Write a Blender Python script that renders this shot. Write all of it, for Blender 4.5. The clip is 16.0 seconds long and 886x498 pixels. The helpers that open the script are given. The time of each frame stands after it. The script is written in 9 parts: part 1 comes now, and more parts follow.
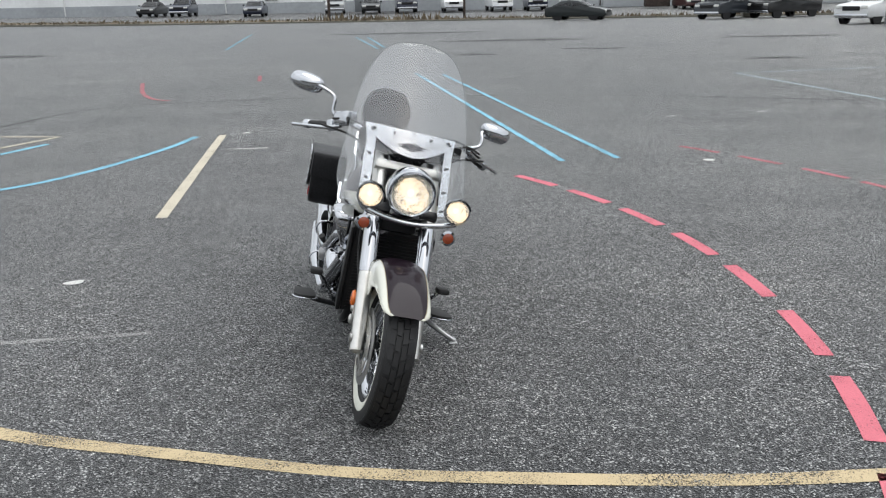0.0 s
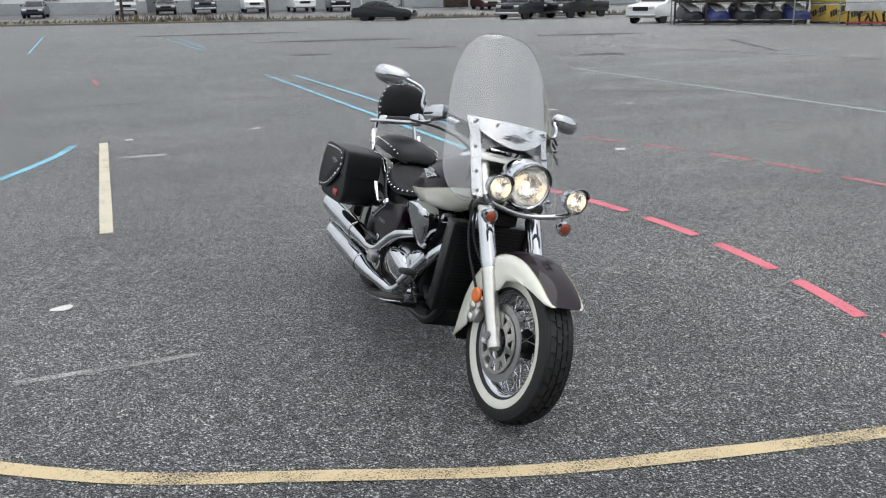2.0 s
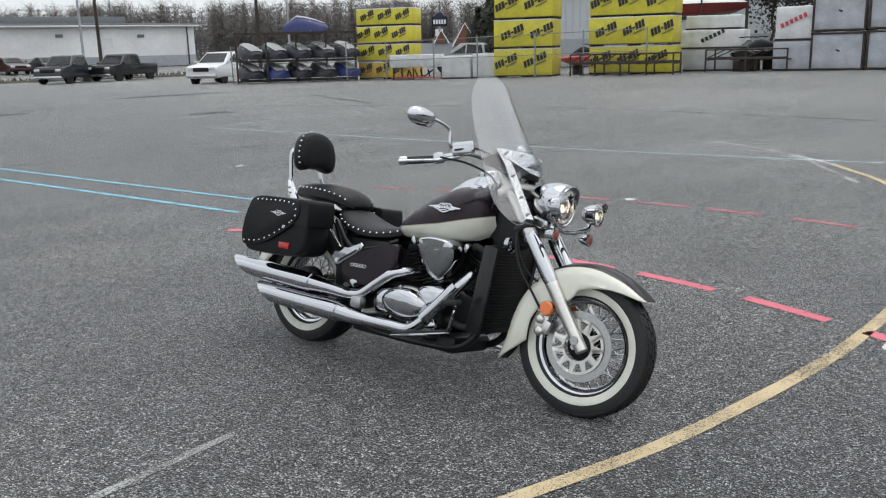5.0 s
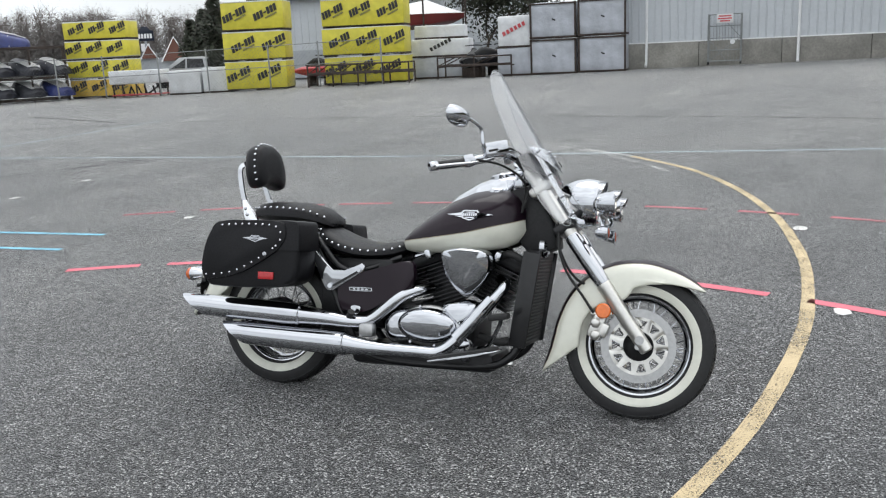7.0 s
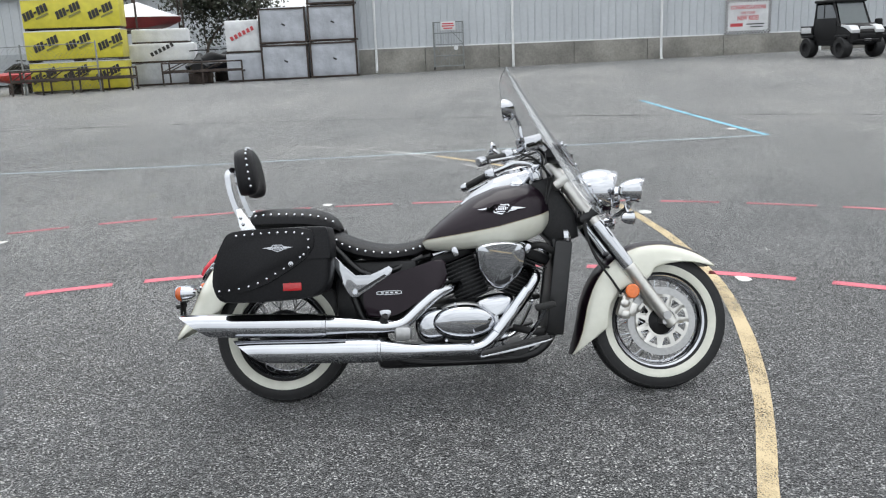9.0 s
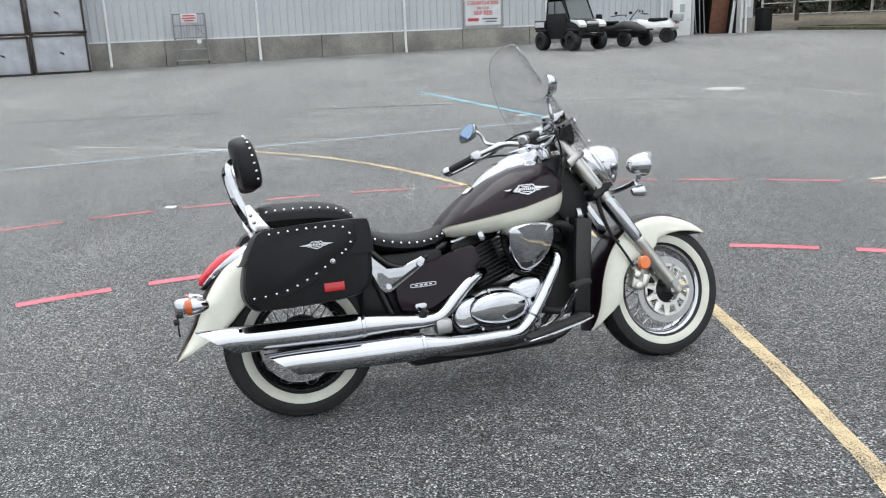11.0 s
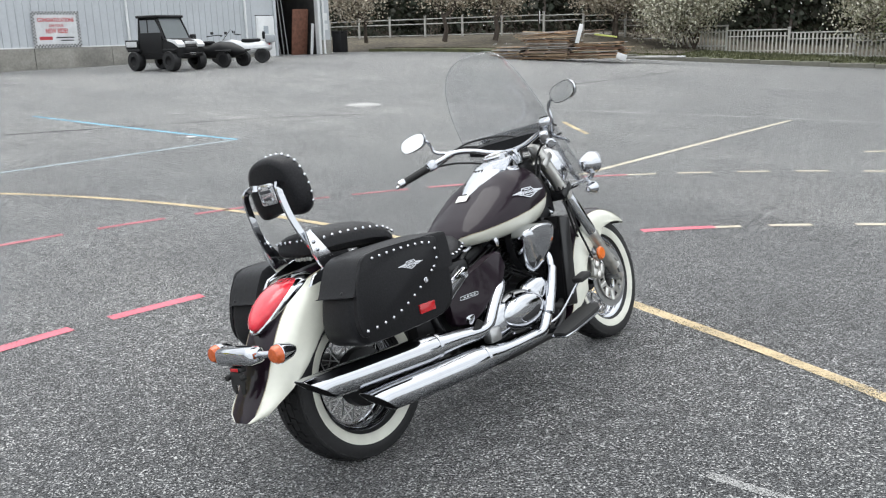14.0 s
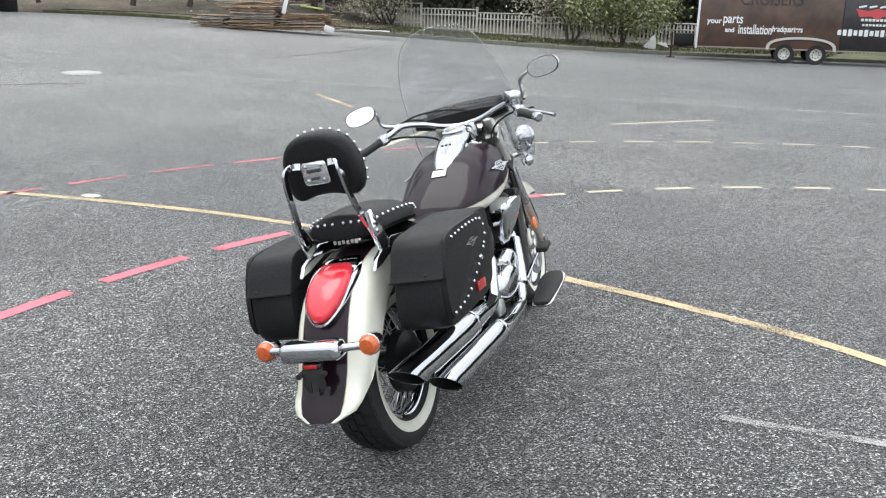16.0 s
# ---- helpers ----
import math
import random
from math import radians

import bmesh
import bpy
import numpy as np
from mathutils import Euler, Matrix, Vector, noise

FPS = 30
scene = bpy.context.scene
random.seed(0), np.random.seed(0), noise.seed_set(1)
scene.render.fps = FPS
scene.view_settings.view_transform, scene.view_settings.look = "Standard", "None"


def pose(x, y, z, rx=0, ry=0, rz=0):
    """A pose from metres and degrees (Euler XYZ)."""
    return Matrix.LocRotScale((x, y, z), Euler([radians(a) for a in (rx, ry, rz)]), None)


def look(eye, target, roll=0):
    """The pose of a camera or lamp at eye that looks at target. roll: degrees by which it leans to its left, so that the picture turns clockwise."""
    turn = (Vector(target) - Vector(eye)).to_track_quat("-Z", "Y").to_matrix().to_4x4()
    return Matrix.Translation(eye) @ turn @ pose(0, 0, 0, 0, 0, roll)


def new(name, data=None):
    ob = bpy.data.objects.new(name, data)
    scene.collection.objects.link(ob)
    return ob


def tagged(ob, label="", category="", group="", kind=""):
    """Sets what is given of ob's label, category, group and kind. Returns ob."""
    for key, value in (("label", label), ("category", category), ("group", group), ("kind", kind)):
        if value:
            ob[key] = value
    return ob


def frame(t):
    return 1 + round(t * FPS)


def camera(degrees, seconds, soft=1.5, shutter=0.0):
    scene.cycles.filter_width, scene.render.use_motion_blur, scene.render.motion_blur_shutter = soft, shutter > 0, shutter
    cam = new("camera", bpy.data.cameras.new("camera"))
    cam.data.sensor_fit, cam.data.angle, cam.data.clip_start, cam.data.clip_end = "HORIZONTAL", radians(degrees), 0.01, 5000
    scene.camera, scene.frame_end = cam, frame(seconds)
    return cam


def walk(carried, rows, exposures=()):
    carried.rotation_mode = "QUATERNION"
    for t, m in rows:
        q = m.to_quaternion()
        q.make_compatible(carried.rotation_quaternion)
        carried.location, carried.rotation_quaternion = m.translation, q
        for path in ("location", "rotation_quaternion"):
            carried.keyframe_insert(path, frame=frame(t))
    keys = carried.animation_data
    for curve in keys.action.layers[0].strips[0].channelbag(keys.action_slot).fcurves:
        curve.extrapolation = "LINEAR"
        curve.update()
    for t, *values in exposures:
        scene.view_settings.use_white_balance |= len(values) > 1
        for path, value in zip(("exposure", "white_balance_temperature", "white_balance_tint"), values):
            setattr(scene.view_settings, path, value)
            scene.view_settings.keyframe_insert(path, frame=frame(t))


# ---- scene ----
cam = camera(55.1, 16.0, 1.2)
PATH = [
    (0, (0.168, -0.104, 1.573), (0.109, 1.813, 1.005), -1.2),
    (0.5, (-0.093, -0.025, 1.568), (-0.063, 1.893, 1.002), -1.3),
    (1, (-0.416, -0.021, 1.563), (-0.282, 1.898, 1.015), -1.7),
    (1.5, (-0.759, -0.029, 1.582), (-0.513, 1.88, 1.038), -2.3),
    (2, (-1.053, 0.054, 1.555), (-0.659, 1.929, 0.981), -1.0),
    (2.5, (-1.404, 0.065, 1.555), (-0.791, 1.895, 1.033), -0.1),
    (3, (-1.729, 0.103, 1.58), (-0.979, 1.906, 1.147), -1.0),
    (3.5, (-1.994, 0.291, 1.542), (-1.131, 2.049, 1.139), -1.2),
    (4, (-2.306, 0.439, 1.528), (-1.273, 2.095, 1.092), -0.7),
    (4.2, (-2.458, 0.497, 1.535), (-1.357, 2.106, 1.086), -0.8),
    (6.3, (-3.298, 1.592, 1.503), (-1.737, 2.758, 1.051), -2.8),
    (6.5, (-3.333, 1.734, 1.499), (-1.733, 2.846, 1.045), -2.9),
    (7, (-3.463, 2.053, 1.495), (-1.755, 2.987, 1.036), -2.7),
    (7.5, (-3.644, 2.358, 1.512), (-1.858, 3.123, 1.037), -2.8),
    (8, (-3.71, 2.665, 1.494), (-1.87, 3.29, 1.02), -2.9),
    (8.5, (-3.763, 2.985, 1.5), (-1.868, 3.427, 1.038), -2.4),
    (9, (-3.875, 3.316, 1.512), (-1.956, 3.62, 1.038), -2.4),
    (9.2, (-3.878, 3.424, 1.498), (-1.956, 3.686, 1.014), -2.5),
    (11.3, (-3.617, 4.69, 1.479), (-1.73, 4.264, 0.971), -1.7),
    (11.5, (-3.556, 4.793, 1.478), (-1.687, 4.296, 0.97), -1.3),
    (12, (-3.475, 5.129, 1.477), (-1.652, 4.478, 0.973), -1.1),
    (12.5, (-3.345, 5.391, 1.468), (-1.572, 4.602, 0.986), -1.5),
    (13, (-3.147, 5.619, 1.484), (-1.43, 4.702, 1.028), -1.6),
    (13.5, (-3.018, 5.894, 1.482), (-1.391, 4.827, 1.021), -2.0),
    (14, (-2.898, 6.115, 1.476), (-1.383, 4.906, 0.984), -1.5),
    (14.5, (-2.676, 6.289, 1.468), (-1.29, 4.94, 0.958), -0.7),
    (15, (-2.45, 6.503, 1.459), (-1.197, 5.035, 0.932), 0.1),
    (15.5, (-2.22, 6.736, 1.474), (-1.114, 5.163, 0.926), 1.1),
    (16, (-1.935, 6.859, 1.473), (-0.982, 5.19, 0.919), 1.4),
]
EXPOSURE = [(0, -0.05), (2, -0.04), (2.5, 0.04), (3, -0.36), (3.5, -0.54), (4, -0.32), (5.2, -0.12), (6.5, 0.03), (7, 0.15), (7.5, 0.27), (8, 0.3), (9, 0.23), (11.5, 0.38), (14, 0.46), (16, 0.54)]
walk(cam, [(t, look(e, g, r)) for t, e, g, r in PATH], [(t, v - 0.07) for t, v in EXPOSURE])

# ---- world and light: an overcast noon ----
world = bpy.data.worlds.new("overcast")
scene.world = world
world.use_nodes = True
wn, wl = world.node_tree.nodes, world.node_tree.links
wn.clear()
w_out = wn.new("ShaderNodeOutputWorld")
w_bg = wn.new("ShaderNodeBackground")
w_sky = wn.new("ShaderNodeTexSky")
w_sky.sky_type, w_sky.sun_disc = "NISHITA", False
w_sky.sun_elevation, w_sky.sun_rotation = radians(48), radians(150)
w_sky.air_density, w_sky.dust_density = 1.0, 4.0
w_co = wn.new("ShaderNodeTexCoord")
w_sep = wn.new("ShaderNodeSeparateXYZ")
wl.new(w_co.outputs["Generated"], w_sep.inputs[0])
w_grad = wn.new("ShaderNodeValToRGB")          # overcast: the zenith about twice as bright as the horizon
w_grad.color_ramp.elements[0].position, w_grad.color_ramp.elements[0].color = 0.0, (6.9, 7.28, 7.56, 1)
w_grad.color_ramp.elements[1].position, w_grad.color_ramp.elements[1].color = 1.0, (13.2, 13.73, 14.25, 1)
wl.new(w_sep.outputs["Z"], w_grad.inputs[0])
w_map = wn.new("ShaderNodeMapping")
w_map.inputs["Scale"].default_value = (1.6, 1.6, 7.0)
wl.new(w_co.outputs["Generated"], w_map.inputs[0])
w_noise = wn.new("ShaderNodeTexNoise")
w_noise.inputs["Scale"].default_value, w_noise.inputs["Detail"].default_value = 1.3, 5.0
wl.new(w_map.outputs[0], w_noise.inputs["Vector"])
w_cl = wn.new("ShaderNodeMapRange")
w_cl.inputs["From Min"].default_value, w_cl.inputs["From Max"].default_value = 0.3, 0.7
w_cl.inputs["To Min"].default_value, w_cl.inputs["To Max"].default_value = 0.80, 1.14
wl.new(w_noise.outputs["Fac"], w_cl.inputs["Value"])
w_mul = wn.new("ShaderNodeMix")
w_mul.data_type, w_mul.blend_type = "RGBA", "MULTIPLY"
w_mul.inputs["Factor"].default_value = 1.0
wl.new(w_grad.outputs[0], w_mul.inputs["A"])
wl.new(w_cl.outputs[0], w_mul.inputs["B"])
w_mix = wn.new("ShaderNodeMix")
w_mix.data_type = "RGBA"
w_mix.inputs["Factor"].default_value = 0.9
wl.new(w_sky.outputs[0], w_mix.inputs["A"])
wl.new(w_mul.outputs["Result"], w_mix.inputs["B"])
wl.new(w_mix.outputs["Result"], w_bg.inputs["Color"])
w_bg.inputs["Strength"].default_value = 0.14
wl.new(w_bg.outputs[0], w_out.inputs["Surface"])

sun = new("sun", bpy.data.lights.new("sun", "SUN"))
sun.data.energy, sun.data.angle, sun.data.color = 1.25, radians(45), (0.97, 0.97, 0.94)
sun.matrix_world = look((16, 8, 40), (0, 4, 0))

# ---- small builders ----
def sm(v):
    v = min(1.0, max(0.0, v))
    return v * v * (3 - 2 * v)


def gz(x, y):
    """Height of the ground: nearly level, a slight dip under the bike, rising to the metal building."""
    z = min(0.62, max(0.0, 0.47 - 0.0135 * y)) * sm((x - 6) / 28) + 0.55 * sm((y - 70) / 20)
    z -= 0.25 * sm((y - 15) / 50)
    z -= 0.30 * sm((-y - 5) / 25) * (1 - sm((x - 12) / 20))
    z -= 0.012 * sm(1 - math.hypot(x + 0.33, (y - 3.75) * 0.72) / 1.9) + 0.022 * sm(1 - math.hypot(x + 0.19, y - 2.97) / 0.8)
    return z


def finish(bm, name, mat, sharp=38):
    """A mesh from a bmesh, smooth but for its sharp edges."""
    bmesh.ops.recalc_face_normals(bm, faces=bm.faces)
    for f in bm.faces:
        f.smooth = True
    lim = radians(sharp)
    for e in bm.edges:
        if len(e.link_faces) == 2 and e.calc_face_angle(0) > lim:
            e.smooth = False
    me = bpy.data.meshes.new(name)
    bm.to_mesh(me)
    bm.free()
    if mat is not None:
        for m_ in (mat if isinstance(mat, (list, tuple)) else [mat]):
            me.materials.append(m_)
    return me


def part(name, bm, mat, parent, label="", kind="", sharp=38):
    ob = new(name, bm if isinstance(bm, bpy.types.Mesh) else finish(bm, name, mat, sharp))
    ob.parent = parent
    if label or kind:
        tagged(ob, label, "", "", kind)
    return ob


def thing(name, m, label, category, group="", kind=""):
    ob = new(name)
    ob.empty_display_size = 0.1
    ob.matrix_basis = m
    return tagged(ob, label, category, group, kind)


def solo(name, bm, mat, label, category, kind="", group="", sharp=38):
    ob = new(name, finish(bm, name, mat, sharp))
    return tagged(ob, label, category, group, kind)


V = Vector


def box(bm, c, s, bevel=0.0, rot=None, seg=2):
    """A box with centre c and size s, its edges rounded by bevel, turned by the matrix rot."""
    r = bmesh.ops.create_cube(bm, size=1.0)
    m = Matrix.Translation(c) @ (rot.to_4x4() if rot else Matrix.Identity(4)) @ Matrix.Diagonal((*s, 1))
    bmesh.ops.transform(bm, matrix=m, verts=r["verts"])
    if bevel > 0:
        es = list({e for v in r["verts"] for e in v.link_edges})
        bmesh.ops.bevel(bm, geom=es, offset=bevel, segments=seg, profile=0.5, affect="EDGES")
    return bm


def ring_faces(bm, rings, closed=True, cap0=True, cap1=True, mat=0):
    """Skins a row of vertex rings."""
    vs = [[bm.verts.new(p) for p in r] for r in rings]
    n = len(vs[0])
    for a, b in zip(vs, vs[1:]):
        for i in range(n if closed else n - 1):
            j = (i + 1) % n
            try:
                bm.faces.new((a[i], a[j], b[j], b[i])).material_index = mat
            except ValueError:
                pass
    if closed and cap0:
        bm.faces.new(vs[0]).material_index = mat
    if closed and cap1:
        bm.faces.new(vs[-1]).material_index = mat
    return vs


def smooth_path(pts, n=6):
    """Catmull-Rom through pts, n steps a span."""
    p = [V(q) for q in pts]
    p = [p[0] * 2 - p[1]] + p + [p[-1] * 2 - p[-2]]
    out = []
    for i in range(1, len(p) - 2):
        a, b, c, d = p[i - 1:i + 3]
        for k in range(n):
            t = k / n
            out.append(0.5 * (2 * b + (c - a) * t + (2 * a - 5 * b + 4 * c - d) * t * t + (3 * b - a - 3 * c + d) * t ** 3))
    out.append(p[-2])
    return out


def tube(bm, pts, r, seg=10, smooth=0, cap=True):
    """A round tube along pts; r a radius or one for each point."""
    if smooth:
        rr = r if isinstance(r, (list, tuple)) else [r] * len(pts)
        path = smooth_path(pts, smooth)
        rads = []
        for i in range(len(path)):
            u = i / smooth
            k = min(int(u), len(rr) - 2)
            f = u - k
            rads.append(rr[k] * (1 - f) + rr[k + 1] * f)
    else:
        path = [V(q) for q in pts]
        rads = r if isinstance(r, (list, tuple)) else [r] * len(path)
    rings = []
    t0 = (path[1] - path[0]).normalized()
    ref = V((0, 0, 1)) if abs(t0.z) < 0.9 else V((1, 0, 0))
    side = t0.cross(ref).normalized()
    for i, p in enumerate(path):
        a = path[max(i - 1, 0)]
        b = path[min(i + 1, len(path) - 1)]
        t = (b - a).normalized()
        side = (side - t * side.dot(t)).normalized()
        up = t.cross(side)
        rings.append([p + (side * math.cos(2 * math.pi * k / seg) + up * math.sin(2 * math.pi * k / seg)) * rads[i] for k in range(seg)])
    ring_faces(bm, rings, True, cap, cap)
    return bm


def lathe(bm, prof, origin=(0, 0, 0), axis="y", seg=48, closed=False, mat=0, m=None):
    """Turns a profile of (radius, along) round an axis through origin."""
    rings = []
    for k in range(seg):
        a = 2 * math.pi * k / seg
        c, s = math.cos(a), math.sin(a)
        ring = []
        for r, h in prof:
            p = {"y": (r * c, h, r * s), "x": (h, r * c, r * s), "z": (r * c, r * s, h)}[axis]
            p = V(p)
            if m is not None:
                p = m @ p
            ring.append(p + V(origin))
        rings.append(ring)
    vs = [[bm.verts.new(p) for p in r] for r in rings]
    n = len(prof)
    for k in range(seg):
        a, b = vs[k], vs[(k + 1) % seg]
        for i in range(n if closed else n - 1):
            j = (i + 1) % n
            bm.faces.new((a[i], a[j], b[j], b[i])).material_index = mat
    bmesh.ops.remove_doubles(bm, verts=bm.verts, dist=1e-6)
    return bm


def plate(bm, outline, y0, y1, plane="xz", bevel=0.0, seg=2):
    """A slab with the given outline, from y0 to y1 across the plane."""
    def at(u, v, w):
        return {"xz": (u, w, v), "yz": (w, u, v), "xy": (u, v, w)}[plane]
    a = [bm.verts.new(at(u, v, y0)) for u, v in outline]
    b = [bm.verts.new(at(u, v, y1)) for u, v in outline]
    n = len(a)
    fs = [bm.faces.new(a), bm.faces.new(b[::-1])]
    for i in range(n):
        fs.append(bm.faces.new((a[i], b[i], b[(i + 1) % n], a[(i + 1) % n])))
    if bevel > 0:
        es = list({e for f in fs[:2] for e in f.edges})
        bmesh.ops.bevel(bm, geom=es, offset=bevel, segments=seg, profile=0.5, affect="EDGES")
    return bm


def round_outline(pts, n=4, closed=True):
    """Smooths a closed 2D outline."""
    out = []
    k = len(pts)
    for i in range(k):
        a, b, c, d = (V((*pts[(i + j) % k], 0)) for j in (-1, 0, 1, 2))
        for s in range(n):
            t = s / n
            q = 0.5 * (2 * b + (c - a) * t + (2 * a - 5 * b + 4 * c - d) * t * t + (3 * b - a - 3 * c + d) * t ** 3)
            out.append((q.x, q.y))
    return out


def dome(bm, c, r, squash=(1, 1, 1), seg=16, rings=8, half=None):
    rr = bmesh.ops.create_uvsphere(bm, u_segments=seg, v_segments=rings, radius=r)
    bmesh.ops.transform(bm, matrix=Matrix.Translation(c) @ Matrix.Diagonal((*squash, 1)), verts=rr["verts"])
    return bm


def xf(bm, m):
    bmesh.ops.transform(bm, matrix=m, verts=bm.verts)
    return bm


def lerp_table(table, x):
    """Values from rows (key, a, b, ...) at the key x, smoothly."""
    if x <= table[0][0]:
        return table[0][1:]
    for p, q in zip(table, table[1:]):
        if x <= q[0]:
            f = (x - p[0]) / (q[0] - p[0])
            return tuple(a * (1 - f) + b * f for a, b in zip(p[1:], q[1:]))
    return table[-1][1:]


def words(text, size, m_, mat, parent, name="lettering", shear=0.0, bold=0.0):
    cu = bpy.data.curves.new(name, "FONT")
    cu.body, cu.size, cu.extrude, cu.shear = text, size, 0.006, shear
    cu.align_x, cu.offset = "CENTER", bold
    tmp = bpy.data.objects.new(name, cu)
    me = bpy.data.meshes.new_from_object(tmp)
    bpy.data.objects.remove(tmp)
    me.materials.append(mat)
    o = part(name, me, None, parent)
    o.matrix_basis = m_
    return o


# ---- materials ----
def mat_new(name):
    m = bpy.data.materials.new(name)
    m.use_nodes = True
    nt = m.node_tree
    return m, nt, nt.nodes["Principled BSDF"]


def tex_noise(nt, scale, detail=4.0, rough=0.55, vec=None, stretch=None):
    n = nt.nodes.new("ShaderNodeTexNoise")
    n.inputs["Scale"].default_value, n.inputs["Detail"].default_value, n.inputs["Roughness"].default_value = scale, detail, rough
    if vec is None:
        co = nt.nodes.new("ShaderNodeTexCoord")
        vec = co.outputs["Object"]
    if stretch:
        mp = nt.nodes.new("ShaderNodeMapping")
        mp.inputs["Scale"].default_value = stretch
        nt.links.new(vec, mp.inputs[0])
        vec = mp.outputs[0]
    nt.links.new(vec, n.inputs["Vector"])
    return n.outputs["Fac"]


def ramp(nt, fac, stops):
    r = nt.nodes.new("ShaderNodeValToRGB")
    el = r.color_ramp.elements
    while len(el) < len(stops):
        el.new(0.5)
    for e, (p, c) in zip(el, stops):
        e.position, e.color = p, (*c, 1) if len(c) == 3 else c
    nt.links.new(fac, r.inputs[0])
    return r.outputs[0]


def mixc(nt, fac, a, b, mode="MIX"):
    n = nt.nodes.new("ShaderNodeMix")
    n.data_type, n.blend_type = "RGBA", mode
    for s, v in (("Factor", fac), ("A", a), ("B", b)):
        if isinstance(v, (int, float)):
            n.inputs[s].default_value = v
        elif isinstance(v, tuple):
            n.inputs[s].default_value = (*v, 1)
        else:
            nt.links.new(v, n.inputs[s])
    return n.outputs["Result"]


def bump(nt, bsdf, height, strength=0.3, dist=0.002):
    b = nt.nodes.new("ShaderNodeBump")
    b.inputs["Strength"].default_value, b.inputs["Distance"].default_value = strength, dist
    nt.links.new(height, b.inputs["Height"])
    nt.links.new(b.outputs[0], bsdf.inputs["Normal"])


def simple(name, col, rough=0.5, metal=0.0, var=0.12, scale=30.0, bmp=0.0, bdist=0.001, coat=0.0, spec=0.5, rvar=0.0, big=0.0, bigscale=1.5):
    """A material with grain (scale) and broad stains (bigscale) about one colour."""
    m, nt, b = mat_new(name)
    n = tex_noise(nt, scale)
    lo = tuple(c * (1 - var) for c in col)
    hi = tuple(min(1, c * (1 + var)) for c in col)
    c = ramp(nt, n, [(0.3, lo), (0.7, hi)])
    if big > 0:
        n2 = tex_noise(nt, bigscale, 5)
        g = ramp(nt, n2, [(0.35, (1 - big,) * 3), (0.65, (1 + big * 0.3,) * 3)])
        c = mixc(nt, 1.0, c, g, "MULTIPLY")
    nt.links.new(c, b.inputs["Base Color"])
    b.inputs["Roughness"].default_value = rough
    if rvar:
        rr = nt.nodes.new("ShaderNodeMapRange")
        rr.inputs["To Min"].default_value, rr.inputs["To Max"].default_value = max(0.02, rough - rvar), rough + rvar
        nt.links.new(tex_noise(nt, scale * 0.4), rr.inputs["Value"])
        nt.links.new(rr.outputs[0], b.inputs["Roughness"])
    b.inputs["Metallic"].default_value = metal
    b.inputs["Specular IOR Level"].default_value = spec
    b.inputs["Coat Weight"].default_value = coat
    b.inputs["Coat Roughness"].default_value = 0.06
    if bmp:
        bump(nt, b, n, bmp, bdist)
    return m


CHROME = simple("chrome", (0.52, 0.53, 0.555), 0.035, 1.0, 0.03, 12, rvar=0.02)
SATIN = simple("satin_aluminium", (0.62, 0.61, 0.58), 0.34, 1.0, 0.06, 40, rvar=0.08)
STEEL = simple("brushed_steel", (0.42, 0.42, 0.42), 0.38, 1.0, 0.1, 60, rvar=0.1)
BLACKMETAL = simple("black_enamel", (0.007, 0.007, 0.008), 0.32, 0.0, 0.3, 25, coat=0.2, spec=0.35)
CASTBLACK = simple("cast_black", (0.010, 0.010, 0.011), 0.42, 0.0, 0.3, 90, bmp=0.2, spec=0.3)
LEATHER = simple("black_leather", (0.009, 0.009, 0.0105), 0.44, 0.0, 0.4, 160, bmp=0.35, bdist=0.0012, spec=0.2, rvar=0.1, big=0.2, bigscale=6)
RUBBER = simple("tyre_rubber", (0.010, 0.010, 0.011), 0.62, 0.0, 0.3, 60, bmp=0.25, big=0.3, bigscale=9)
GRIPRUB = simple("grip_rubber", (0.012, 0.012, 0.012), 0.7, 0.0, 0.2, 80)
WHITEWALL = simple("whitewall", (0.68, 0.68, 0.60), 0.5, 0.0, 0.04, 30, big=0.12, bigscale=7)
CREAM = simple("cream_paint", (0.70, 0.70, 0.61), 0.22, 0.0, 0.02, 50, coat=0.8, big=0.05, bigscale=5)
AMBER = simple("amber_lens", (0.75, 0.17, 0.03), 0.12, 0.0, 0.1, 60, coat=0.5)
REDLENS = simple("red_lens", (0.62, 0.018, 0.035), 0.22, 0.0, 0.15, 40, coat=0.6)
REFLRED = simple("red_reflector", (0.42, 0.012, 0.016), 0.2, 0.0, 0.2, 300, coat=0.4)
LABEL = simple("paper_label", (0.72, 0.71, 0.66), 0.5, 0.0, 0.06, 60)

# dark purple-brown paint with fine metal flake under a clear coat
MAROON, nt, b = mat_new("maroon_paint")
n = tex_noise(nt, 900, 1)
nt.links.new(ramp(nt, n, [(0.35, (0.0065, 0.0026, 0.0058)), (0.75, (0.0150, 0.0062, 0.0132))]), b.inputs["Base Color"])
b.inputs["Metallic"].default_value, b.inputs["Roughness"].default_value = 0.1, 0.45
b.inputs["Specular IOR Level"].default_value = 0.12
b.inputs["Coat Weight"].default_value, b.inputs["Coat Roughness"].default_value = 0.38, 0.03

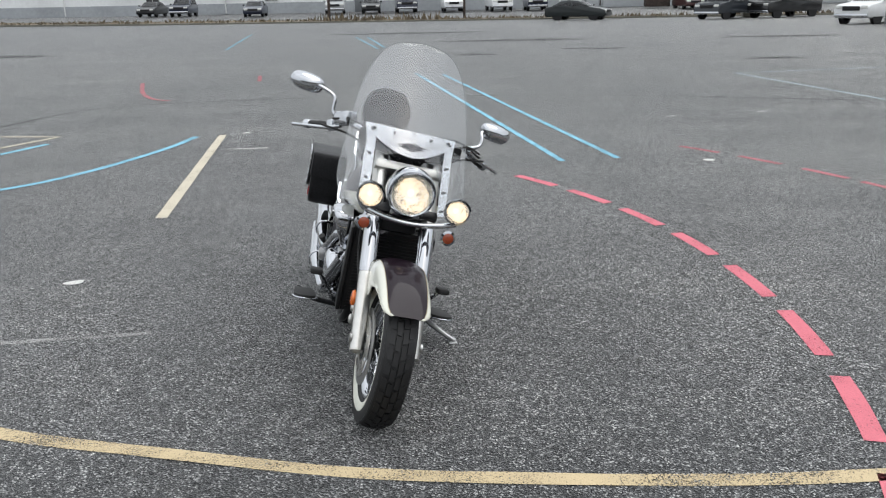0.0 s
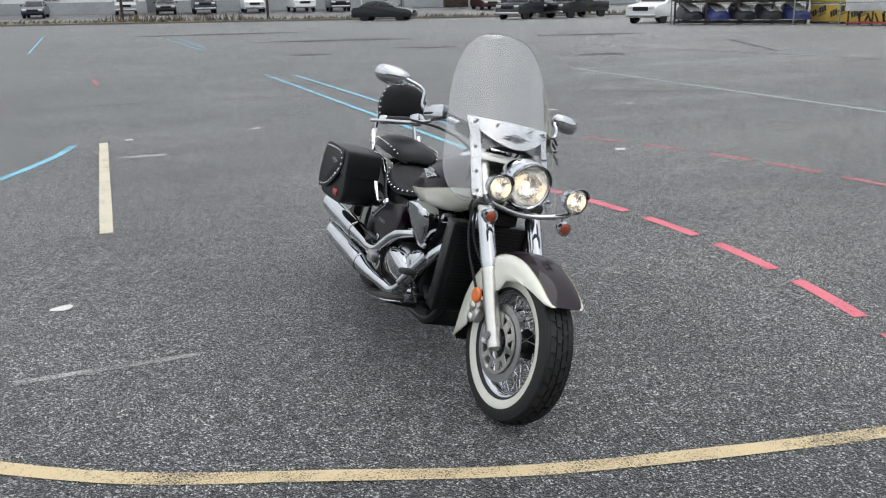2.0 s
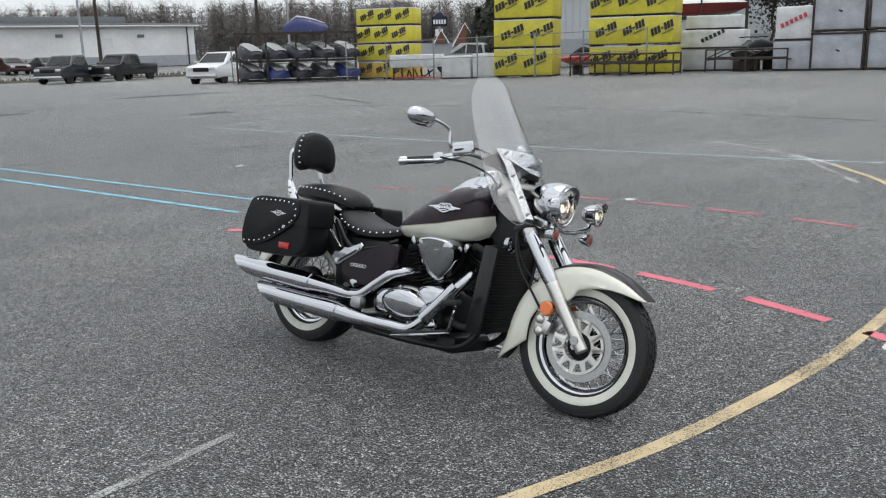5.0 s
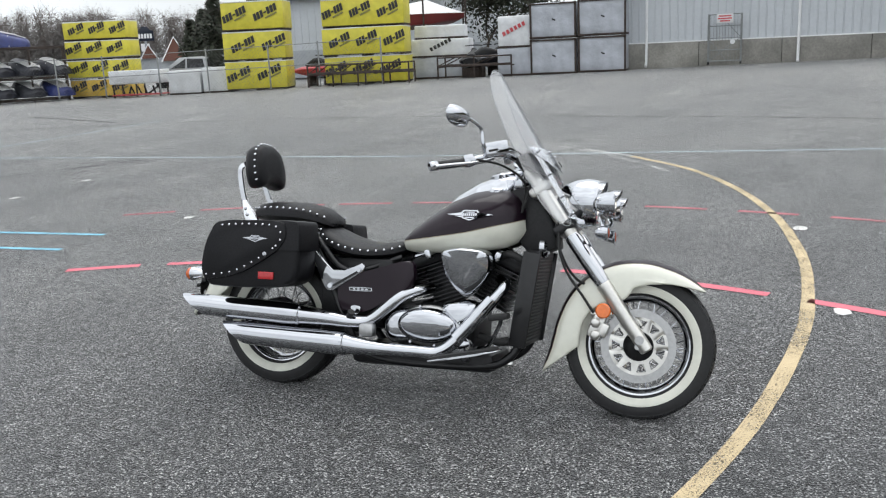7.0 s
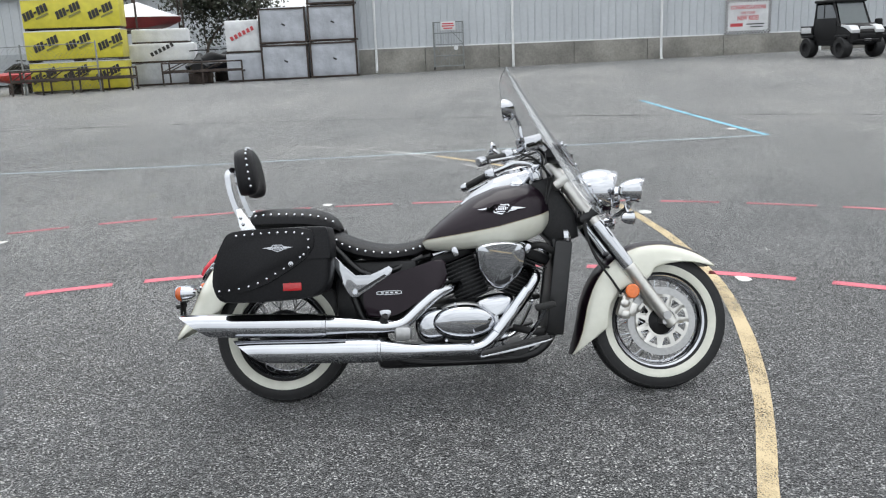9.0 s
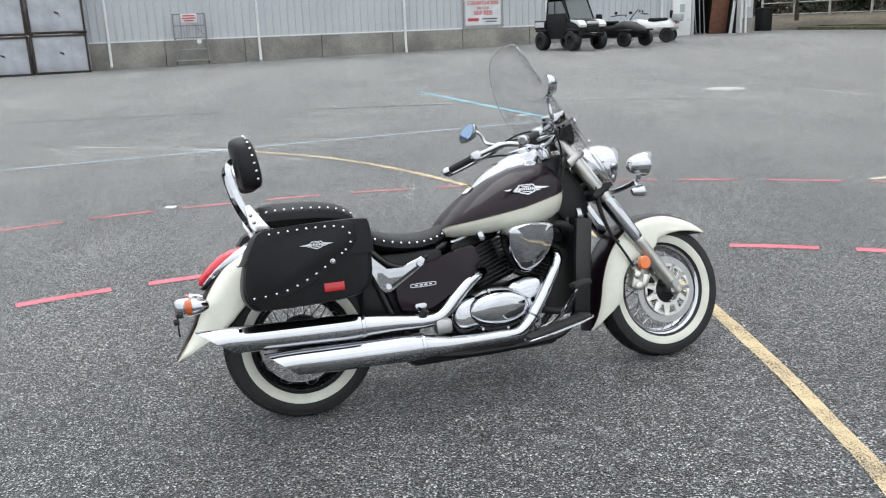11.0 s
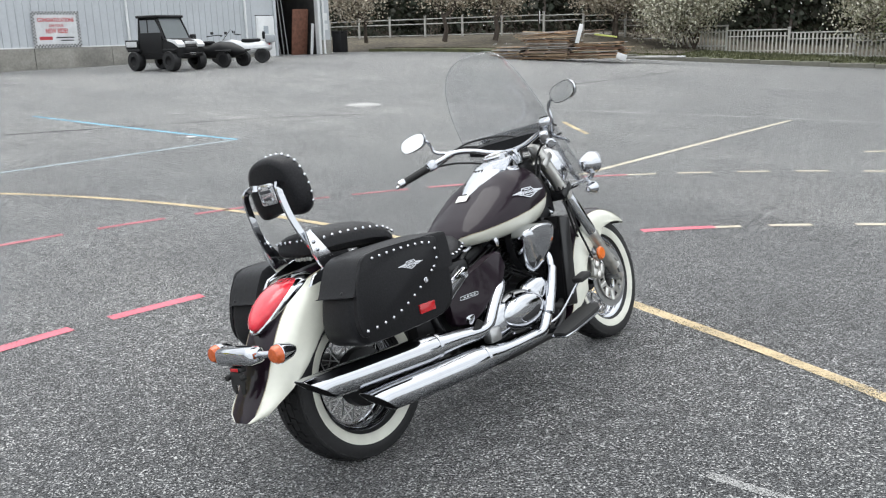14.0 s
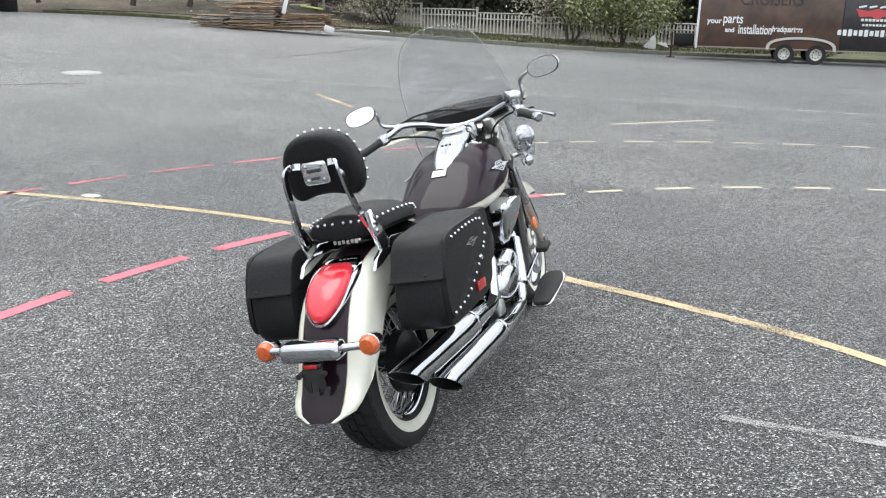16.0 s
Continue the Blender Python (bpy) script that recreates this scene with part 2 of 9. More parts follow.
# wind shield: clear acrylic with a faint haze, partly standing in for reflected sky
SHIELD, nt, b = mat_new("clear_acrylic")
nt.nodes.remove(b)
out = nt.nodes["Material Output"]
tr = nt.nodes.new("ShaderNodeBsdfTransparent")
tr.inputs[0].default_value = (0.975, 0.98, 0.985, 1)
gl = nt.nodes.new("ShaderNodeBsdfGlossy")
gl.inputs["Roughness"].default_value = 0.03
df = nt.nodes.new("ShaderNodeBsdfDiffuse")
df.inputs[0].default_value = (0.8, 0.8, 0.82, 1)
lw = nt.nodes.new("ShaderNodeLayerWeight")
lw.inputs["Blend"].default_value = 0.5
pw = nt.nodes.new("ShaderNodeMath")
pw.operation = "POWER"
pw.inputs[1].default_value = 4.0
nt.links.new(lw.outputs["Facing"], pw.inputs[0])
fr = nt.nodes.new("ShaderNodeMapRange")
fr.inputs["To Min"].default_value, fr.inputs["To Max"].default_value = 0.065, 0.7
nt.links.new(pw.outputs[0], fr.inputs["Value"])
m1 = nt.nodes.new("ShaderNodeMixShader")
m2 = nt.nodes.new("ShaderNodeMixShader")
# share of plain white that imitates sky glare on the sheet
hz = nt.nodes.new("ShaderNodeMapRange")
hz.inputs["To Min"].default_value, hz.inputs["To Max"].default_value = 0.025, 0.065
nt.links.new(tex_noise(nt, 6), hz.inputs["Value"])
nt.links.new(hz.outputs[0], m1.inputs[0])
nt.links.new(tr.outputs[0], m1.inputs[1])
nt.links.new(df.outputs[0], m1.inputs[2])
nt.links.new(fr.outputs[0], m2.inputs[0])
nt.links.new(m1.outputs[0], m2.inputs[1])
nt.links.new(gl.outputs[0], m2.inputs[2])
nt.links.new(m2.outputs[0], out.inputs["Surface"])

# clear lamp glass
LENS, nt, b = mat_new("lamp_glass")
b.inputs["Base Color"].default_value = (1, 1, 1, 1)
b.inputs["Transmission Weight"].default_value, b.inputs["Roughness"].default_value, b.inputs["IOR"].default_value = 1.0, 0.03, 1.3
bump(nt, b, tex_noise(nt, 45, 1, stretch=(1, 3, 0.3)), 0.25, 0.004)

MIRROR, nt, b = mat_new("mirror_glass")
b.inputs["Base Color"].default_value = (0.85, 0.86, 0.87, 1)
b.inputs["Metallic"].default_value, b.inputs["Roughness"].default_value = 1.0, 0.015

GLOW, nt, b = mat_new("lit_bulb")
b.inputs["Emission Color"].default_value, b.inputs["Emission Strength"].default_value = (1.0, 0.82, 0.60, 1), 1.5

# asphalt: grey binder with pale and dark chips, worn and stained in broad patches
ASPHALT, nt, b = mat_new("asphalt")
co = nt.nodes.new("ShaderNodeTexCoord")
vor = nt.nodes.new("ShaderNodeTexVoronoi")
vor.inputs["Scale"].default_value = 172
nt.links.new(co.outputs["Object"], vor.inputs["Vector"])
hs = nt.nodes.new("ShaderNodeSeparateColor")
nt.links.new(vor.outputs["Color"], hs.inputs[0])
chip = ramp(nt, hs.outputs[0], [(0.0, (0.005, 0.005, 0.006)), (0.34, (0.014, 0.0145, 0.0155)), (0.62, (0.044, 0.045, 0.047)), (0.84, (0.125, 0.126, 0.126)), (1.0, (0.48, 0.48, 0.47))])
fine = ramp(nt, tex_noise(nt, 420, 3, vec=co.outputs["Object"]), [(0.3, (0.55,) * 3), (0.7, (1.4,) * 3)])
c = mixc(nt, 1.0, chip, fine, "MULTIPLY")
mid = ramp(nt, tex_noise(nt, 0.9, 6, vec=co.outputs["Object"]), [(0.3, (0.80,) * 3), (0.7, (1.18,) * 3)])
c = mixc(nt, 1.0, c, mid, "MULTIPLY")
patchy = ramp(nt, tex_noise(nt, 13, 6, 0.62, vec=co.outputs["Object"]), [(0.3, (0.59,) * 3), (0.7, (1.52,) * 3)])
c = mixc(nt, 1.0, c, patchy, "MULTIPLY")
broad = ramp(nt, tex_noise(nt, 0.13, 5, 0.6, vec=co.outputs["Object"]), [(0.32, (0.74, 0.75, 0.76)), (0.68, (1.27, 1.26, 1.24))])
c = mixc(nt, 1.0, c, broad, "MULTIPLY")
spots = ramp(nt, tex_noise(nt, 2.6, 3, vec=co.outputs["Object"]), [(0.66, (1, 1, 1)), (0.74, (1.35, 1.34, 1.32))])
c = mixc(nt, 1.0, c, spots, "MULTIPLY")
smap = nt.nodes.new("ShaderNodeMapping")              # long tyre-worn streaks
smap.inputs["Rotation"].default_value = (0, 0, radians(24))
smap.inputs["Scale"].default_value = (0.12, 0.9, 1.0)
nt.links.new(co.outputs["Object"], smap.inputs[0])
streak = ramp(nt, tex_noise(nt, 1.0, 6, 0.62, vec=smap.outputs[0]), [(0.34, (0.84,) * 3), (0.5, (1.0,) * 3), (0.68, (1.24, 1.23, 1.21))])
c = mixc(nt, 1.0, c, streak, "MULTIPLY")
sepg = nt.nodes.new("ShaderNodeSeparateXYZ")          # older, paler paving towards the metal building
nt.links.new(co.outputs["Object"], sepg.inputs[0])
wob = nt.nodes.new("ShaderNodeMath")
wob.operation = "MULTIPLY_ADD"
wob.inputs[1].default_value = 9.0
nt.links.new(tex_noise(nt, 0.22, 5, 0.6, vec=co.outputs["Object"]), wob.inputs[0])
nt.links.new(sepg.outputs["X"], wob.inputs[2])
rng_ = nt.nodes.new("ShaderNodeMapRange")
rng_.inputs["From Min"].default_value, rng_.inputs["From Max"].default_value = 5.0, 24.0
nt.links.new(wob.outputs[0], rng_.inputs["Value"])
c = mixc(nt, 1.0, c, ramp(nt, rng_.outputs[0], [(0.0, (1, 1, 1)), (1.0, (1.75, 1.72, 1.66))]), "MULTIPLY")
nt.links.new(c, b.inputs["Base Color"])
b.inputs["Roughness"].default_value = 0.55
b.inputs["Specular IOR Level"].default_value = 0.2
b.inputs["Sheen Weight"].default_value, b.inputs["Sheen Roughness"].default_value = 0.36, 0.25
bump(nt, b, vor.outputs["Distance"], 0.8, 0.006)


def paint_mat(name, col, worn=0.5, scale=38):
    """Road paint, worn through to the asphalt at the chips."""
    m, nt, b = mat_new(name)
    co = nt.nodes.new("ShaderNodeTexCoord")
    n1 = tex_noise(nt, scale * 4.0, 4, 0.65, vec=co.outputs["Object"])
    n2 = tex_noise(nt, 3.0, 4, vec=co.outputs["Object"])
    add = nt.nodes.new("ShaderNodeMath")
    add.operation = "MULTIPLY_ADD"
    add.inputs[1].default_value = 0.5
    nt.links.new(n2, add.inputs[0])
    nt.links.new(n1, add.inputs[2])
    a = ramp(nt, add.outputs[0], [(0.62 + 0.5 * worn, (1,) * 3), (0.76 + 0.5 * worn, (0,) * 3)])
    nt.links.new(a, b.inputs["Alpha"])
    nt.links.new(ramp(nt, n1, [(0.3, tuple(c * 0.8 for c in col)), (0.7, tuple(min(1, c * 1.12) for c in col))]), b.inputs["Base Color"])
    b.inputs["Roughness"].default_value = 0.75
    bump(nt, b, n1, 0.4, 0.003)
    return m


P_YELLOW = paint_mat("yellow_road_paint", (0.54, 0.43, 0.26), 0.26)
P_CREAM = paint_mat("cream_road_paint", (0.52, 0.47, 0.37), 0.42)
P_RED = paint_mat("red_road_paint", (0.60, 0.15, 0.19), 0.40)
P_REDF = paint_mat("faded_red_road_paint", (0.42, 0.14, 0.16), 0.30)
P_BLUE = paint_mat("blue_road_paint", (0.19, 0.46, 0.60), 0.33)
P_PALE = paint_mat("faded_blue_road_paint", (0.40, 0.49, 0.52), 0.33)
P_WHITE = paint_mat("white_road_paint", (0.52, 0.52, 0.50), 0.24)
P_FAINT = paint_mat("faint_white_road_paint", (0.40, 0.40, 0.39), 0.15)
P_SPOT = paint_mat("white_paint_spot", (0.62, 0.62, 0.60), 0.36)
P_TAR = paint_mat("tar", (0.032, 0.032, 0.034), 0.10, 9)
P_OIL = paint_mat("oil_stain", (0.035, 0.035, 0.036), 0.12, 3)

# ---- the ground: one sheet to the horizon ----
def axis_steps(lo, hi, fine_lo, fine_hi):
    out, v = [], lo
    while v < hi:
        out.append(v)
        d = max(0.0, fine_lo - v, v - fine_hi)
        v += 0.5 if d == 0 else min(60.0, 0.5 + 0.18 * d)
    return out + [hi]


gxs = axis_steps(-700, 700, -14, 20)
gys = axis_steps(-700, 700, -9, 31)
gv = [(x, y, gz(x, y)) for y in gys for x in gxs]
nx = len(gxs)
gf = [(j * nx + i, j * nx + i + 1, (j + 1) * nx + i + 1, (j + 1) * nx + i) for j in range(len(gys) - 1) for i in range(nx - 1)]
gme = bpy.data.meshes.new("ground")
gme.from_pydata(gv, [], gf)
gme.materials.append(ASPHALT)
gme.polygons.foreach_set("use_smooth", [True] * len(gme.polygons))
tagged(new("ground", gme), "grey worn asphalt car park with pale chips and stains", "ground", "", "structure")


def strip(bm, pts, width, lift=0.004, step=0.25):
    """A flat painted band along pts, laid on the ground."""
    path = [V((*p, 0)) for p in pts]
    fine = [path[0]]
    for a, b in zip(path, path[1:]):
        n = max(1, int((b - a).length / step))
        fine += [a.lerp(b, (k + 1) / n) for k in range(n)]
    prev = None
    for i, p in enumerate(fine):
        t = (fine[min(i + 1, len(fine) - 1)] - fine[max(i - 1, 0)]).normalized()
        s = V((-t.y, t.x, 0)) * (width / 2 * (1 + 0.10 * noise.noise(p * 3.1)))
        row = [bm.verts.new((q.x, q.y, gz(q.x, q.y) + lift + 0.0006 * max(0.0, p.length - 8))) for q in (p - s, p + s)]
        if prev:
            bm.faces.new((prev[0], prev[1], row[1], row[0]))
        prev = row
    return bm


def line(name, pts, width, mat, label, group="", step=0.25, lift=0.004):
    return solo(name, strip(bmesh.new(), pts, width, lift, step), mat, label, "road marking", "structure", group)


def arc(cx, cy, r, a0, a1, n=24):
    return [(cx + r * math.cos(radians(a0 + (a1 - a0) * k / n)), cy + r * math.sin(radians(a0 + (a1 - a0) * k / n))) for k in range(n + 1)]


CURVE = [(-4.84, 4.82), (-3.4, 3.69), (-2.4, 3.12), (-1.67, 2.79), (-1.0, 2.64), (-0.32, 2.52), (0.30, 2.455), (0.95, 2.43), (1.47, 2.45), (2.31, 2.54), (3.06, 2.69), (4.04, 2.96), (5.31, 3.48), (6.54, 4.22), (7.5, 5.16)]
line("painted_circle", [(p.x, p.y) for p in smooth_path([(*q, 0) for q in CURVE], 6)], 0.073, P_YELLOW, "worn yellow painted arc on the asphalt", step=0.2)
line("painted_circle", [(p.x, p.y) for p in smooth_path([(7.5, 5.16, 0), (7.82, 5.57, 0), (8.5, 6.66, 0), (8.9, 7.6, 0)], 6)], 0.06, P_WHITE, "pale worn end of the yellow painted arc", step=0.2)
INNER = [(36.4, 31.2), (29.2, 24.0), (22.0, 16.9), (14.8, 9.7), (7.6, 2.2), (0.2, -5.3), (-7.4, -12.8), (-15.0, -20.0), (-22.0, -27.3), (-29.4, -34.9)]
for a0, a1 in INNER:
    line("painted_dash", arc(-4.158, 3.994, 5.94, a0, a1, 6), 0.085, P_RED, "bright red painted dash of a dashed curve", "red dashes of the inner curve")
for a0, a1 in [(-34.9, -36.8), (-38.9, -42.0), (-45.1, -48.4), (-51.2, -54.6), (-57.4, -60.6), (-63.6, -66.8)]:
    line("painted_dash", arc(-4.158, 3.994, 5.93, a0, a1, 5), 0.068, P_CREAM, "cream painted dash of a dashed curve", "cream dashes of the inner curve")
OUTER = [(37.3, 33.8), (32.1, 28.6), (26.9, 23.4), (22.4, 18.6), (17.2, 13.6), (12.0, 8.2), (6.9, 3.5), (1.6, -2.2), (-4.0, -7.4), (-9.1, -12.6), (-14.2, -18.1), (-19.5, -23.1), (-24.7, -29.1), (-30.6, -33.9)]
for a0, a1 in OUTER:
    line("painted_dash", arc(-4.257, 3.85, 8.41, a0, a1, 6), 0.07, P_REDF, "faded red painted dash of a dashed curve", "red dashes of the outer curve")
for a0, a1 in [(-33.9, -36.0), (-37.6, -40.0), (-41.8, -44.0), (-45.8, -48.0), (-50.3, -52.8), (-54.6, -57.5), (-59.2, -61.5), (-63.2, -65.6), (-67.6, -69.7), (-71.6, -73.8)]:
    line("painted_dash", arc(-4.257, 3.85, 8.41, a0, a1, 5), 0.064, P_CREAM, "cream painted dash of a dashed curve", "cream dashes of the outer curve")
line("painted_curve", [(p.x, p.y) for p in smooth_path([(-6.46, 17.4, 0), (-5.76, 15.5, 0), (-5.2, 14.44, 0), (-4.8, 14.1, 0)], 5)], 0.08, P_REDF, "faded red painted curl on the asphalt")
line("painted_line", [(-4.35, 18.76), (-4.05, 17.39)], 0.08, P_REDF, "short faded red painted line on the asphalt")
for q in ([(-9.23, 23.61), (-8.98, 24.62), (-7.75, 23.76), (-7.48, 22.64)], [(5.09, 22.81), (5.06, 23.84), (5.99, 24.0), (6.63, 23.21)]):
    line("painted_box", q, 0.07, P_FAINT, "faint white painted box on the asphalt", "white boxes")
line("painted_bar", [(-2.83, 10.24), (-2.17, 6.12)], 0.092, P_CREAM, "cream painted bar on the asphalt")
line("painted_curve", [(p.x, p.y) for p in smooth_path([(-4.6, 6.7, 0), (-4.01, 7.22, 0), (-3.70, 7.67, 0), (-3.44, 8.35, 0), (-3.20, 9.38, 0), (-3.13, 10.14, 0)], 6)],
     0.085, P_BLUE, "bright blue painted curve on the asphalt")
BLUES = [((-0.92, 18.62), (1.11, 8.2)), ((-0.31, 18.2), (1.67, 8.32)), ((-4.88, 40.1), (-2.75, 28.9)), ((-4.33, 39.9), (-2.63, 29.9)), ((-8.2, 30.1), (-11.5, 47.5))]
for a, c in BLUES:
    line("painted_line", [a, c], 0.066, P_BLUE, "blue painted line on the asphalt", "straight blue lines", 0.5)
line("painted_line", [(-5.0, 9.06), (-4.78, 9.75)], 0.09, P_BLUE, "short blue painted line on the asphalt")
line("painted_line", [(-5.35, 9.2), (-4.9, 10.3), (-5.9, 10.4)], 0.07, P_CREAM, "short cream painted corner on the asphalt")
line("painted_line", [(12.4, 18.7), (5.55, 17.35), (6.3, 12.75), (7.05, 8.4), (8.02, 4.6), (8.95, 0.55)], 0.07, P_PALE, "pale blue painted box line, faded", step=0.5)
line("painted_line", [(8.95, 0.55), (15.05, 1.88)], 0.09, P_BLUE, "blue painted end of a faded box line", step=0.5)
line("painted_line", [(p.x, p.y) for p in smooth_path([(9.55, 14.5, 0), (9.5, 12.5, 0), (9.0, 8.7, 0), (7.9, 5.9, 0), (7.36, 5.3, 0), (6.33, 4.4, 0)], 5)], 0.07, P_FAINT, "faint white painted line, nearly worn away")
line("painted_line", [(13.4, 11.9), (13.7, 4.6), (15.2, -3.85), (19.7, -2.8)], 0.08, P_FAINT, "faint white painted line, nearly worn away", step=0.5)
line("painted_line", [(12, -5.0), (9.87, -5.45), (4.6, -6.9), (0.8, -7.5), (-4, -8.3)], 0.07, P_WHITE, "long white painted line across the asphalt", step=0.5)
line("painted_line", [(3.08, -0.52), (4.2, -6.68)], 0.068, P_CREAM, "cream painted line on the asphalt", step=0.5)
line("painted_line", [(6.9, -4.32), (5.46, -3.3)], 0.075, P_YELLOW, "short yellow painted line on the asphalt")
line("painted_line", [(1.75, -3.97), (0.74, -5.36)], 0.08, P_CREAM, "short cream painted line on the asphalt")
for a, c in [((-8.24, 17.9), (-6.9, 18.3)), ((-9.43, 24.1), (-8.0, 24.7)), ((-13.3, 26.1), (-13.6, 28.5)), ((5.0, 23.5), (6.66, 23.3)), ((-2.5, 9.2), (-2.05, 9.25))]:
    line("painted_line", [a, c], 0.09, P_WHITE, "short white painted line on the asphalt", "short white lines")
for a, c in [((-1.41, 3.80), (-2.17, 3.66))]:
    line("chalk_mark", [a, c], 0.045, P_FAINT, "faint white chalky scuff on the asphalt", "chalk scuffs")


def blot(name, cx, cy, r, mat, label, stretch=1.0, turn=0.0, cat="stain", lift=0.003):
    """An uneven patch lying on the ground."""
    bm = bmesh.new()
    vs = []
    for k in range(20):
        a = 2 * math.pi * k / 20
        q = r * (0.8 + 0.35 * noise.noise(V((cx + math.cos(a), cy + math.sin(a), r))))
        u, w = q * stretch * math.cos(a), q * math.sin(a)
        x, y = cx + u * math.cos(turn) - w * math.sin(turn), cy + u * math.sin(turn) + w * math.cos(turn)
        vs.append(bm.verts.new((x, y, gz(x, y) + lift)))
    bm.faces.new(vs)
    return solo(name, bm, mat, label, cat, "structure")


for x, y, r in [(-2.16, 4.59, 0.055), (-2.58, 10.39, 0.06), (2.53, 8.14, 0.06), (2.88, 11.28, 0.07), (1.43, 2.27, 0.06), (3.54, 2.70, 0.07), (4.18, 11.6, 0.07), (-1.14, 10.85, 0.06), (4.05, 5.7, 0.06), (9.8, 0.9, 0.09)]:
    blot("paint_spot", x, y, r, P_SPOT, "small white painted spot on the asphalt", 1.3, 0.3, "road marking", 0.005)
for x, y, r, s in [(7.8, 21.3, 0.55, 1.5), (4.1, 27.0, 0.7, 1.8), (2.0, 34.0, 1.2, 3.0), (-15.0, 28.5, 1.0, 2.0), (0.5, 25.0, 0.5, 1.6), (-3.0, 45.0, 1.5, 3.0), (12.0, 33.0, 1.0, 3.0)]:
    blot("oil_stain", x, y, r, P_OIL, "dark oily stain on the asphalt", s)
for pts, w in [([(9.5, 24), (12.6, 15.2), (12.8, 6.8), (11.6, -0.4), (10.5, -3)], 0.12), ([(-6.2, 8.6), (-6.1, 11.5), (-5.3, 13.4), (-2.0, 14.2), (2.5, 13.8), (6, 12.6)], 0.07), ([(12.7, -9.6), (13.6, -13.4), (15.2, -18.7)], 0.13), ([(12.0, 20.0), (14.0, 26.0)], 0.16)]:
    line("tyre_mark", [(p.x, p.y) for p in smooth_path([(*q, 0) for q in pts], 6)], w, P_TAR, "dark curved tyre mark on the asphalt", "tyre marks", 0.4, 0.0035)

# manhole cover
bm = bmesh.new()
lathe(bm, [(0, 0.012), (0.27, 0.012), (0.285, 0.008), (0.29, 0.0), (0.36, 0.004), (0.38, -0.01)], (12.2, -3.9, gz(12.2, -3.9) + 0.004), "z", 32)
solo("manhole_cover", bm, simple("pale_iron", (0.36, 0.36, 0.35), 0.6, 0.3, 0.2, 50, bmp=0.4), "pale grey round iron manhole cover set in asphalt", "manhole cover")

# ---- materials of the surroundings ----
SIDING = simple("grey_metal_siding", (0.50, 0.525, 0.55), 0.45, 0.0, 0.04, 8, big=0.08, bigscale=0.6, spec=0.5)
CONCRETE = simple("stained_concrete", (0.26, 0.25, 0.225), 0.85, 0.0, 0.15, 14, bmp=0.3, bdist=0.004, big=0.35, bigscale=0.8)
WHITEPAINT = simple("white_painted_block", (0.78, 0.79, 0.80), 0.7, 0.0, 0.05, 3, big=0.12, bigscale=0.25)
GREYBAND = simple("grey_painted_block", (0.36, 0.38, 0.40), 0.75, 0.0, 0.08, 3, big=0.15, bigscale=0.3)
ROOFGREY = simple("grey_roof_edge", (0.16, 0.17, 0.18), 0.6, 0.2, 0.1, 2)
WHITEMETAL = simple("white_enamel", (0.72, 0.73, 0.73), 0.4, 0.0, 0.04, 6, big=0.08, bigscale=1.0)
DARKGLASS = simple("dark_window_glass", (0.02, 0.022, 0.025), 0.08, 0.0, 0.1, 5, spec=0.8)
BAYSHADE = simple("bay_shade", (0.035, 0.033, 0.032), 0.9, 0.0, 0.3, 3)
YWRAP = simple("yellow_crate_wrap", (0.62, 0.55, 0.05), 0.38, 0.0, 0.06, 5, bmp=0.5, bdist=0.02, big=0.12, bigscale=1.2)
OWRAP = simple("orange_crate_wrap", (0.60, 0.40, 0.06), 0.38, 0.0, 0.06, 5, bmp=0.5, bdist=0.02, big=0.12, bigscale=1.2)
INKBLACK = simple("black_print", (0.02, 0.02, 0.02), 0.5)
INKOLIVE = simple("olive_print", (0.20, 0.19, 0.05), 0.5)
WWRAP = simple("white_plastic_wrap", (0.66, 0.67, 0.68), 0.35, 0.0, 0.06, 4, bmp=0.8, bdist=0.03, big=0.15, bigscale=1.5)
GWRAP = simple("grey_plastic_wrap", (0.42, 0.44, 0.48), 0.33, 0.0, 0.08, 4, bmp=0.9, bdist=0.035, big=0.18, bigscale=1.4)
REDPRINT = simple("red_print", (0.50, 0.06, 0.07), 0.5)
GALV = simple("galvanised_steel", (0.24, 0.25, 0.25), 0.5, 0.6, 0.12, 10, rvar=0.1)
RUSTSTEEL = simple("dark_rusty_steel", (0.06, 0.045, 0.038), 0.75, 0.3, 0.4, 14, big=0.4, bigscale=3)
BLUECOVER = simple("blue_vinyl_cover", (0.02, 0.03, 0.13), 0.4, 0.0, 0.2, 5, bmp=0.5, bdist=0.02)
NAVYCOVER = simple("dark_vinyl_cover", (0.006, 0.007, 0.014), 0.5, 0.0, 0.3, 5, bmp=0.5, bdist=0.02)
WHITECOVER = simple("white_vinyl", (0.62, 0.62, 0.62), 0.4, 0.0, 0.06, 5)
BARKM = simple("bark", (0.075, 0.058, 0.046), 0.9, 0.0, 0.35, 22, bmp=0.6, bdist=0.01, big=0.3, bigscale=2)
# twig colour lightened to take in haze over the far woods
TWIG = simple("bare_twigs", (0.115, 0.095, 0.085), 0.9, 0.0, 0.3, 3)
GRASS = simple("dull_spring_grass", (0.085, 0.090, 0.042), 0.95, 0.0, 0.45, 5, bmp=0.8, bdist=0.03, big=0.45, bigscale=0.6)
DRYGRASS = simple("dry_brown_grass", (0.15, 0.12, 0.08), 0.95, 0.0, 0.4, 4, bmp=0.8, bdist=0.03, big=0.4, bigscale=0.4)
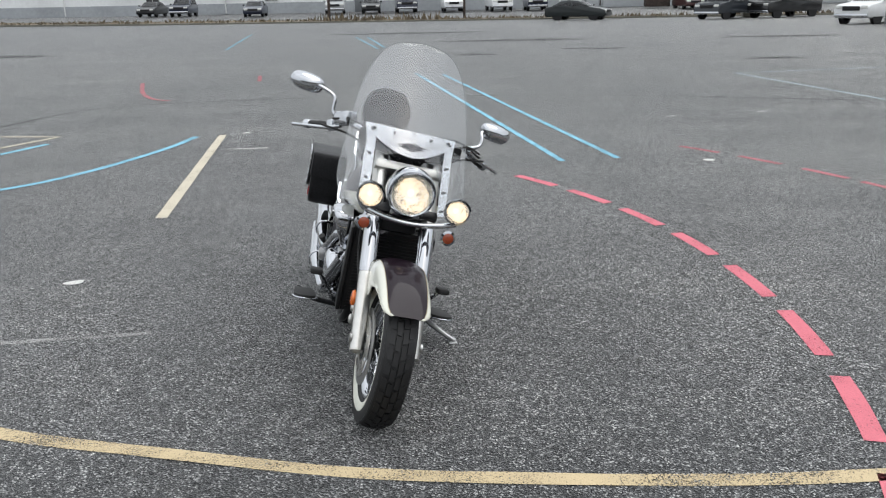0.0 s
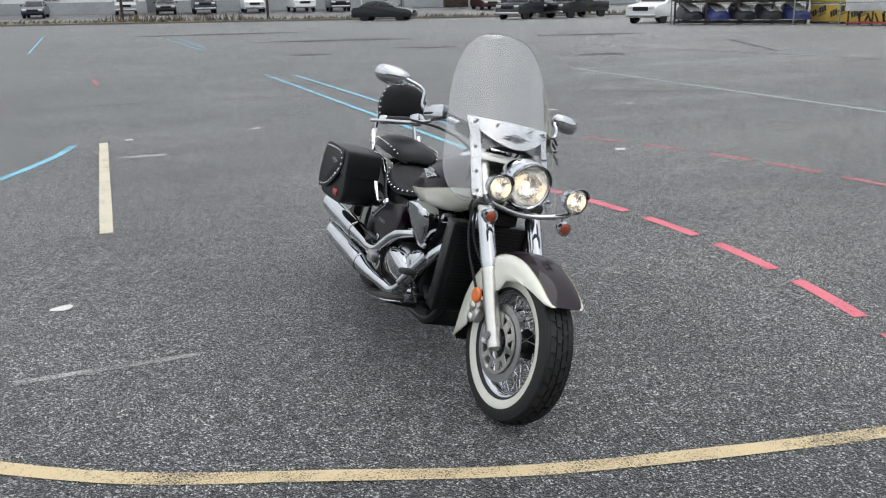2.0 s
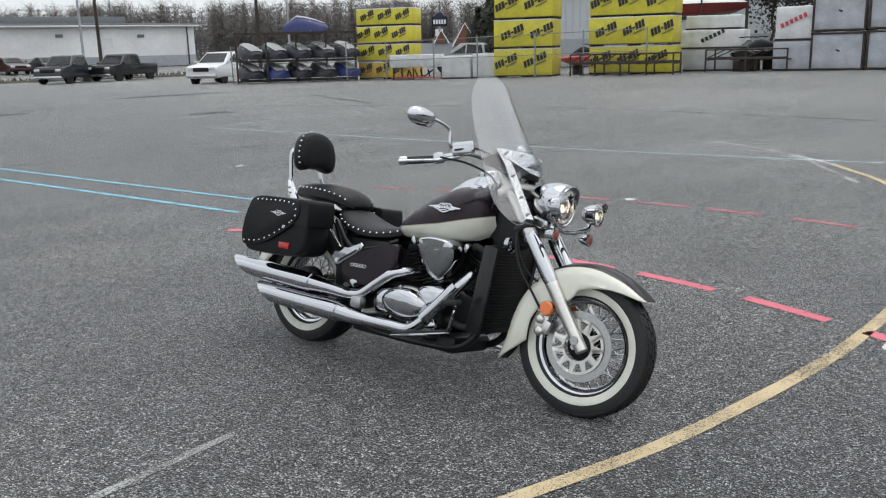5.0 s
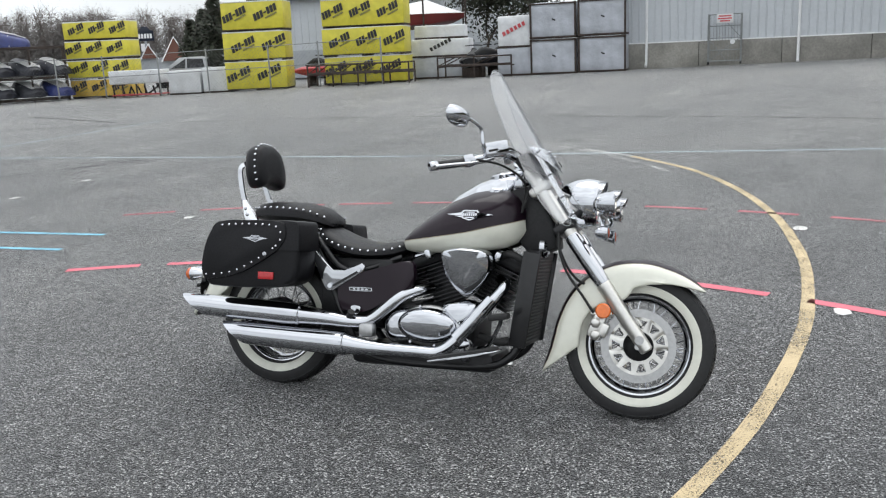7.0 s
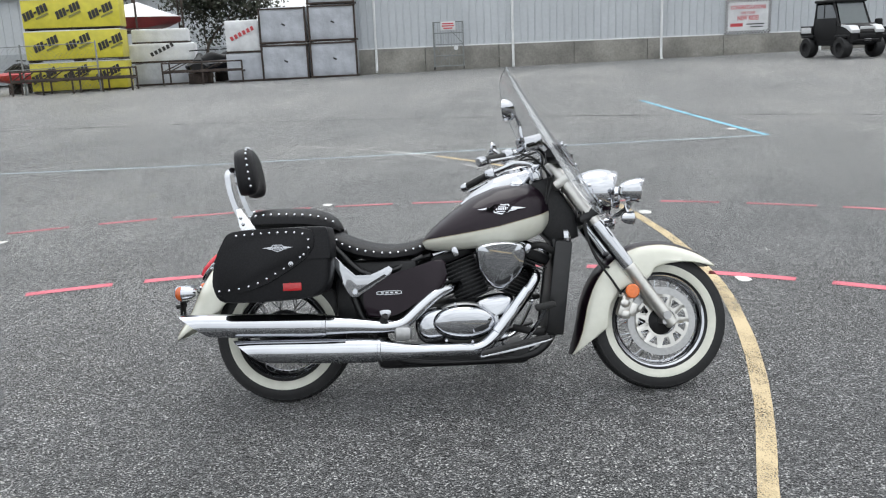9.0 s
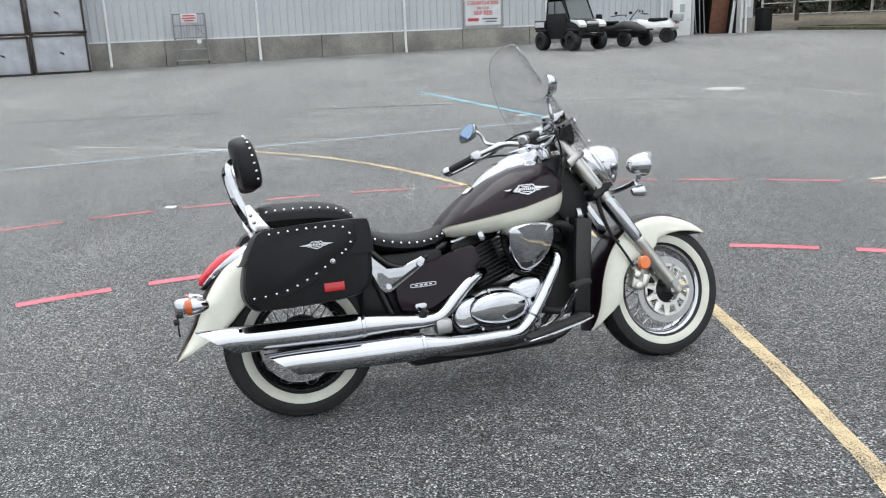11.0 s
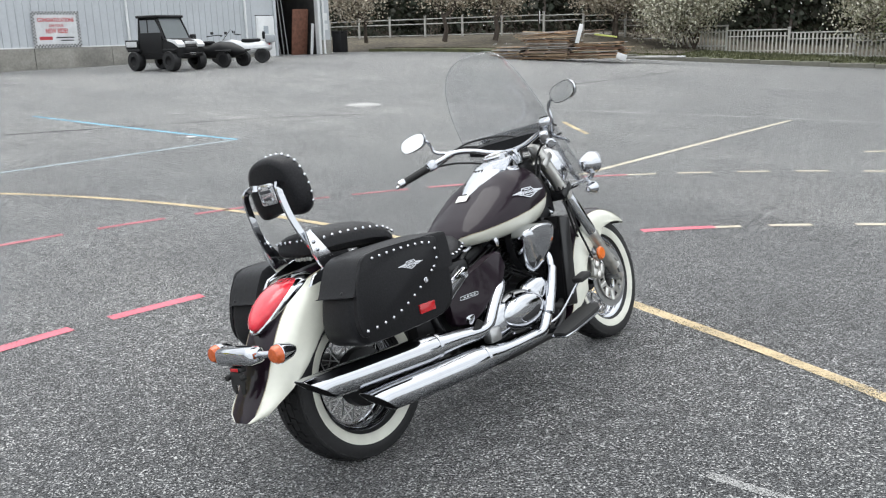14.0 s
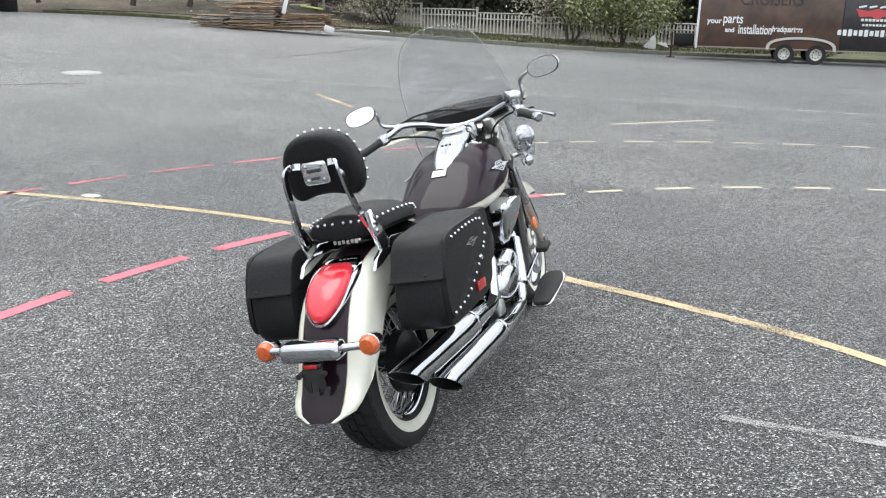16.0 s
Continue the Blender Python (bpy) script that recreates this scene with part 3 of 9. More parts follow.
LITTER = simple("leaf_litter", (0.09, 0.075, 0.052), 0.95, 0.0, 0.5, 6, bmp=0.8, bdist=0.03, big=0.45, bigscale=0.5)
KERBM = simple("kerb_concrete", (0.15, 0.145, 0.12), 0.85, 0.0, 0.15, 9, big=0.25, bigscale=0.7)
LUMBER = []
for i, c in enumerate([(0.30, 0.19, 0.11), (0.36, 0.26, 0.17), (0.22, 0.16, 0.12), (0.34, 0.33, 0.31), (0.16, 0.09, 0.06)]):
    LUMBER.append(simple("weathered_lumber_%s" % "abcde"[i], c, 0.85, 0.0, 0.2, 9, big=0.3, bigscale=2))
CARPAINT = {k: simple("car_paint_" + k, c, 0.3, 0.0, 0.05, 3, coat=0.45, spec=0.3) for k, c in {"black": (0.006, 0.0065, 0.008), "navy": (0.008, 0.013, 0.030), "white": (0.66, 0.67, 0.68), "green": (0.007, 0.011, 0.012), "silver": (0.33, 0.34, 0.35), "maroon": (0.05, 0.02, 0.02), "grey": (0.016, 0.020, 0.026)}.items()}
LAMPGLASS = simple("pale_lamp_glass", (0.6, 0.6, 0.58), 0.15, coat=0.5)
DRYPLASTIC = simple("black_plastic", (0.008, 0.008, 0.009), 0.55, 0.0, 0.2, 20, spec=0.3)


def rz(x, y, deg, dz=0.0):
    """A pose on the ground at x, y, turned by deg about z."""
    return pose(x, y, gz(x, y) + dz, 0, 0, deg)


# ---- metal building: x along the front wall, y inwards ----
MB_DEG = -83.0
mb = thing("metal_building", pose(31.44, 12.4, 0.33, 0, 0, MB_DEG), "pale grey ribbed metal warehouse on a concrete footing, one bay door open", "building", "", "structure")
MBL, MBH, BASE = 29.9, 6.0, 0.98
bm = bmesh.new()
box(bm, (12.75, 0.10, BASE + (MBH - BASE) / 2), (25.5, 0.16, MBH - BASE))
part("siding", bm, SIDING, mb, "pale grey ribbed metal siding")
part("siding", box(bmesh.new(), (26.0, 0.10, (MBH + 2.2) / 2), (1.0, 0.16, MBH - 2.2)), SIDING, mb)
part("siding", box(bmesh.new(), (29.55, 0.10, BASE + (MBH - BASE) / 2), (0.7, 0.16, MBH - BASE)), SIDING, mb)
part("siding", box(bmesh.new(), (27.85, 0.10, MBH - 0.35), (2.7, 0.16, 0.7)), SIDING, mb)
for x0, x1 in ((0.0, 3.05), (3.06, 6.1), (6.11, 9.2), (9.21, 12.2), (12.21, 15.3), (15.31, 18.4), (18.41, 21.5), (21.51, 25.5), (29.2, 29.9)):
    part("footing_block", box(bmesh.new(), ((x0 + x1) / 2, 0.08, BASE / 2 - 0.3), (x1 - x0 - 0.012, 0.26, BASE + 0.6), 0.008), CONCRETE, mb)
RIB = finish(box(bmesh.new(), (0, 0, (MBH - BASE) / 2), (0.055, 0.035, MBH - BASE), 0.012, None, 1), "rib", SIDING)
k = 0
x = 0.12
while x < 29.8:
    if not (25.45 < x < 29.25) and not any(abs(x - q) < 0.05 for q in (1.02, 6.69, 12.76, 19.2, 24.93)):
        o = new("rib", RIB)
        o.parent, o.location = mb, (x, 0.012, BASE)
    x += 0.30
part("base_trim", box(bmesh.new(), (12.75, 0.0, BASE + 0.02), (25.5, 0.08, 0.05), 0.01), WHITEMETAL, mb)
for q in (1.02, 6.69, 12.76, 19.2, 24.93, 29.45):
    bm = bmesh.new()
    tube(bm, [(q, -0.07, MBH), (q, -0.07, 0.9), (q, -0.09, 0.35), (q, -0.16, 0.14), (q, -0.26, 0.08)], [0.055, 0.055, 0.055, 0.055, 0.055], 8)
    part("downspout", bm, WHITEMETAL, mb, "white downspout")
# end walls, roof, and near-black panels that stand in for the bay's shade
part("end_wall", box(bmesh.new(), (0.08, 10.1, MBH / 2), (0.16, 20.0, MBH)), SIDING, mb)
part("end_wall", box(bmesh.new(), (29.82, 10.1, MBH / 2), (0.16, 20.0, MBH)), SIDING, mb)
part("end_wall", box(bmesh.new(), (14.95, 20.1, MBH / 2), (29.6, 0.16, MBH)), SIDING, mb)
part("roof", box(bmesh.new(), (14.95, 10.05, MBH + 0.08), (30.4, 20.8, 0.16), 0.03), ROOFGREY, mb)
part("bay_shade_panel", box(bmesh.new(), (28.0, 5.0, 2.6), (3.4, 0.1, 5.2)), BAYSHADE, mb)
for xx in (26.45, 29.25):
    part("bay_shade_panel", box(bmesh.new(), (xx, 2.6, 2.6), (0.08, 4.8, 5.2)), BAYSHADE, mb)
part("door_jamb", box(bmesh.new(), (26.58, 0.06, 2.65), (0.14, 0.3, 5.3), 0.01), SIDING, mb)
part("door_jamb", box(bmesh.new(), (29.2, 0.06, 2.65), (0.14, 0.3, 5.3), 0.01), WHITEMETAL, mb)
part("rolled_door", tube(bmesh.new(), [(26.6, 0.45, 5.1), (29.2, 0.45, 5.1)], 0.3, 16), GALV, mb)
# boards and pipes leaning inside the bay
lean_b = tagged(new("leaning_board", finish(box(bmesh.new(), (28.55, 0.75, 1.25), (0.95, 0.05, 2.5), 0.006, Matrix.Rotation(radians(8), 3, "X")), "leaning_board", simple("rusty_red_board", (0.16, 0.07, 0.045), 0.8, 0, 0.3, 6))), "rusty brown board leaning inside the bay", "board")
lean_b.matrix_basis = mb.matrix_basis
for xx, tl_ in ((27.0, 4), (27.25, -3), (27.45, 5), (27.7, 2)):
    ob = solo("leaning_pipe", tube(bmesh.new(), [(xx, 0.6, 0.05), (xx + 0.02 * tl_, 1.1, 3.4)], 0.03, 8), GALV, "long grey pipe leaning inside the bay", "pipe", "", "pipes in the bay")
    ob.matrix_basis = mb.matrix_basis
ob = solo("white_plank", box(bmesh.new(), (29.0, 0.35, 0.9), (0.16, 0.05, 1.8), 0.01, Matrix.Rotation(radians(7), 3, "Y")), WHITEMETAL, "white plank leaning in the bay door", "plank")
ob.matrix_basis = mb.matrix_basis
# side door with a notice
bm = bmesh.new()
box(bm, (26.0, 0.0, 1.08), (0.98, 0.12, 2.16), 0.01)
dr = part("door", bm, WHITEMETAL, mb, "white metal side door with a paper notice")
part("door_leaf", box(bmesh.new(), (26.0, -0.065, 1.06), (0.86, 0.04, 2.04), 0.008), WHITEMETAL, dr)
part("notice", box(bmesh.new(), (26.0, -0.09, 1.52), (0.26, 0.008, 0.36)), simple("grey_notice", (0.38, 0.42, 0.45), 0.6), dr)
part("door_handle", tube(bmesh.new(), [(26.32, -0.09, 1.0), (26.32, -0.14, 1.0), (26.24, -0.14, 1.0)], 0.014, 8), CHROME, dr)
wallsigns = []
for zz, hh in ((2.1, 0.36), (1.62, 0.3)):
    part("wall_plate", box(bmesh.new(), (29.62, -0.03, zz), (0.22, 0.02, hh)), WHITEMETAL, mb)
# banner with a checked border; its lowest lines cannot be read
bn = thing("banner", pose(31.44, 12.4, 0.33, 0, 0, MB_DEG) @ pose(16.25, -0.06, 1.68), "white banner with a checked border and red print on the wall", "banner")
part("sheet", box(bmesh.new(), (0, 0, 0), (1.86, 0.012, 1.36)), WWRAP, bn)
bm = bmesh.new()
nX, nZ, cs = 30, 22, 0.062
for i in range(nX):
    for j in range(nZ):
        if (i < 2 or j < 2 or i > nX - 3 or j > nZ - 3) and (i + j) % 2 == 0:
            box(bm, ((i - (nX - 1) / 2) * cs, -0.009, (j - (nZ - 1) / 2) * cs), (cs, 0.003, cs))
part("checked_border", bm, INKBLACK, bn)
for text, xx, zz, sx_, sz_ in (("CONGRATULATIONS", 0.0, 0.29, 0.145, 0.21), ("ON YOUR", 0.0, 0.10, 0.12, 0.14), ("NEW RIDE!", 0.0, -0.14, 0.175, 0.25)):
    words(text, 1.0, Matrix.Translation((xx, -0.010, zz)) @ Matrix.Rotation(math.pi / 2, 4, "X") @ Matrix.Diagonal((sx_, sz_, 0.5, 1)), REDPRINT, bn, "lettering", 0.0, 0.025)
part("print_bar", box(bmesh.new(), (-0.45, -0.009, -0.33), (0.5, 0.003, 0.13)), REDPRINT, bn)
for xx, zz, w_ in ((0.3, -0.31, 0.7), (0.36, -0.42, 0.5)):
    part("print_bar", box(bmesh.new(), (xx, -0.009, zz), (w_, 0.003, 0.045)), INKBLACK, bn)

# wheeled wire rack against the wall
rk = thing("wire_rack", pose(31.44, 12.4, 0.40, 0, 0, MB_DEG) @ pose(4.05, -0.55, 0.0), "tall galvanised wheeled cage rack with a red sign", "rack")
for sx in (-0.6, 0.6):
    for sy in (-0.3, 0.3):
        part("post", tube(bmesh.new(), [(sx, sy, 0.10), (sx, sy, 1.9)], 0.022, 8), GALV, rk)
        part("castor", tube(bmesh.new(), [(sx - 0.02, sy, 0.06), (sx + 0.02, sy, 0.06)], 0.06, 12), GRIPRUB, rk)
for zz in (0.14, 0.55, 1.0, 1.45, 1.88):
    bm = bmesh.new()
    tube(bm, [(-0.6, -0.3, zz), (0.6, -0.3, zz), (0.6, 0.3, zz), (-0.6, 0.3, zz), (-0.6, -0.3, zz)], 0.016, 6)
    part("rail", bm, GALV, rk)
for a, c in (((-0.6, 0.14), (0.6, 1.0)), ((0.6, 1.0), (-0.2, 1.88)), ((-0.6, 1.0), (0.1, 0.14))):
    part("brace", tube(bmesh.new(), [(a[0], -0.31, a[1]), (c[0], -0.31, c[1])], 0.012, 6), GALV, rk)
bm = bmesh.new()
for k in range(11):
    tube(bm, [(-0.55 + 0.11 * k, 0.3, 0.14), (-0.55 + 0.11 * k, 0.3, 1.88)], 0.006, 5)
part("mesh", bm, GALV, rk)
part("sign", box(bmesh.new(), (0, -0.33, 1.72), (0.6, 0.012, 0.34), 0.004), WHITECOVER, rk)
bm = bmesh.new()
for zz, w_ in ((1.81, 0.46), (1.72, 0.5), (1.63, 0.36)):
    box(bm, (0, -0.338, zz), (w_, 0.004, 0.05))
part("sign_bars", bm, REDPRINT, rk)
part("cover_plate", lathe(bmesh.new(), [(0, 0), (0.09, 0), (0.09, 0.02), (0, 0.02)], (0.3, -0.33, 0.85), "y", 16), WHITEMETAL, rk)


# ---- crates ----
def crate_stack(pos, deg, n, w_, d_, h_, mats, label, group, top_gap=0.10):
    """Stacked wrapped crates on dark pallets; the slanted print is drawn as plain bars. Each crate is a thing."""
    for i in range(n):
        c = thing("crate", rz(pos[0], pos[1], deg) @ pose(random.uniform(-0.04, 0.04), random.uniform(-0.05, 0.05), i * h_, 0, 0, random.uniform(-0.8, 0.8)), label, "crate", group)
        bh = h_ - top_gap
        bm = box(bmesh.new(), (0, 0, top_gap + bh / 2), (w_, d_, bh), 0.03)
        for v in bm.verts:
            v.co += V((0, 0.02 * noise.noise(v.co * 2 + V((i, 0, 0))), 0))
        part("wrap", bm, mats[i % len(mats)], c)
        bm = bmesh.new()
        for k in range(3):
            box(bm, (-w_ / 2 + 0.12 + (w_ - 0.24) * k / 2, 0, top_gap / 2), (0.16, d_ * 0.98, top_gap), 0.005)
        box(bm, (0, 0, top_gap * 0.8), (w_ * 0.98, d_ * 0.96, top_gap * 0.3))
        part("pallet", bm, RUSTSTEEL, c, "dark steel pallet")
        part("top_sheet", box(bmesh.new(), (0, 0, h_ - 0.022), (w_ * 1.003, d_ * 1.003, 0.05), 0.012), WWRAP, c, "white plastic top sheet")
        n_w = max(2, round(w_ / (1.2 if h_ > 1 else 0.9)))
        for k in range(n_w):
            x0 = -w_ / 2 + w_ * (k + 0.45 + 0.22 * (i % 2)) / n_w
            z0 = top_gap + bh * (0.42 + 0.04 * (k % 2))
            tilt = Matrix.Translation((x0, -d_ / 2 - 0.03, z0)) @ Matrix.Rotation(radians(-24), 4, "Y")
            ww, wh = 0.84 * w_ / n_w, 0.33 * min(bh, 0.9)
            bm = bmesh.new()
            for j, (hh, up) in enumerate(((1.0, 0.0), (1.0, 0.0), (1.0, 0.0), (0.24, 0.34), (1.0, 0.0), (1.0, 0.0), (1.0, 0.0))):
                q = box(bmesh.new(), (ww * (-0.5 + (j + 0.5) / 7), 0, wh * (up + hh / 2)), (ww * 0.115, 0.006, wh * hh))
                q.verts.index_update()
                for v in q.verts:
                    bm.verts.new(v.co + V((0.2 * v.co.z, 0, 0)))
                bm.verts.ensure_lookup_table()
                for f_ in q.faces:
                    bm.faces.new([bm.verts[len(bm.verts) - len(q.verts) + v.index] for v in f_.verts])
                q.free()
            part("print_word", xf(bm, tilt), INKBLACK, c)
            bm = box(bmesh.new(), (ww * 0.18, 0, -0.10 * min(bh, 0.9)), (ww * 0.5, 0.005, 0.075))
            part("print_word", xf(bm, tilt), INKOLIVE, c)


# front faces look towards the bike (-y of the crate)
crate_stack((26.95, 37.45), -65, 4, 3.1, 1.6, 0.92, [OWRAP, YWRAP, YWRAP, YWRAP], "yellow plastic-wrapped vehicle crate with black print, stacked", "yellow crates")
crate_stack((27.75, 28.2), -65, 3, 2.8, 1.6, 1.30, [YWRAP], "yellow plastic-wrapped vehicle crate with black print, stacked", "yellow crates")
crate_stack((29.3, 23.3), -70, 4, 3.65, 1.7, 1.22, [YWRAP], "yellow plastic-wrapped vehicle crate with black print, stacked", "yellow crates")


def wrapped_crate(pos, deg, size, mat, label, group, z=0.0, framed=False, bars=None):
    c = thing("wrapped_crate", rz(pos[0], pos[1], deg) @ pose(0, 0, z), label, "crate", group)
    w_, d_, h_ = size
    bm = box(bmesh.new(), (0, 0, h_ / 2 + 0.03), (w_, d_, h_ - 0.06), 0.05)
    bmesh.ops.subdivide_edges(bm, edges=bm.edges, cuts=3, use_grid_fill=True)
    for v in bm.verts:
        v.co += V((noise.noise(v.co * 3.1 + V((z, pos[0], 0))), noise.noise(v.co * 3.3 + V((0, z, pos[1]))), noise.noise(v.co * 2.9))) * 0.025
    part("wrap", bm, mat, c)
    part("pallet", box(bmesh.new(), (0, 0, 0.04), (w_, d_, 0.08), 0.005), RUSTSTEEL, c)
    if framed:
        for sx in (-1, 1):
            for sy in (-1, 1):
                part("frame_post", box(bmesh.new(), (sx * w_ / 2, sy * d_ / 2, h_ / 2), (0.07, 0.07, h_), 0.005), RUSTSTEEL, c)
        for zz in (0.05, h_ - 0.05):
            part("frame_rail", box(bmesh.new(), (0, -d_ / 2 - 0.02, zz), (w_ + 0.1, 0.05, 0.06), 0.005), RUSTSTEEL, c)
        part("tag", box(bmesh.new(), (0.05, -d_ / 2 - 0.05, h_ * 0.52), (0.16, 0.01, 0.06), 0.002, Matrix.Rotation(radians(25), 3, "Y")), INKBLACK, c)
    if bars:
        bm = bmesh.new()
        for k in range(6):
            box(bm, (-0.42 + 0.17 * k, -d_ / 2 - 0.03, h_ * 0.45 + 0.075 * k), (0.12, 0.006, 0.17), 0, Matrix.Rotation(radians(-24), 3, "Y"))
        part("print_bars", bm, bars, c)
    return c


for y, n in ((15.0, 2), (13.0, 3)):
    for i in range(n):
        wrapped_crate((31.0 - (15 - y) * -0.1, y), -83, (1.85, 1.5, 1.42), GWRAP, "grey plastic-wrapped crate in a dark steel frame, stacked", "grey framed crates", i * 1.44, True)
wrapped_crate((31.0, 16.75), -83, (1.5, 1.4, 1.15), GWRAP, "grey plastic-wrapped crate beside the framed stacks", "grey framed crates", 0.0)
wrapped_crate((31.0, 16.75), -83, (1.4, 1.4, 1.3), WWRAP, "white wrapped crate with red edges on a grey crate", "white crates", 1.16, False, REDPRINT)
wrapped_crate((31.9, 20.9), -72, (2.7, 1.2, 0.80), WWRAP, "white wrapped crate with dark slanted print", "white crates", 0.95, False, INKBLACK)
wrapped_crate((31.9, 20.9), -72, (2.5, 1.2, 0.92), GWRAP, "grey wrapped crate under a white one", "white crates", 0.0)
wrapped_crate((32.0, 21.0), -72, (2.3, 1.1, 0.6), WWRAP, "loosely white-wrapped load on a crate", "white crates", 1.76)
wrapped_crate((26.6, 31.6), -65, (1.5, 1.2, 1.1), WWRAP, "white plastic-wrapped crate behind the fence", "white crates")
wrapped_crate((27.2, 30.2), -65, (1.3, 1.2, 1.15), WWRAP, "white plastic-wrapped crate behind the fence", "white crates")
tb = thing("tarped_bench", rz(25.9, 34.0, -65), "steel bench covered with a white tarpaulin", "bench")
for sx in (-1.1, 0.0, 1.1):
    for sy in (-0.5, 0.5):
        part("leg", box(bmesh.new(), (sx, sy, 0.35), (0.06, 0.06, 0.7)), RUSTSTEEL, tb)
bm = box(bmesh.new(), (0, 0, 0.93), (2.5, 1.2, 0.62), 0.05)
part("tarpaulin", bm, WWRAP, tb)
part("shelf", box(bmesh.new(), (0, 0, 0.12), (2.4, 1.1, 0.05)), REDPRINT, tb)
bm = bmesh.new()
for k in range(7):
    tube(bm, [(-0.9 + 0.27 * k, random.uniform(-0.4, 0.3), 0.16), (-0.8 + 0.27 * k + random.uniform(-0.2, 0.3), random.uniform(-0.4, 0.3), 0.5)], 0.04, 6)
part("stored_parts", bm, DRYPLASTIC, tb)

# steel trailer frames and dark machine frames in front of and between the stacks
def trailer_frame(pos, deg, L, label):
    t = thing("trailer_frame", rz(pos[0], pos[1], deg), label, "trailer frame", "steel trailer frames")
    for sy in (-0.6, 0.6):
        part("side_rail", box(bmesh.new(), (0, sy, 0.55), (L, 0.08, 0.1), 0.01), RUSTSTEEL, t)
        part("upper_rail", tube(bmesh.new(), [(-L / 2, sy, 0.9), (L / 2, sy, 0.9)], 0.03, 8), RUSTSTEEL, t)
        n = int(L / 1.1)
        for k in range(n + 1):
            part("stanchion", box(bmesh.new(), (-L / 2 + L * k / n, sy, 0.46), (0.06, 0.06, 0.92)), RUSTSTEEL, t)
            if k < n:
                part("brace", tube(bmesh.new(), [(-L / 2 + L * k / n, sy, 0.55), (-L / 2 + L * (k + 0.5) / n, sy, 0.9)], 0.025, 6), RUSTSTEEL, t)
    for k in range(4):
        part("cross_member", box(bmesh.new(), (-L / 2 + L * k / 3, 0, 0.5), (0.08, 1.2, 0.06)), RUSTSTEEL, t)
    return t


trailer_frame((27.6, 22.6), -72, 4.4, "dark rusty steel trailer frame standing before the crates")
trailer_frame((30.1, 18.3), -78, 3.2, "dark rusty steel trailer frame among the machines")


def machine(pos, deg, col, label, name="parked_machine"):
    """A small covered water scooter or quad on a stand: hull, seat, bars."""
    m_ = thing(name, rz(pos[0], pos[1], deg), label, "machine", "parked machines")
    bm = bmesh.new()
    rows = []
    for x, w_, z0, z1 in ((-1.4, 0.35, 0.55, 0.85), (-1.0, 0.52, 0.45, 0.95), (-0.3, 0.56, 0.42, 0.98), (0.5, 0.50, 0.42, 0.95), (1.1, 0.32, 0.5, 0.88), (1.5, 0.08, 0.62, 0.78)):
        rows.append([(x, w_ * math.cos(a) * (1 if math.sin(a) > 0 else 0.8), (z0 + z1) / 2 + (z1 - z0) / 2 * math.sin(a)) for a in [2 * math.pi * k / 14 for k in range(14)]])
    ring_faces(bm, rows, True)
    part("hull", bm, col, m_)
    bm = bmesh.new()
    rows = []
    for x, w_, z1 in ((-1.2, 0.18, 1.0), (-0.8, 0.2, 1.12), (-0.2, 0.2, 1.16), (0.25, 0.2, 1.28), (0.5, 0.16, 1.25), (0.9, 0.1, 1.0)):
        rows.append([(x, w_ * math.cos(a), 0.92 + (z1 - 0.92) * max(0, math.sin(a))) for a in [2 * math.pi * k / 12 for k in range(12)]])
    ring_faces(bm, rows, True)
    part("seat", bm, DRYPLASTIC, m_)
    part("handlebar", tube(bmesh.new(), [(0.15, -0.38, 1.36), (0.3, -0.15, 1.38), (0.3, 0.15, 1.38), (0.15, 0.38, 1.36)], 0.025, 8), DRYPLASTIC, m_)
    for sx in (-0.8, 0.6):
        part("stand", box(bmesh.new(), (sx, 0, 0.22), (0.12, 0.9, 0.44), 0.02), RUSTSTEEL, m_)
    return m_


for p, d, c in (((30.6, 25.9), 120, WHITECOVER), ((29.6, 26.0), 100, REDPRINT), ((31.4, 19.1), 20, DRYPLASTIC), ((32.2, 18.0), 60, DRYPLASTIC), ((31.3, 18.2), 140, NAVYCOVER), ((33.0, 24.4), 60, WHITECOVER)):
    machine(p, d, c, "small parked water scooter on a stand, seen between crates")
# boat on a tall rack, white cover over a red hull
bt = thing("boat", rz(37.5, 25.0, -60, 2.6), "red boat with a white cover on a tall steel rack", "boat")
bm = bmesh.new()
rows = []
for x, w_, z0 in ((-2.0, 0.9, 0.0), (-1.0, 1.0, -0.05), (0.5, 0.95, 0.0), (1.6, 0.6, 0.2), (2.2, 0.1, 0.45)):
    rows.append([(x, -w_, 0.6), (x, -w_ * 0.8, z0 + 0.1), (x, 0, z0 - 0.1), (x, w_ * 0.8, z0 + 0.1), (x, w_, 0.6)])
ring_faces(bm, rows, True)
part("hull", bm, simple("red_gelcoat", (0.18, 0.03, 0.03), 0.3), bt)
bm = bmesh.new()
rows = []
for x, w_, z1 in ((-2.0, 0.92, 0.75), (-1.2, 1.02, 1.1), (0.2, 1.0, 1.35), (1.2, 0.8, 0.95), (2.2, 0.12, 0.62)):
    rows.append([(x, -w_, 0.6), (x, -w_ * 0.5, 0.6 + (z1 - 0.6) * 0.8), (x, 0, z1), (x, w_ * 0.5, 0.6 + (z1 - 0.6) * 0.8), (x, w_, 0.6)])
ring_faces(bm, rows, True)
part("cover", bm, WHITECOVER, bt)
br = thing("boat_rack", rz(37.5, 25.0, -60), "tall dark steel storage rack", "rack")
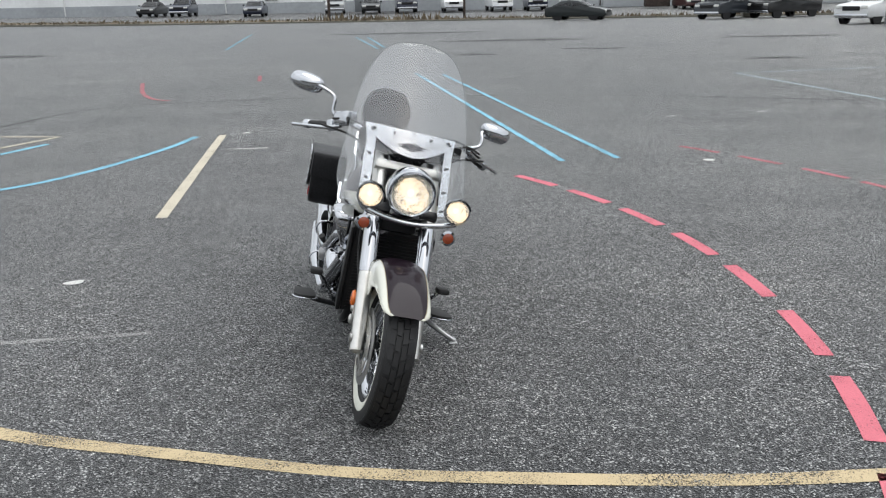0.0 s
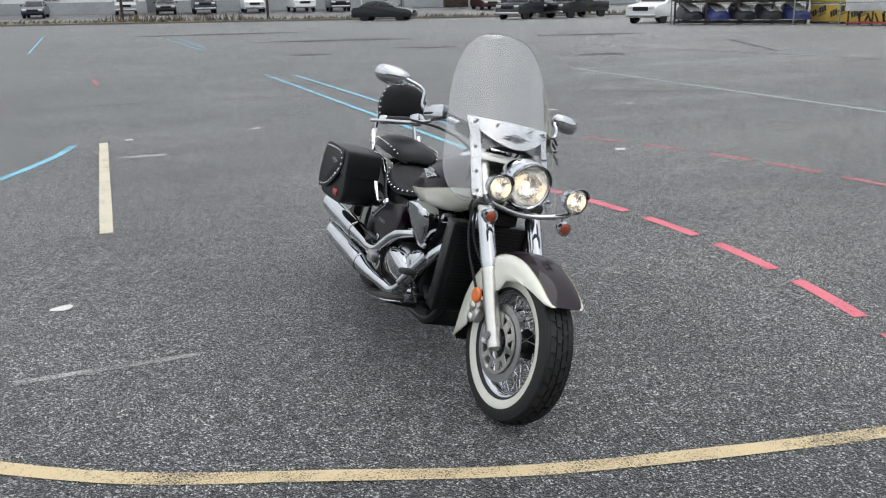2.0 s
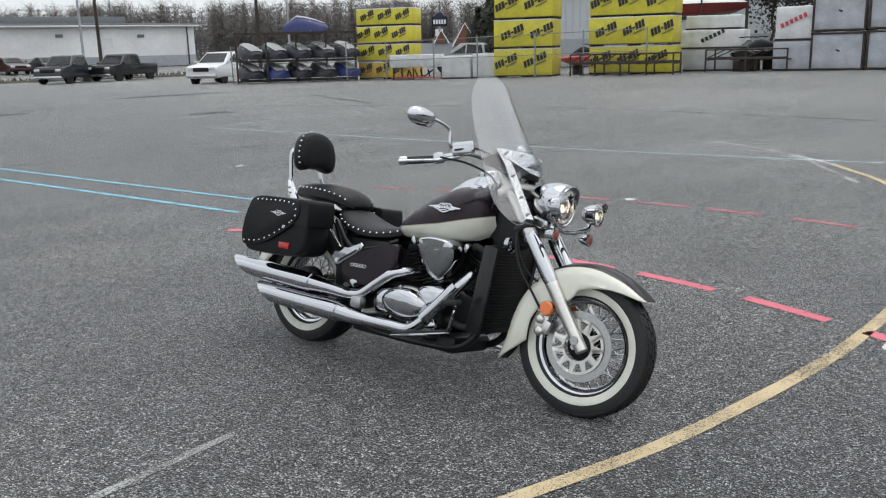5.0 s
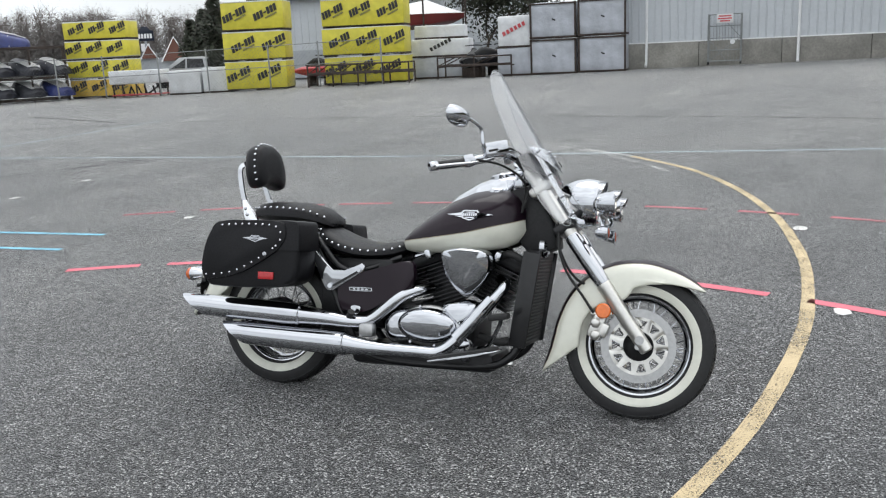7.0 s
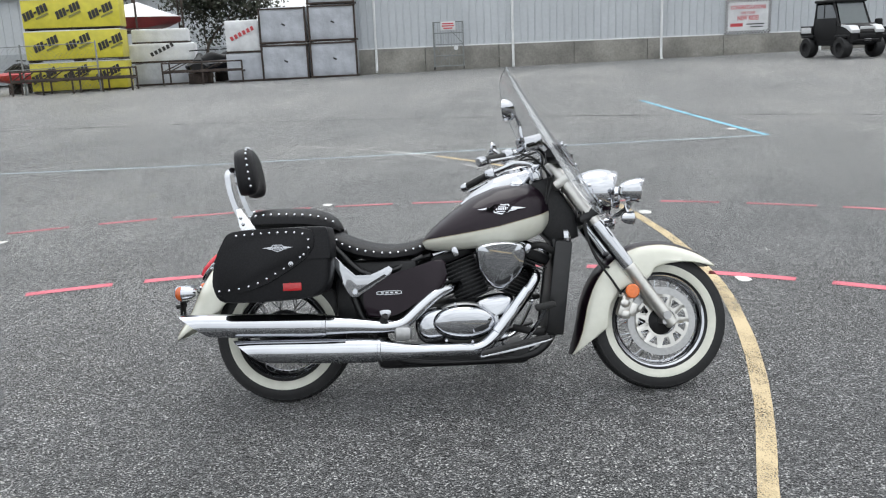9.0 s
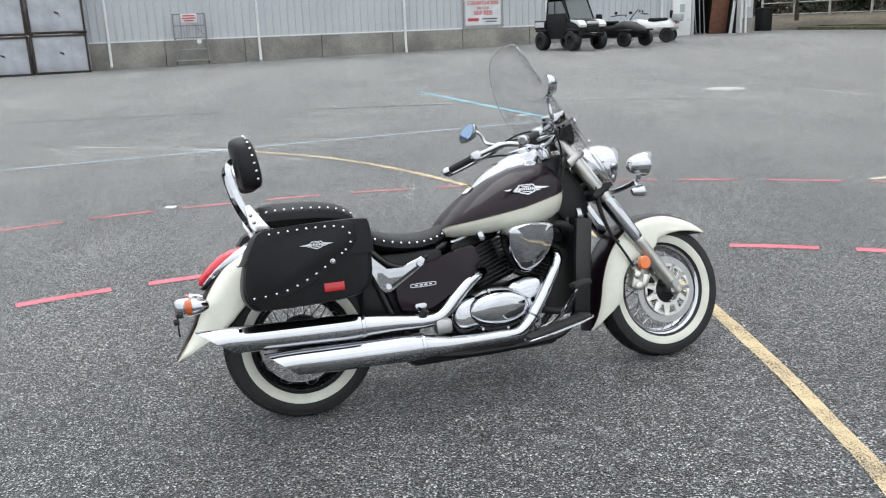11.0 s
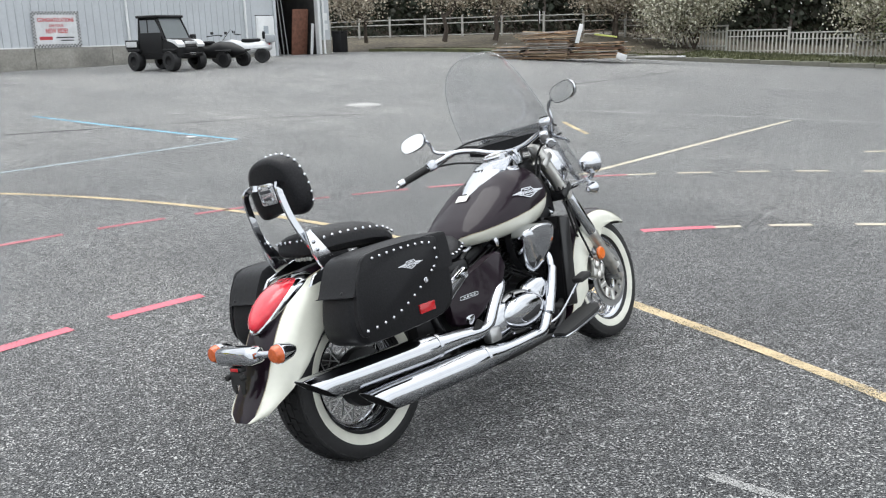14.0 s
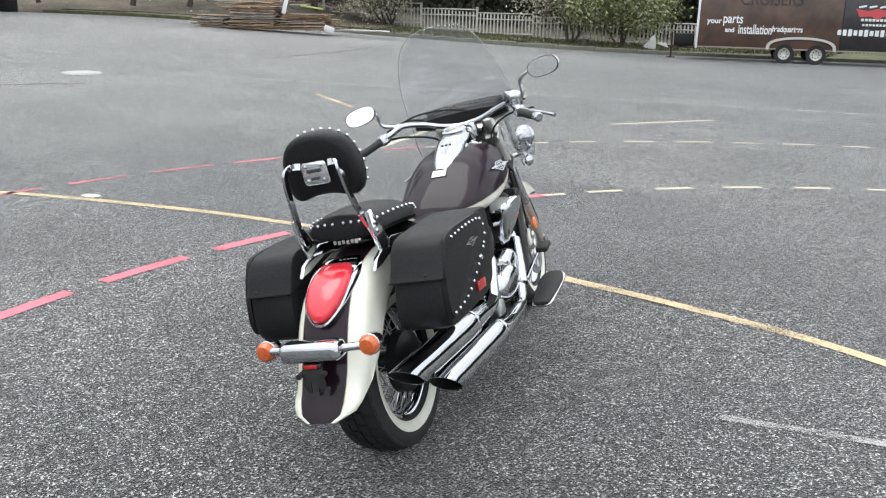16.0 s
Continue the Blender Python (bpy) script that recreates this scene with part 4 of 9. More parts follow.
for sx in (-2.2, 0, 2.2):
    for sy in (-1.1, 1.1):
        part("post", box(bmesh.new(), (sx, sy, 2.3), (0.09, 0.09, 4.6)), RUSTSTEEL, br)
for zz in (1.2, 2.5, 4.5):
    for sy in (-1.1, 1.1):
        part("beam", box(bmesh.new(), (0, sy, zz), (4.5, 0.07, 0.10)), RUSTSTEEL, br)
for sx in (-2.2, 0, 2.2):
    part("beam", box(bmesh.new(), (sx, 0, 2.5), (0.07, 2.2, 0.10)), RUSTSTEEL, br)

# ---- rack of covered water scooters ----
RK = rz(22.9, 40.3, -36)
wr = thing("scooter_rack", RK, "long three-tier dark steel rack of covered water scooters", "rack")
for k in range(5):
    for sy in (-0.7, 0.7):
        part("post", box(bmesh.new(), (-3.1 + 1.55 * k, sy, 1.3), (0.09, 0.09, 2.6)), RUSTSTEEL, wr)
for zz in (0.12, 1.12, 2.55):
    for sy in (-0.7, 0.7):
        part("beam", box(bmesh.new(), (0, sy, zz), (6.3, 0.08, 0.10)), RUSTSTEEL, wr)
for k in range(6):
    for zz in (1.12, 2.55):
        part("beam", box(bmesh.new(), (-2.9 + 1.16 * k, 0, zz), (0.06, 1.4, 0.08)), RUSTSTEEL, wr)


def covered_scooter(m_, col, label):
    s_ = thing("covered_scooter", m_, label, "water scooter", "covered water scooters")
    bm = bmesh.new()
    rows = []
    for y, w_, z1 in ((-1.1, 0.30, 0.34), (-0.95, 0.5, 0.5), (-0.5, 0.60, 0.66), (0.1, 0.60, 0.84), (0.5, 0.56, 0.90), (0.9, 0.42, 0.62), (1.25, 0.12, 0.4)):
        rows.append([(w_ * math.cos(a), y, 0.08 + (z1 - 0.08) * max(0, math.sin(a)) ** 0.7) for a in [math.pi * k / 10 for k in range(11)]] + [(0, y, 0.06)])
    ring_faces(bm, rows, True)
    part("cover", bm, col, s_)
    bm = bmesh.new()
    rows = []
    for y, w_, z1 in ((-0.98, 0.42, 0.50), (-0.5, 0.52, 0.70), (0.1, 0.52, 0.87), (0.5, 0.48, 0.925), (0.85, 0.3, 0.70)):
        rows.append([(w_ * math.cos(a), y, 0.30 + (z1 - 0.30) * max(0, math.sin(a)) ** 0.6) for a in [math.pi * (0.27 + 0.46 * k / 8) for k in range(9)]])
    ring_faces(bm, rows, False)
    bmesh.ops.solidify(bm, geom=bm.faces, thickness=0.01)
    part("cover_panel", bm, WHITECOVER, s_, "white vinyl panel")
    part("tag", box(bmesh.new(), (0.30, -0.83, 0.50), (0.16, 0.012, 0.14), 0, Matrix.Rotation(radians(-30), 3, "X")), WHITECOVER, s_, "white paper tag")
    part("strap", tube(bmesh.new(), [(-0.6, -0.2, 0.1), (-0.4, -0.2, 0.62), (0, -0.2, 0.76), (0.4, -0.2, 0.62), (0.6, -0.2, 0.1)], 0.016, 5), WHITECOVER, s_)
    return s_


for lv in (0, 1):
    for k in range(5):
        col = BLUECOVER if (k + lv) % 3 == 1 and lv == 0 else NAVYCOVER
        covered_scooter(RK @ pose(-2.5 + 1.25 * k, 0, 0.17 + lv * 1.02, 0, 0, 28), col, "dark blue covered water scooter with white panels on a rack")
covered_scooter(RK @ pose(0.6, 0, 2.535, 0, 0, 90), BLUECOVER, "bright blue covered water scooter on top of the rack")

# ---- chain-link fence along the stacks ----
cf = thing("chain_link_fence", pose(0, 0, 0), "grey chain-link fence with steel posts before the stacks", "fence", "", "structure")
FP = [(20.6, 43.2), (22.6, 40.0), (24.0, 37.4), (24.7, 35.0), (25.5, 32.3), (26.0, 29.8), (26.9, 27.0), (27.6, 24.8), (28.3, 22.0)]
for p in FP:
    part("post", tube(bmesh.new(), [(*p, gz(*p) - 0.2), (*p, gz(*p) + 1.95), (*p, gz(*p) + 1.98)], [0.035, 0.035, 0.02], 8), GALV, cf)
for zz in (1.9, 1.0):
    part("rail", tube(bmesh.new(), [(*p, gz(*p) + zz) for p in FP], 0.018, 6), GALV, cf)
bm = bmesh.new()
for (xa, ya), (xb, yb) in zip(FP, FP[1:]):
    n = int(math.hypot(xb - xa, yb - ya) / 0.16)
    for k in range(n):
        for s in (1, -1):
            f0, f1 = k / n, min(1, max(0, (k + s * 11) / n))
            z1 = 1.9 * abs(f1 - f0) * n / 11
            a = (xa + (xb - xa) * f0, ya + (yb - ya) * f0, gz(xa, ya) + 0.05)
            c = (xa + (xb - xa) * f1, ya + (yb - ya) * f1, gz(xa, ya) + 0.05 + z1)
            if z1 > 0.2:
                tube(bm, [a, c], 0.0035, 3, 0, False)
part("mesh", bm, GALV, cf, "", "stuff")

# ---- grey building with a blue roof, behind the stacks ----
bb = thing("blue_roofed_building", pose(43.8, 39.2, 0.0, 0, 0, -70), "grey metal building with a blue roof behind the stacks", "building")
part("wall", box(bmesh.new(), (8.0, 5.0, 2.6), (18.0, 10.0, 5.2)), SIDING, bb)
for k in range(36):
    o = new("rib", RIB)
    o.parent, o.location = bb, (-0.9 + 0.5 * k, -0.02, 0.1)
bm = bmesh.new()
plate(bm, [(-0.6, 5.1), (5.0, 7.0), (10.6, 5.1), (10.6, 5.25), (5.0, 7.2), (-0.6, 5.25)], -1.6, 17.6, "yz")
part("roof", bm, simple("blue_roof_sheet", (0.08, 0.16, 0.30), 0.45, 0.2, 0.06, 4), bb, "blue sheet roof")
part("base_band", box(bmesh.new(), (8.0, -0.03, 0.9), (18.0, 0.05, 1.8)), GREYBAND, bb)

# ---- far signboard and gabled roof ----
sg = thing("roadside_sign", pose(68.4, 78.6, 0.2, 0, 0, -42) @ Matrix.Scale(0.72, 4), "dark blue pole sign above a gabled shop", "sign")
part("pole", box(bmesh.new(), (0, 0, 2.6), (0.35, 0.35, 5.2)), GREYBAND, sg)
bm = bmesh.new()
plate(bm, [(-1.3, 5.1), (1.3, 5.1), (1.3, 6.7), (0.8, 6.7), (0.45, 7.3), (-0.45, 7.3), (-0.8, 6.7), (-1.3, 6.7)], -0.3, 0.3, "xz", 0.05)
part("board", bm, CARPAINT["navy"], sg)
bm = bmesh.new()
for k in range(5):
    box(bm, (-0.88 + 0.44 * k, -0.33, 5.85), (0.32, 0.04, 0.7))
part("sign_bars", bm, WHITEPAINT, sg)
part("lower_board", box(bmesh.new(), (-0.1, 0, 4.1), (1.3, 0.3, 1.2), 0.05), WHITEPAINT, sg)
GABLEROOF = simple("brown_roof", (0.16, 0.07, 0.05), 0.8)
gs = thing("gabled_shop", pose(67.6, 74.7, 0.2, 0, 0, -42) @ Matrix.Scale(0.72, 4), "far shop with steep brown gables", "building")
for x0, hw_, z0_, z1_ in ((-2.6, 1.2, 2.4, 4.4), (1.3, 2.0, 1.9, 5.4), (5.0, 1.2, 2.0, 4.6)):
    bm = bmesh.new()
    plate(bm, [(x0 - hw_, z0_), (x0, z1_), (x0 + hw_, z0_)], 2.0, 8.0, "xz")
    part("gable", bm, GABLEROOF, gs)
    bm = bmesh.new()
    tube(bm, [(x0 - hw_ - 0.1, 1.9, z0_ - 0.1), (x0, 1.9, z1_ + 0.1), (x0 + hw_ + 0.1, 1.9, z0_ - 0.1)], 0.13, 6)
    part("barge_board", bm, WHITEPAINT, gs)
part("wall", box(bmesh.new(), (0, 6.0, 1.2), (18, 7.0, 2.4)), GREYBAND, gs)

# ---- the street side: verge, long white building, parked cars ----
def band(name, edge, depth, mat, label, h=0.10, cat="verge"):
    """A low raised strip along an edge line, depth metres to its far side."""
    bm = bmesh.new()
    rows = []
    for i, (x, y) in enumerate(edge):
        a = edge[max(i - 1, 0)]
        c = edge[min(i + 1, len(edge) - 1)]
        t = V((c[0] - a[0], c[1] - a[1], 0)).normalized()
        n_ = V((-t.y, t.x, 0))
        row = [V((x, y, gz(x, y) - 0.1)), V((x, y, gz(x, y) + h))]
        for f in (0.15, 0.4, 0.7, 1.0):
            q = V((x, y, 0)) + n_ * depth * f
            row.append(V((q.x, q.y, gz(q.x, q.y) + h + 0.05 * noise.noise(q * 0.7))))
        rows.append(row)
    ring_faces(bm, rows, False)
    return solo(name, bm, mat, label, cat, "structure")


edge = [(x, 69.8 - 0.145 * x + 0.3 * math.sin(x * 0.09)) for x in range(-90, 48, 3)]
band("verge", edge, 3.2, DRYGRASS, "strip of dry brown grass along the street", 0.12)
kerb = bmesh.new()
for (xa, ya), (xb, yb) in zip(edge, edge[1:]):
    d = V((xb - xa, yb - ya, 0))
    box(kerb, ((xa + xb) / 2, (ya + yb) / 2 - 0.06, gz(xa, ya) + 0.04), (d.length - 0.01, 0.16, 0.22), 0.02, Matrix.Rotation(math.atan2(d.y, d.x), 3, "Z"), 1)
solo("kerb", kerb, KERBM, "worn grey concrete kerb along the verge", "kerb", "structure")
# dry tufts
bm = bmesh.new()
for k in range(1600):
    x = random.uniform(-60, 44)
    y = 69.8 - 0.145 * x + random.uniform(0.3, 3.0)
    h_ = random.uniform(0.1, 0.35) * (2.2 if -13 < x < -2 else 1)
    a = random.uniform(0, 6.28)
    z = gz(x, y) + 0.1
    d = V((math.cos(a), math.sin(a), 0)) * random.uniform(0.05, 0.16)
    v = [bm.verts.new((x - d.x, y - d.y, z)), bm.verts.new((x + d.x, y + d.y, z)), bm.verts.new((x + d.x * 1.5 + random.uniform(-0.1, 0.1), y, z + h_))]
    bm.faces.new(v)
solo("dry_tufts", bm, DRYGRASS, "tufts of dry brown grass on the verge", "grass", "stuff")

wb = thing("white_building", pose(-3.3, 91.6, 0.30, 0, 0, -4.2), "long low white-painted warehouse with a grey base band", "building")
WL0, WL1 = -75.0, 44.8
part("wall", box(bmesh.new(), ((WL0 + WL1) / 2, 10.0, 2.05), (WL1 - WL0, 20.0, 4.1)), WHITEPAINT, wb, "white painted block wall")
part("base_band", box(bmesh.new(), ((WL0 + WL1) / 2, -0.02, 0.55), (WL1 - WL0, 0.05, 1.1)), GREYBAND, wb)
part("eave", box(bmesh.new(), ((WL0 + WL1) / 2, 9.9, 4.25), (WL1 - WL0 + 0.8, 21.0, 0.22), 0.04), ROOFGREY, wb)
part("gutter", box(bmesh.new(), ((WL0 + WL1) / 2, -0.68, 4.1), (WL1 - WL0 + 0.8, 0.16, 0.14), 0.03), WHITEMETAL, wb)
part("roof_unit", box(bmesh.new(), (27.0, 8.0, 4.75), (24.0, 8.0, 0.9), 0.05), ROOFGREY, wb)
for x in (7.0, 11.2, -17, -30):
    wd = part("window", box(bmesh.new(), (x, -0.04, 1.9), (1.5, 0.12, 1.3), 0.01), WHITEMETAL, wb)
    part("pane", box(bmesh.new(), (x - 0.36, -0.11, 1.9), (0.66, 0.03, 1.14)), GREYBAND if x > 0 else DARKGLASS, wd)
    part("pane", box(bmesh.new(), (x + 0.36, -0.11, 1.9), (0.66, 0.03, 1.14)), DARKGLASS if x < 0 else GREYBAND, wd)
for x in (16.0, -7.5):
    d_ = part("door", box(bmesh.new(), (x, -0.05, 1.1), (1.15, 0.10, 2.2), 0.01), ROOFGREY, wb, "grey steel door")
    part("door_light", box(bmesh.new(), (x, -0.11, 1.6), (0.3, 0.02, 0.3)), WHITEPAINT, d_)
    part("door_frame", box(bmesh.new(), (x, -0.02, 1.15), (1.4, 0.08, 2.4), 0.01), GREYBAND, d_)
for x in (13.2, 23.0, 35.0, 2.5, -22, -40, 44.0):
    part("downpipe", tube(bmesh.new(), [(x, -0.1, 4.0), (x, -0.1, 0.1)], 0.07, 8), WHITEMETAL if x < 40 else RUSTSTEEL, wb)
for x, z in ((15.2, 3.3), (22.4, 3.3), (19.5, 3.1), (39.0, 3.1), (31, 3.2)):
    part("wall_vent", box(bmesh.new(), (x, -0.06, z), (0.7, 0.14, 0.3), 0.02), ROOFGREY, wb)
part("wall_sign", box(bmesh.new(), (35.5, -0.05, 2.4), (1.2, 0.04, 1.0)), WHITEMETAL, wb)
bn2 = thing("waste_bin", rz(18.6, 85.4, -5), "dark brown steel waste container by the white wall", "waste container")
part("tank", box(bmesh.new(), (0, 0, 1.0), (2.3, 1.6, 1.8), 0.05), RUSTSTEEL, bn2)
part("lid", box(bmesh.new(), (0, 0, 1.95), (2.4, 1.7, 0.12), 0.03), DRYPLASTIC, bn2)
hv = thing("cooling_unit", rz(13.6, 88.2, -5), "grey cooling unit with pipes by the white wall", "cooling unit")
for x in (-0.8, 0.8):
    part("cabinet", box(bmesh.new(), (x, 0, 0.5), (1.1, 0.8, 0.9), 0.03), GREYBAND, hv)
part("pipe", tube(bmesh.new(), [(0, 0, 0.2), (0, 0, 3.0)], 0.06, 8), RUSTSTEEL, hv)


def vehicle(x, y, deg, kind, col, label):
    """A parked car, front towards +x: body, greenhouse, panes, lamps, wheels."""
    v_ = thing({"sedan": "sedan", "suv": "suv", "pickup": "pickup_truck"}[kind], rz(x, y, deg), label, {"sedan": "car", "suv": "car", "pickup": "truck"}[kind], "parked vehicles")
    L, W, r = {"sedan": (4.7, 1.8, 0.32), "suv": (4.7, 1.88, 0.37), "pickup": (5.7, 1.98, 0.40)}[kind]
    if kind == "sedan":
        body = [(-2.33, 0.35), (-2.35, 0.78), (-2.2, 0.98), (-1.5, 1.02), (0.9, 0.98), (1.9, 0.86), (2.28, 0.72), (2.35, 0.45), (2.25, 0.25), (-2.2, 0.25)]
        cab = [(-1.85, 0.98), (-1.15, 1.38), (-0.5, 1.44), (0.2, 1.40), (1.15, 0.95)]
        axles = (-1.35, 1.42)
    elif kind == "suv":
        body = [(-2.3, 0.42), (-2.33, 1.0), (-2.25, 1.12), (1.0, 1.10), (2.05, 1.0), (2.3, 0.85), (2.35, 0.5), (2.25, 0.32), (-2.2, 0.32)]
        cab = [(-2.2, 1.08), (-2.0, 1.66), (-1.6, 1.74), (0.1, 1.72), (1.15, 1.08)]
        axles = (-1.4, 1.42)
    else:
        body = [(-2.82, 0.55), (-2.85, 1.08), (-2.8, 1.15), (-0.6, 1.15), (1.5, 1.18), (2.65, 1.10), (2.82, 0.9), (2.85, 0.55), (2.7, 0.38), (-2.7, 0.42)]
        cab = [(-0.95, 1.12), (-0.85, 1.78), (-0.6, 1.86), (0.75, 1.84), (1.55, 1.14)]
        axles = (-1.85, 1.85)
    bm = bmesh.new()
    plate(bm, body, -W / 2, W / 2, "xz", 0.07, 3)
    part("body", bm, col, v_)
    bm = bmesh.new()
    plate(bm, cab, -W / 2 + 0.06, W / 2 - 0.06, "xz", 0.05, 2)
    zt = max(z for _, z in cab)
    zb = min(z for _, z in cab)
    for q in bm.verts:
        q.co.y *= 1 - 0.20 * max(0, (q.co.z - zb) / (zt - zb))
    part("greenhouse", bm, col, v_)
    cx = sum(x_ for x_, _ in cab) / len(cab)
    for s in (-1, 1):
        for a0, a1 in ((0.06, 0.50), (0.54, 0.94)):
            x0, x1 = cab[0][0], cab[-1][0]
            pts = []
            for fx, top in ((a0, 0), (a1, 0), (a1, 1), (a0, 1)):
                xx = x0 + (x1 - x0) * fx
                z = zb + 0.06 if not top else min(zt - 0.09, max(zb + 0.1, np.interp(xx, [q_[0] for q_ in cab], [q_[1] for q_ in cab]) - 0.08))
                if top:
                    xx = xx + (cx - xx) * 0.12
                yy = s * ((W / 2 - 0.06) * (1 - 0.20 * (z - zb) / (zt - zb)) + 0.008)
                pts.append((xx, yy, z))
            bm = bmesh.new()
            bm.faces.new([bm.verts.new(p) for p in pts])
            bmesh.ops.solidify(bm, geom=bm.faces, thickness=0.012)
            part("side_window", bm, DARKGLASS, v_)
    for (xa, za), (xb, zb_), nm in ((cab[-1], cab[-2], "windscreen"), (cab[0], cab[1], "rear_window")):
        o = 0.02 if nm == "windscreen" else -0.02
        bm = bmesh.new()
        q = []
        for f, wq in ((0.12, 1), (0.12, -1), (0.9, -1), (0.9, 1)):
            z = za + (zb_ - za) * f
            yy = (W / 2 - 0.16) * (1 - 0.20 * (z - zb) / (zt - zb))
            q.append(bm.verts.new((xa + (xb - xa) * f + o, wq * yy, z + 0.012)))
        bm.faces.new(q)
        bmesh.ops.solidify(bm, geom=bm.faces, thickness=0.01)
        part(nm, bm, DARKGLASS, v_)
    zl = {"sedan": 0.68, "suv": 0.86, "pickup": 0.92}[kind]
    for s in (-1, 1):
        part("headlight", box(bmesh.new(), (L / 2 - 0.06, s * (W / 2 - 0.26), zl), (0.12, 0.36, 0.16), 0.04), LAMPGLASS, v_)
        part("tail_light", box(bmesh.new(), (-L / 2 + 0.04, s * (W / 2 - 0.2), zl + 0.05), (0.10, 0.24, 0.2), 0.03), REDLENS, v_)
        part("side_mirror", box(bmesh.new(), (cab[-1][0] - 0.25, s * (W / 2 + 0.08), zb + 0.12), (0.12, 0.18, 0.13), 0.03), col, v_)
        for ax in axles:
            c = V((ax, s * (W / 2 - 0.12), r))
            wv = part("wheel", lathe(bmesh.new(), [(r * 0.62, -0.10), (r * 0.95, -0.11), (r, -0.08), (r, 0.08), (r * 0.95, 0.11), (r * 0.62, 0.10)], c, "y", 24, True), RUBBER, v_)
            bm = lathe(bmesh.new(), [(0, 0.085 * s), (r * 0.2, 0.09 * s), (r * 0.55, 0.06 * s), (r * 0.64, 0.10 * s)], c, "y", 20)
            part("rim", bm, SATIN, wv)
            part("wheel_arch", lathe(bmesh.new(), [(0.0, s * 0.06), (r * 1.16, s * 0.06), (r * 1.16, s * 0.115), (0.0, s * 0.115)], c + V((0, s * 0.008, 0.0)) - V((0, s * 0.005, 0)), "y", 20), DRYPLASTIC, v_)
    part("grille", box(bmesh.new(), (L / 2 - 0.02, 0, zl - 0.06), (0.06, W * 0.5, 0.22), 0.02), DRYPLASTIC, v_)
    part("bumper", box(bmesh.new(), (L / 2 - 0.06, 0, 0.45), (0.16, W * 0.96, 0.2), 0.05), col if kind == "sedan" else CHROME, v_)
    part("bumper", box(bmesh.new(), (-L / 2 + 0.06, 0, 0.45), (0.16, W * 0.96, 0.2), 0.05), col if kind == "sedan" else CHROME, v_)
    if kind == "pickup":
        # black sheet imitates the shaded hollow of the bed; the body is solid
        part("bed_shade", box(bmesh.new(), (-1.85, 0, 1.155), (1.75, W - 0.2, 0.02)), DRYPLASTIC, v_)
    return v_


vehicle(8.6, 65.9, -25, "sedan", CARPAINT["green"], "dark green saloon car parked at the street edge")
vehicle(18.6, 62.0, 222, "pickup", CARPAINT["grey"], "dark grey pickup truck parked at the edge of the lot")
vehicle(22.6, 62.6, 212, "pickup", CARPAINT["black"], "black pickup truck parked at the edge of the lot")
vehicle(38.4, 42.6, 125, "pickup", CARPAINT["silver"], "silver pickup truck parked behind the fence")
vehicle(21.6, 46.4, 215, "suv", CARPAINT["white"], "white car parked behind the scooter rack")
for x, y, k, c, l in ((-27.8, 87.0, "suv", "navy", "dark blue sport utility car parked by the white building"), (-31.5, 88.5, "sedan", "black", "black car parked by the white building"), (-19.9, 84.0, "sedan", "navy", "dark blue car parked by the white building"), (-12.6, 86.5, "suv", "silver", "grey car parked by the white building"), (-9.0, 86.0, "sedan", "black", "black car parked by the white building"),
                      (-5.6, 86.0, "pickup", "navy", "blue pickup truck parked by the white building"), (-1.1, 86.2, "suv", "white", "white car parked by the white building"), (3.4, 85.6, "pickup", "white", "white pickup truck parked by the white building"), (6.9, 85.0, "suv", "navy", "dark blue car parked by the white building"), (20.9, 82.6, "sedan", "maroon", "dark red car parked by the white building"), (23.6, 81.5, "sedan", "black", "black car parked by the white building")):
    vehicle(x, y, -86 + random.uniform(-3, 3), k, CARPAINT[c], l)


# ---- poles and wires ----
def pole(x, y, h, r, lamp, label, lean=0.0):
    p = thing("street_lamp" if lamp else "utility_pole", rz(x, y, 0), label, "street lamp" if lamp else "utility pole", "poles")
    part("shaft", tube(bmesh.new(), [(0, 0, 0), (lean * h, 0, h)], [r, r * 0.7], 10), RUSTSTEEL if not lamp else GREYBAND, p)
    if lamp:
        part("lamp_head", box(bmesh.new(), (lean * h, -0.3, h - 0.1), (0.7, 1.0, 0.35), 0.08), GREYBAND, p)
        part("base", box(bmesh.new(), (0, 0, 0.3), (0.6, 0.6, 0.6), 0.04), KERBM, p)
    else:
        part("cross_arm", box(bmesh.new(), (lean * h, 0, h - 0.8), (2.4, 0.12, 0.14)), RUSTSTEEL, p)
        for q in (-1.0, 0.0, 1.0):
            part("insulator", tube(bmesh.new(), [(lean * h + q, 0, h - 0.73), (lean * h + q, 0, h - 0.5)], 0.06, 8), GREYBAND, p)
    return p


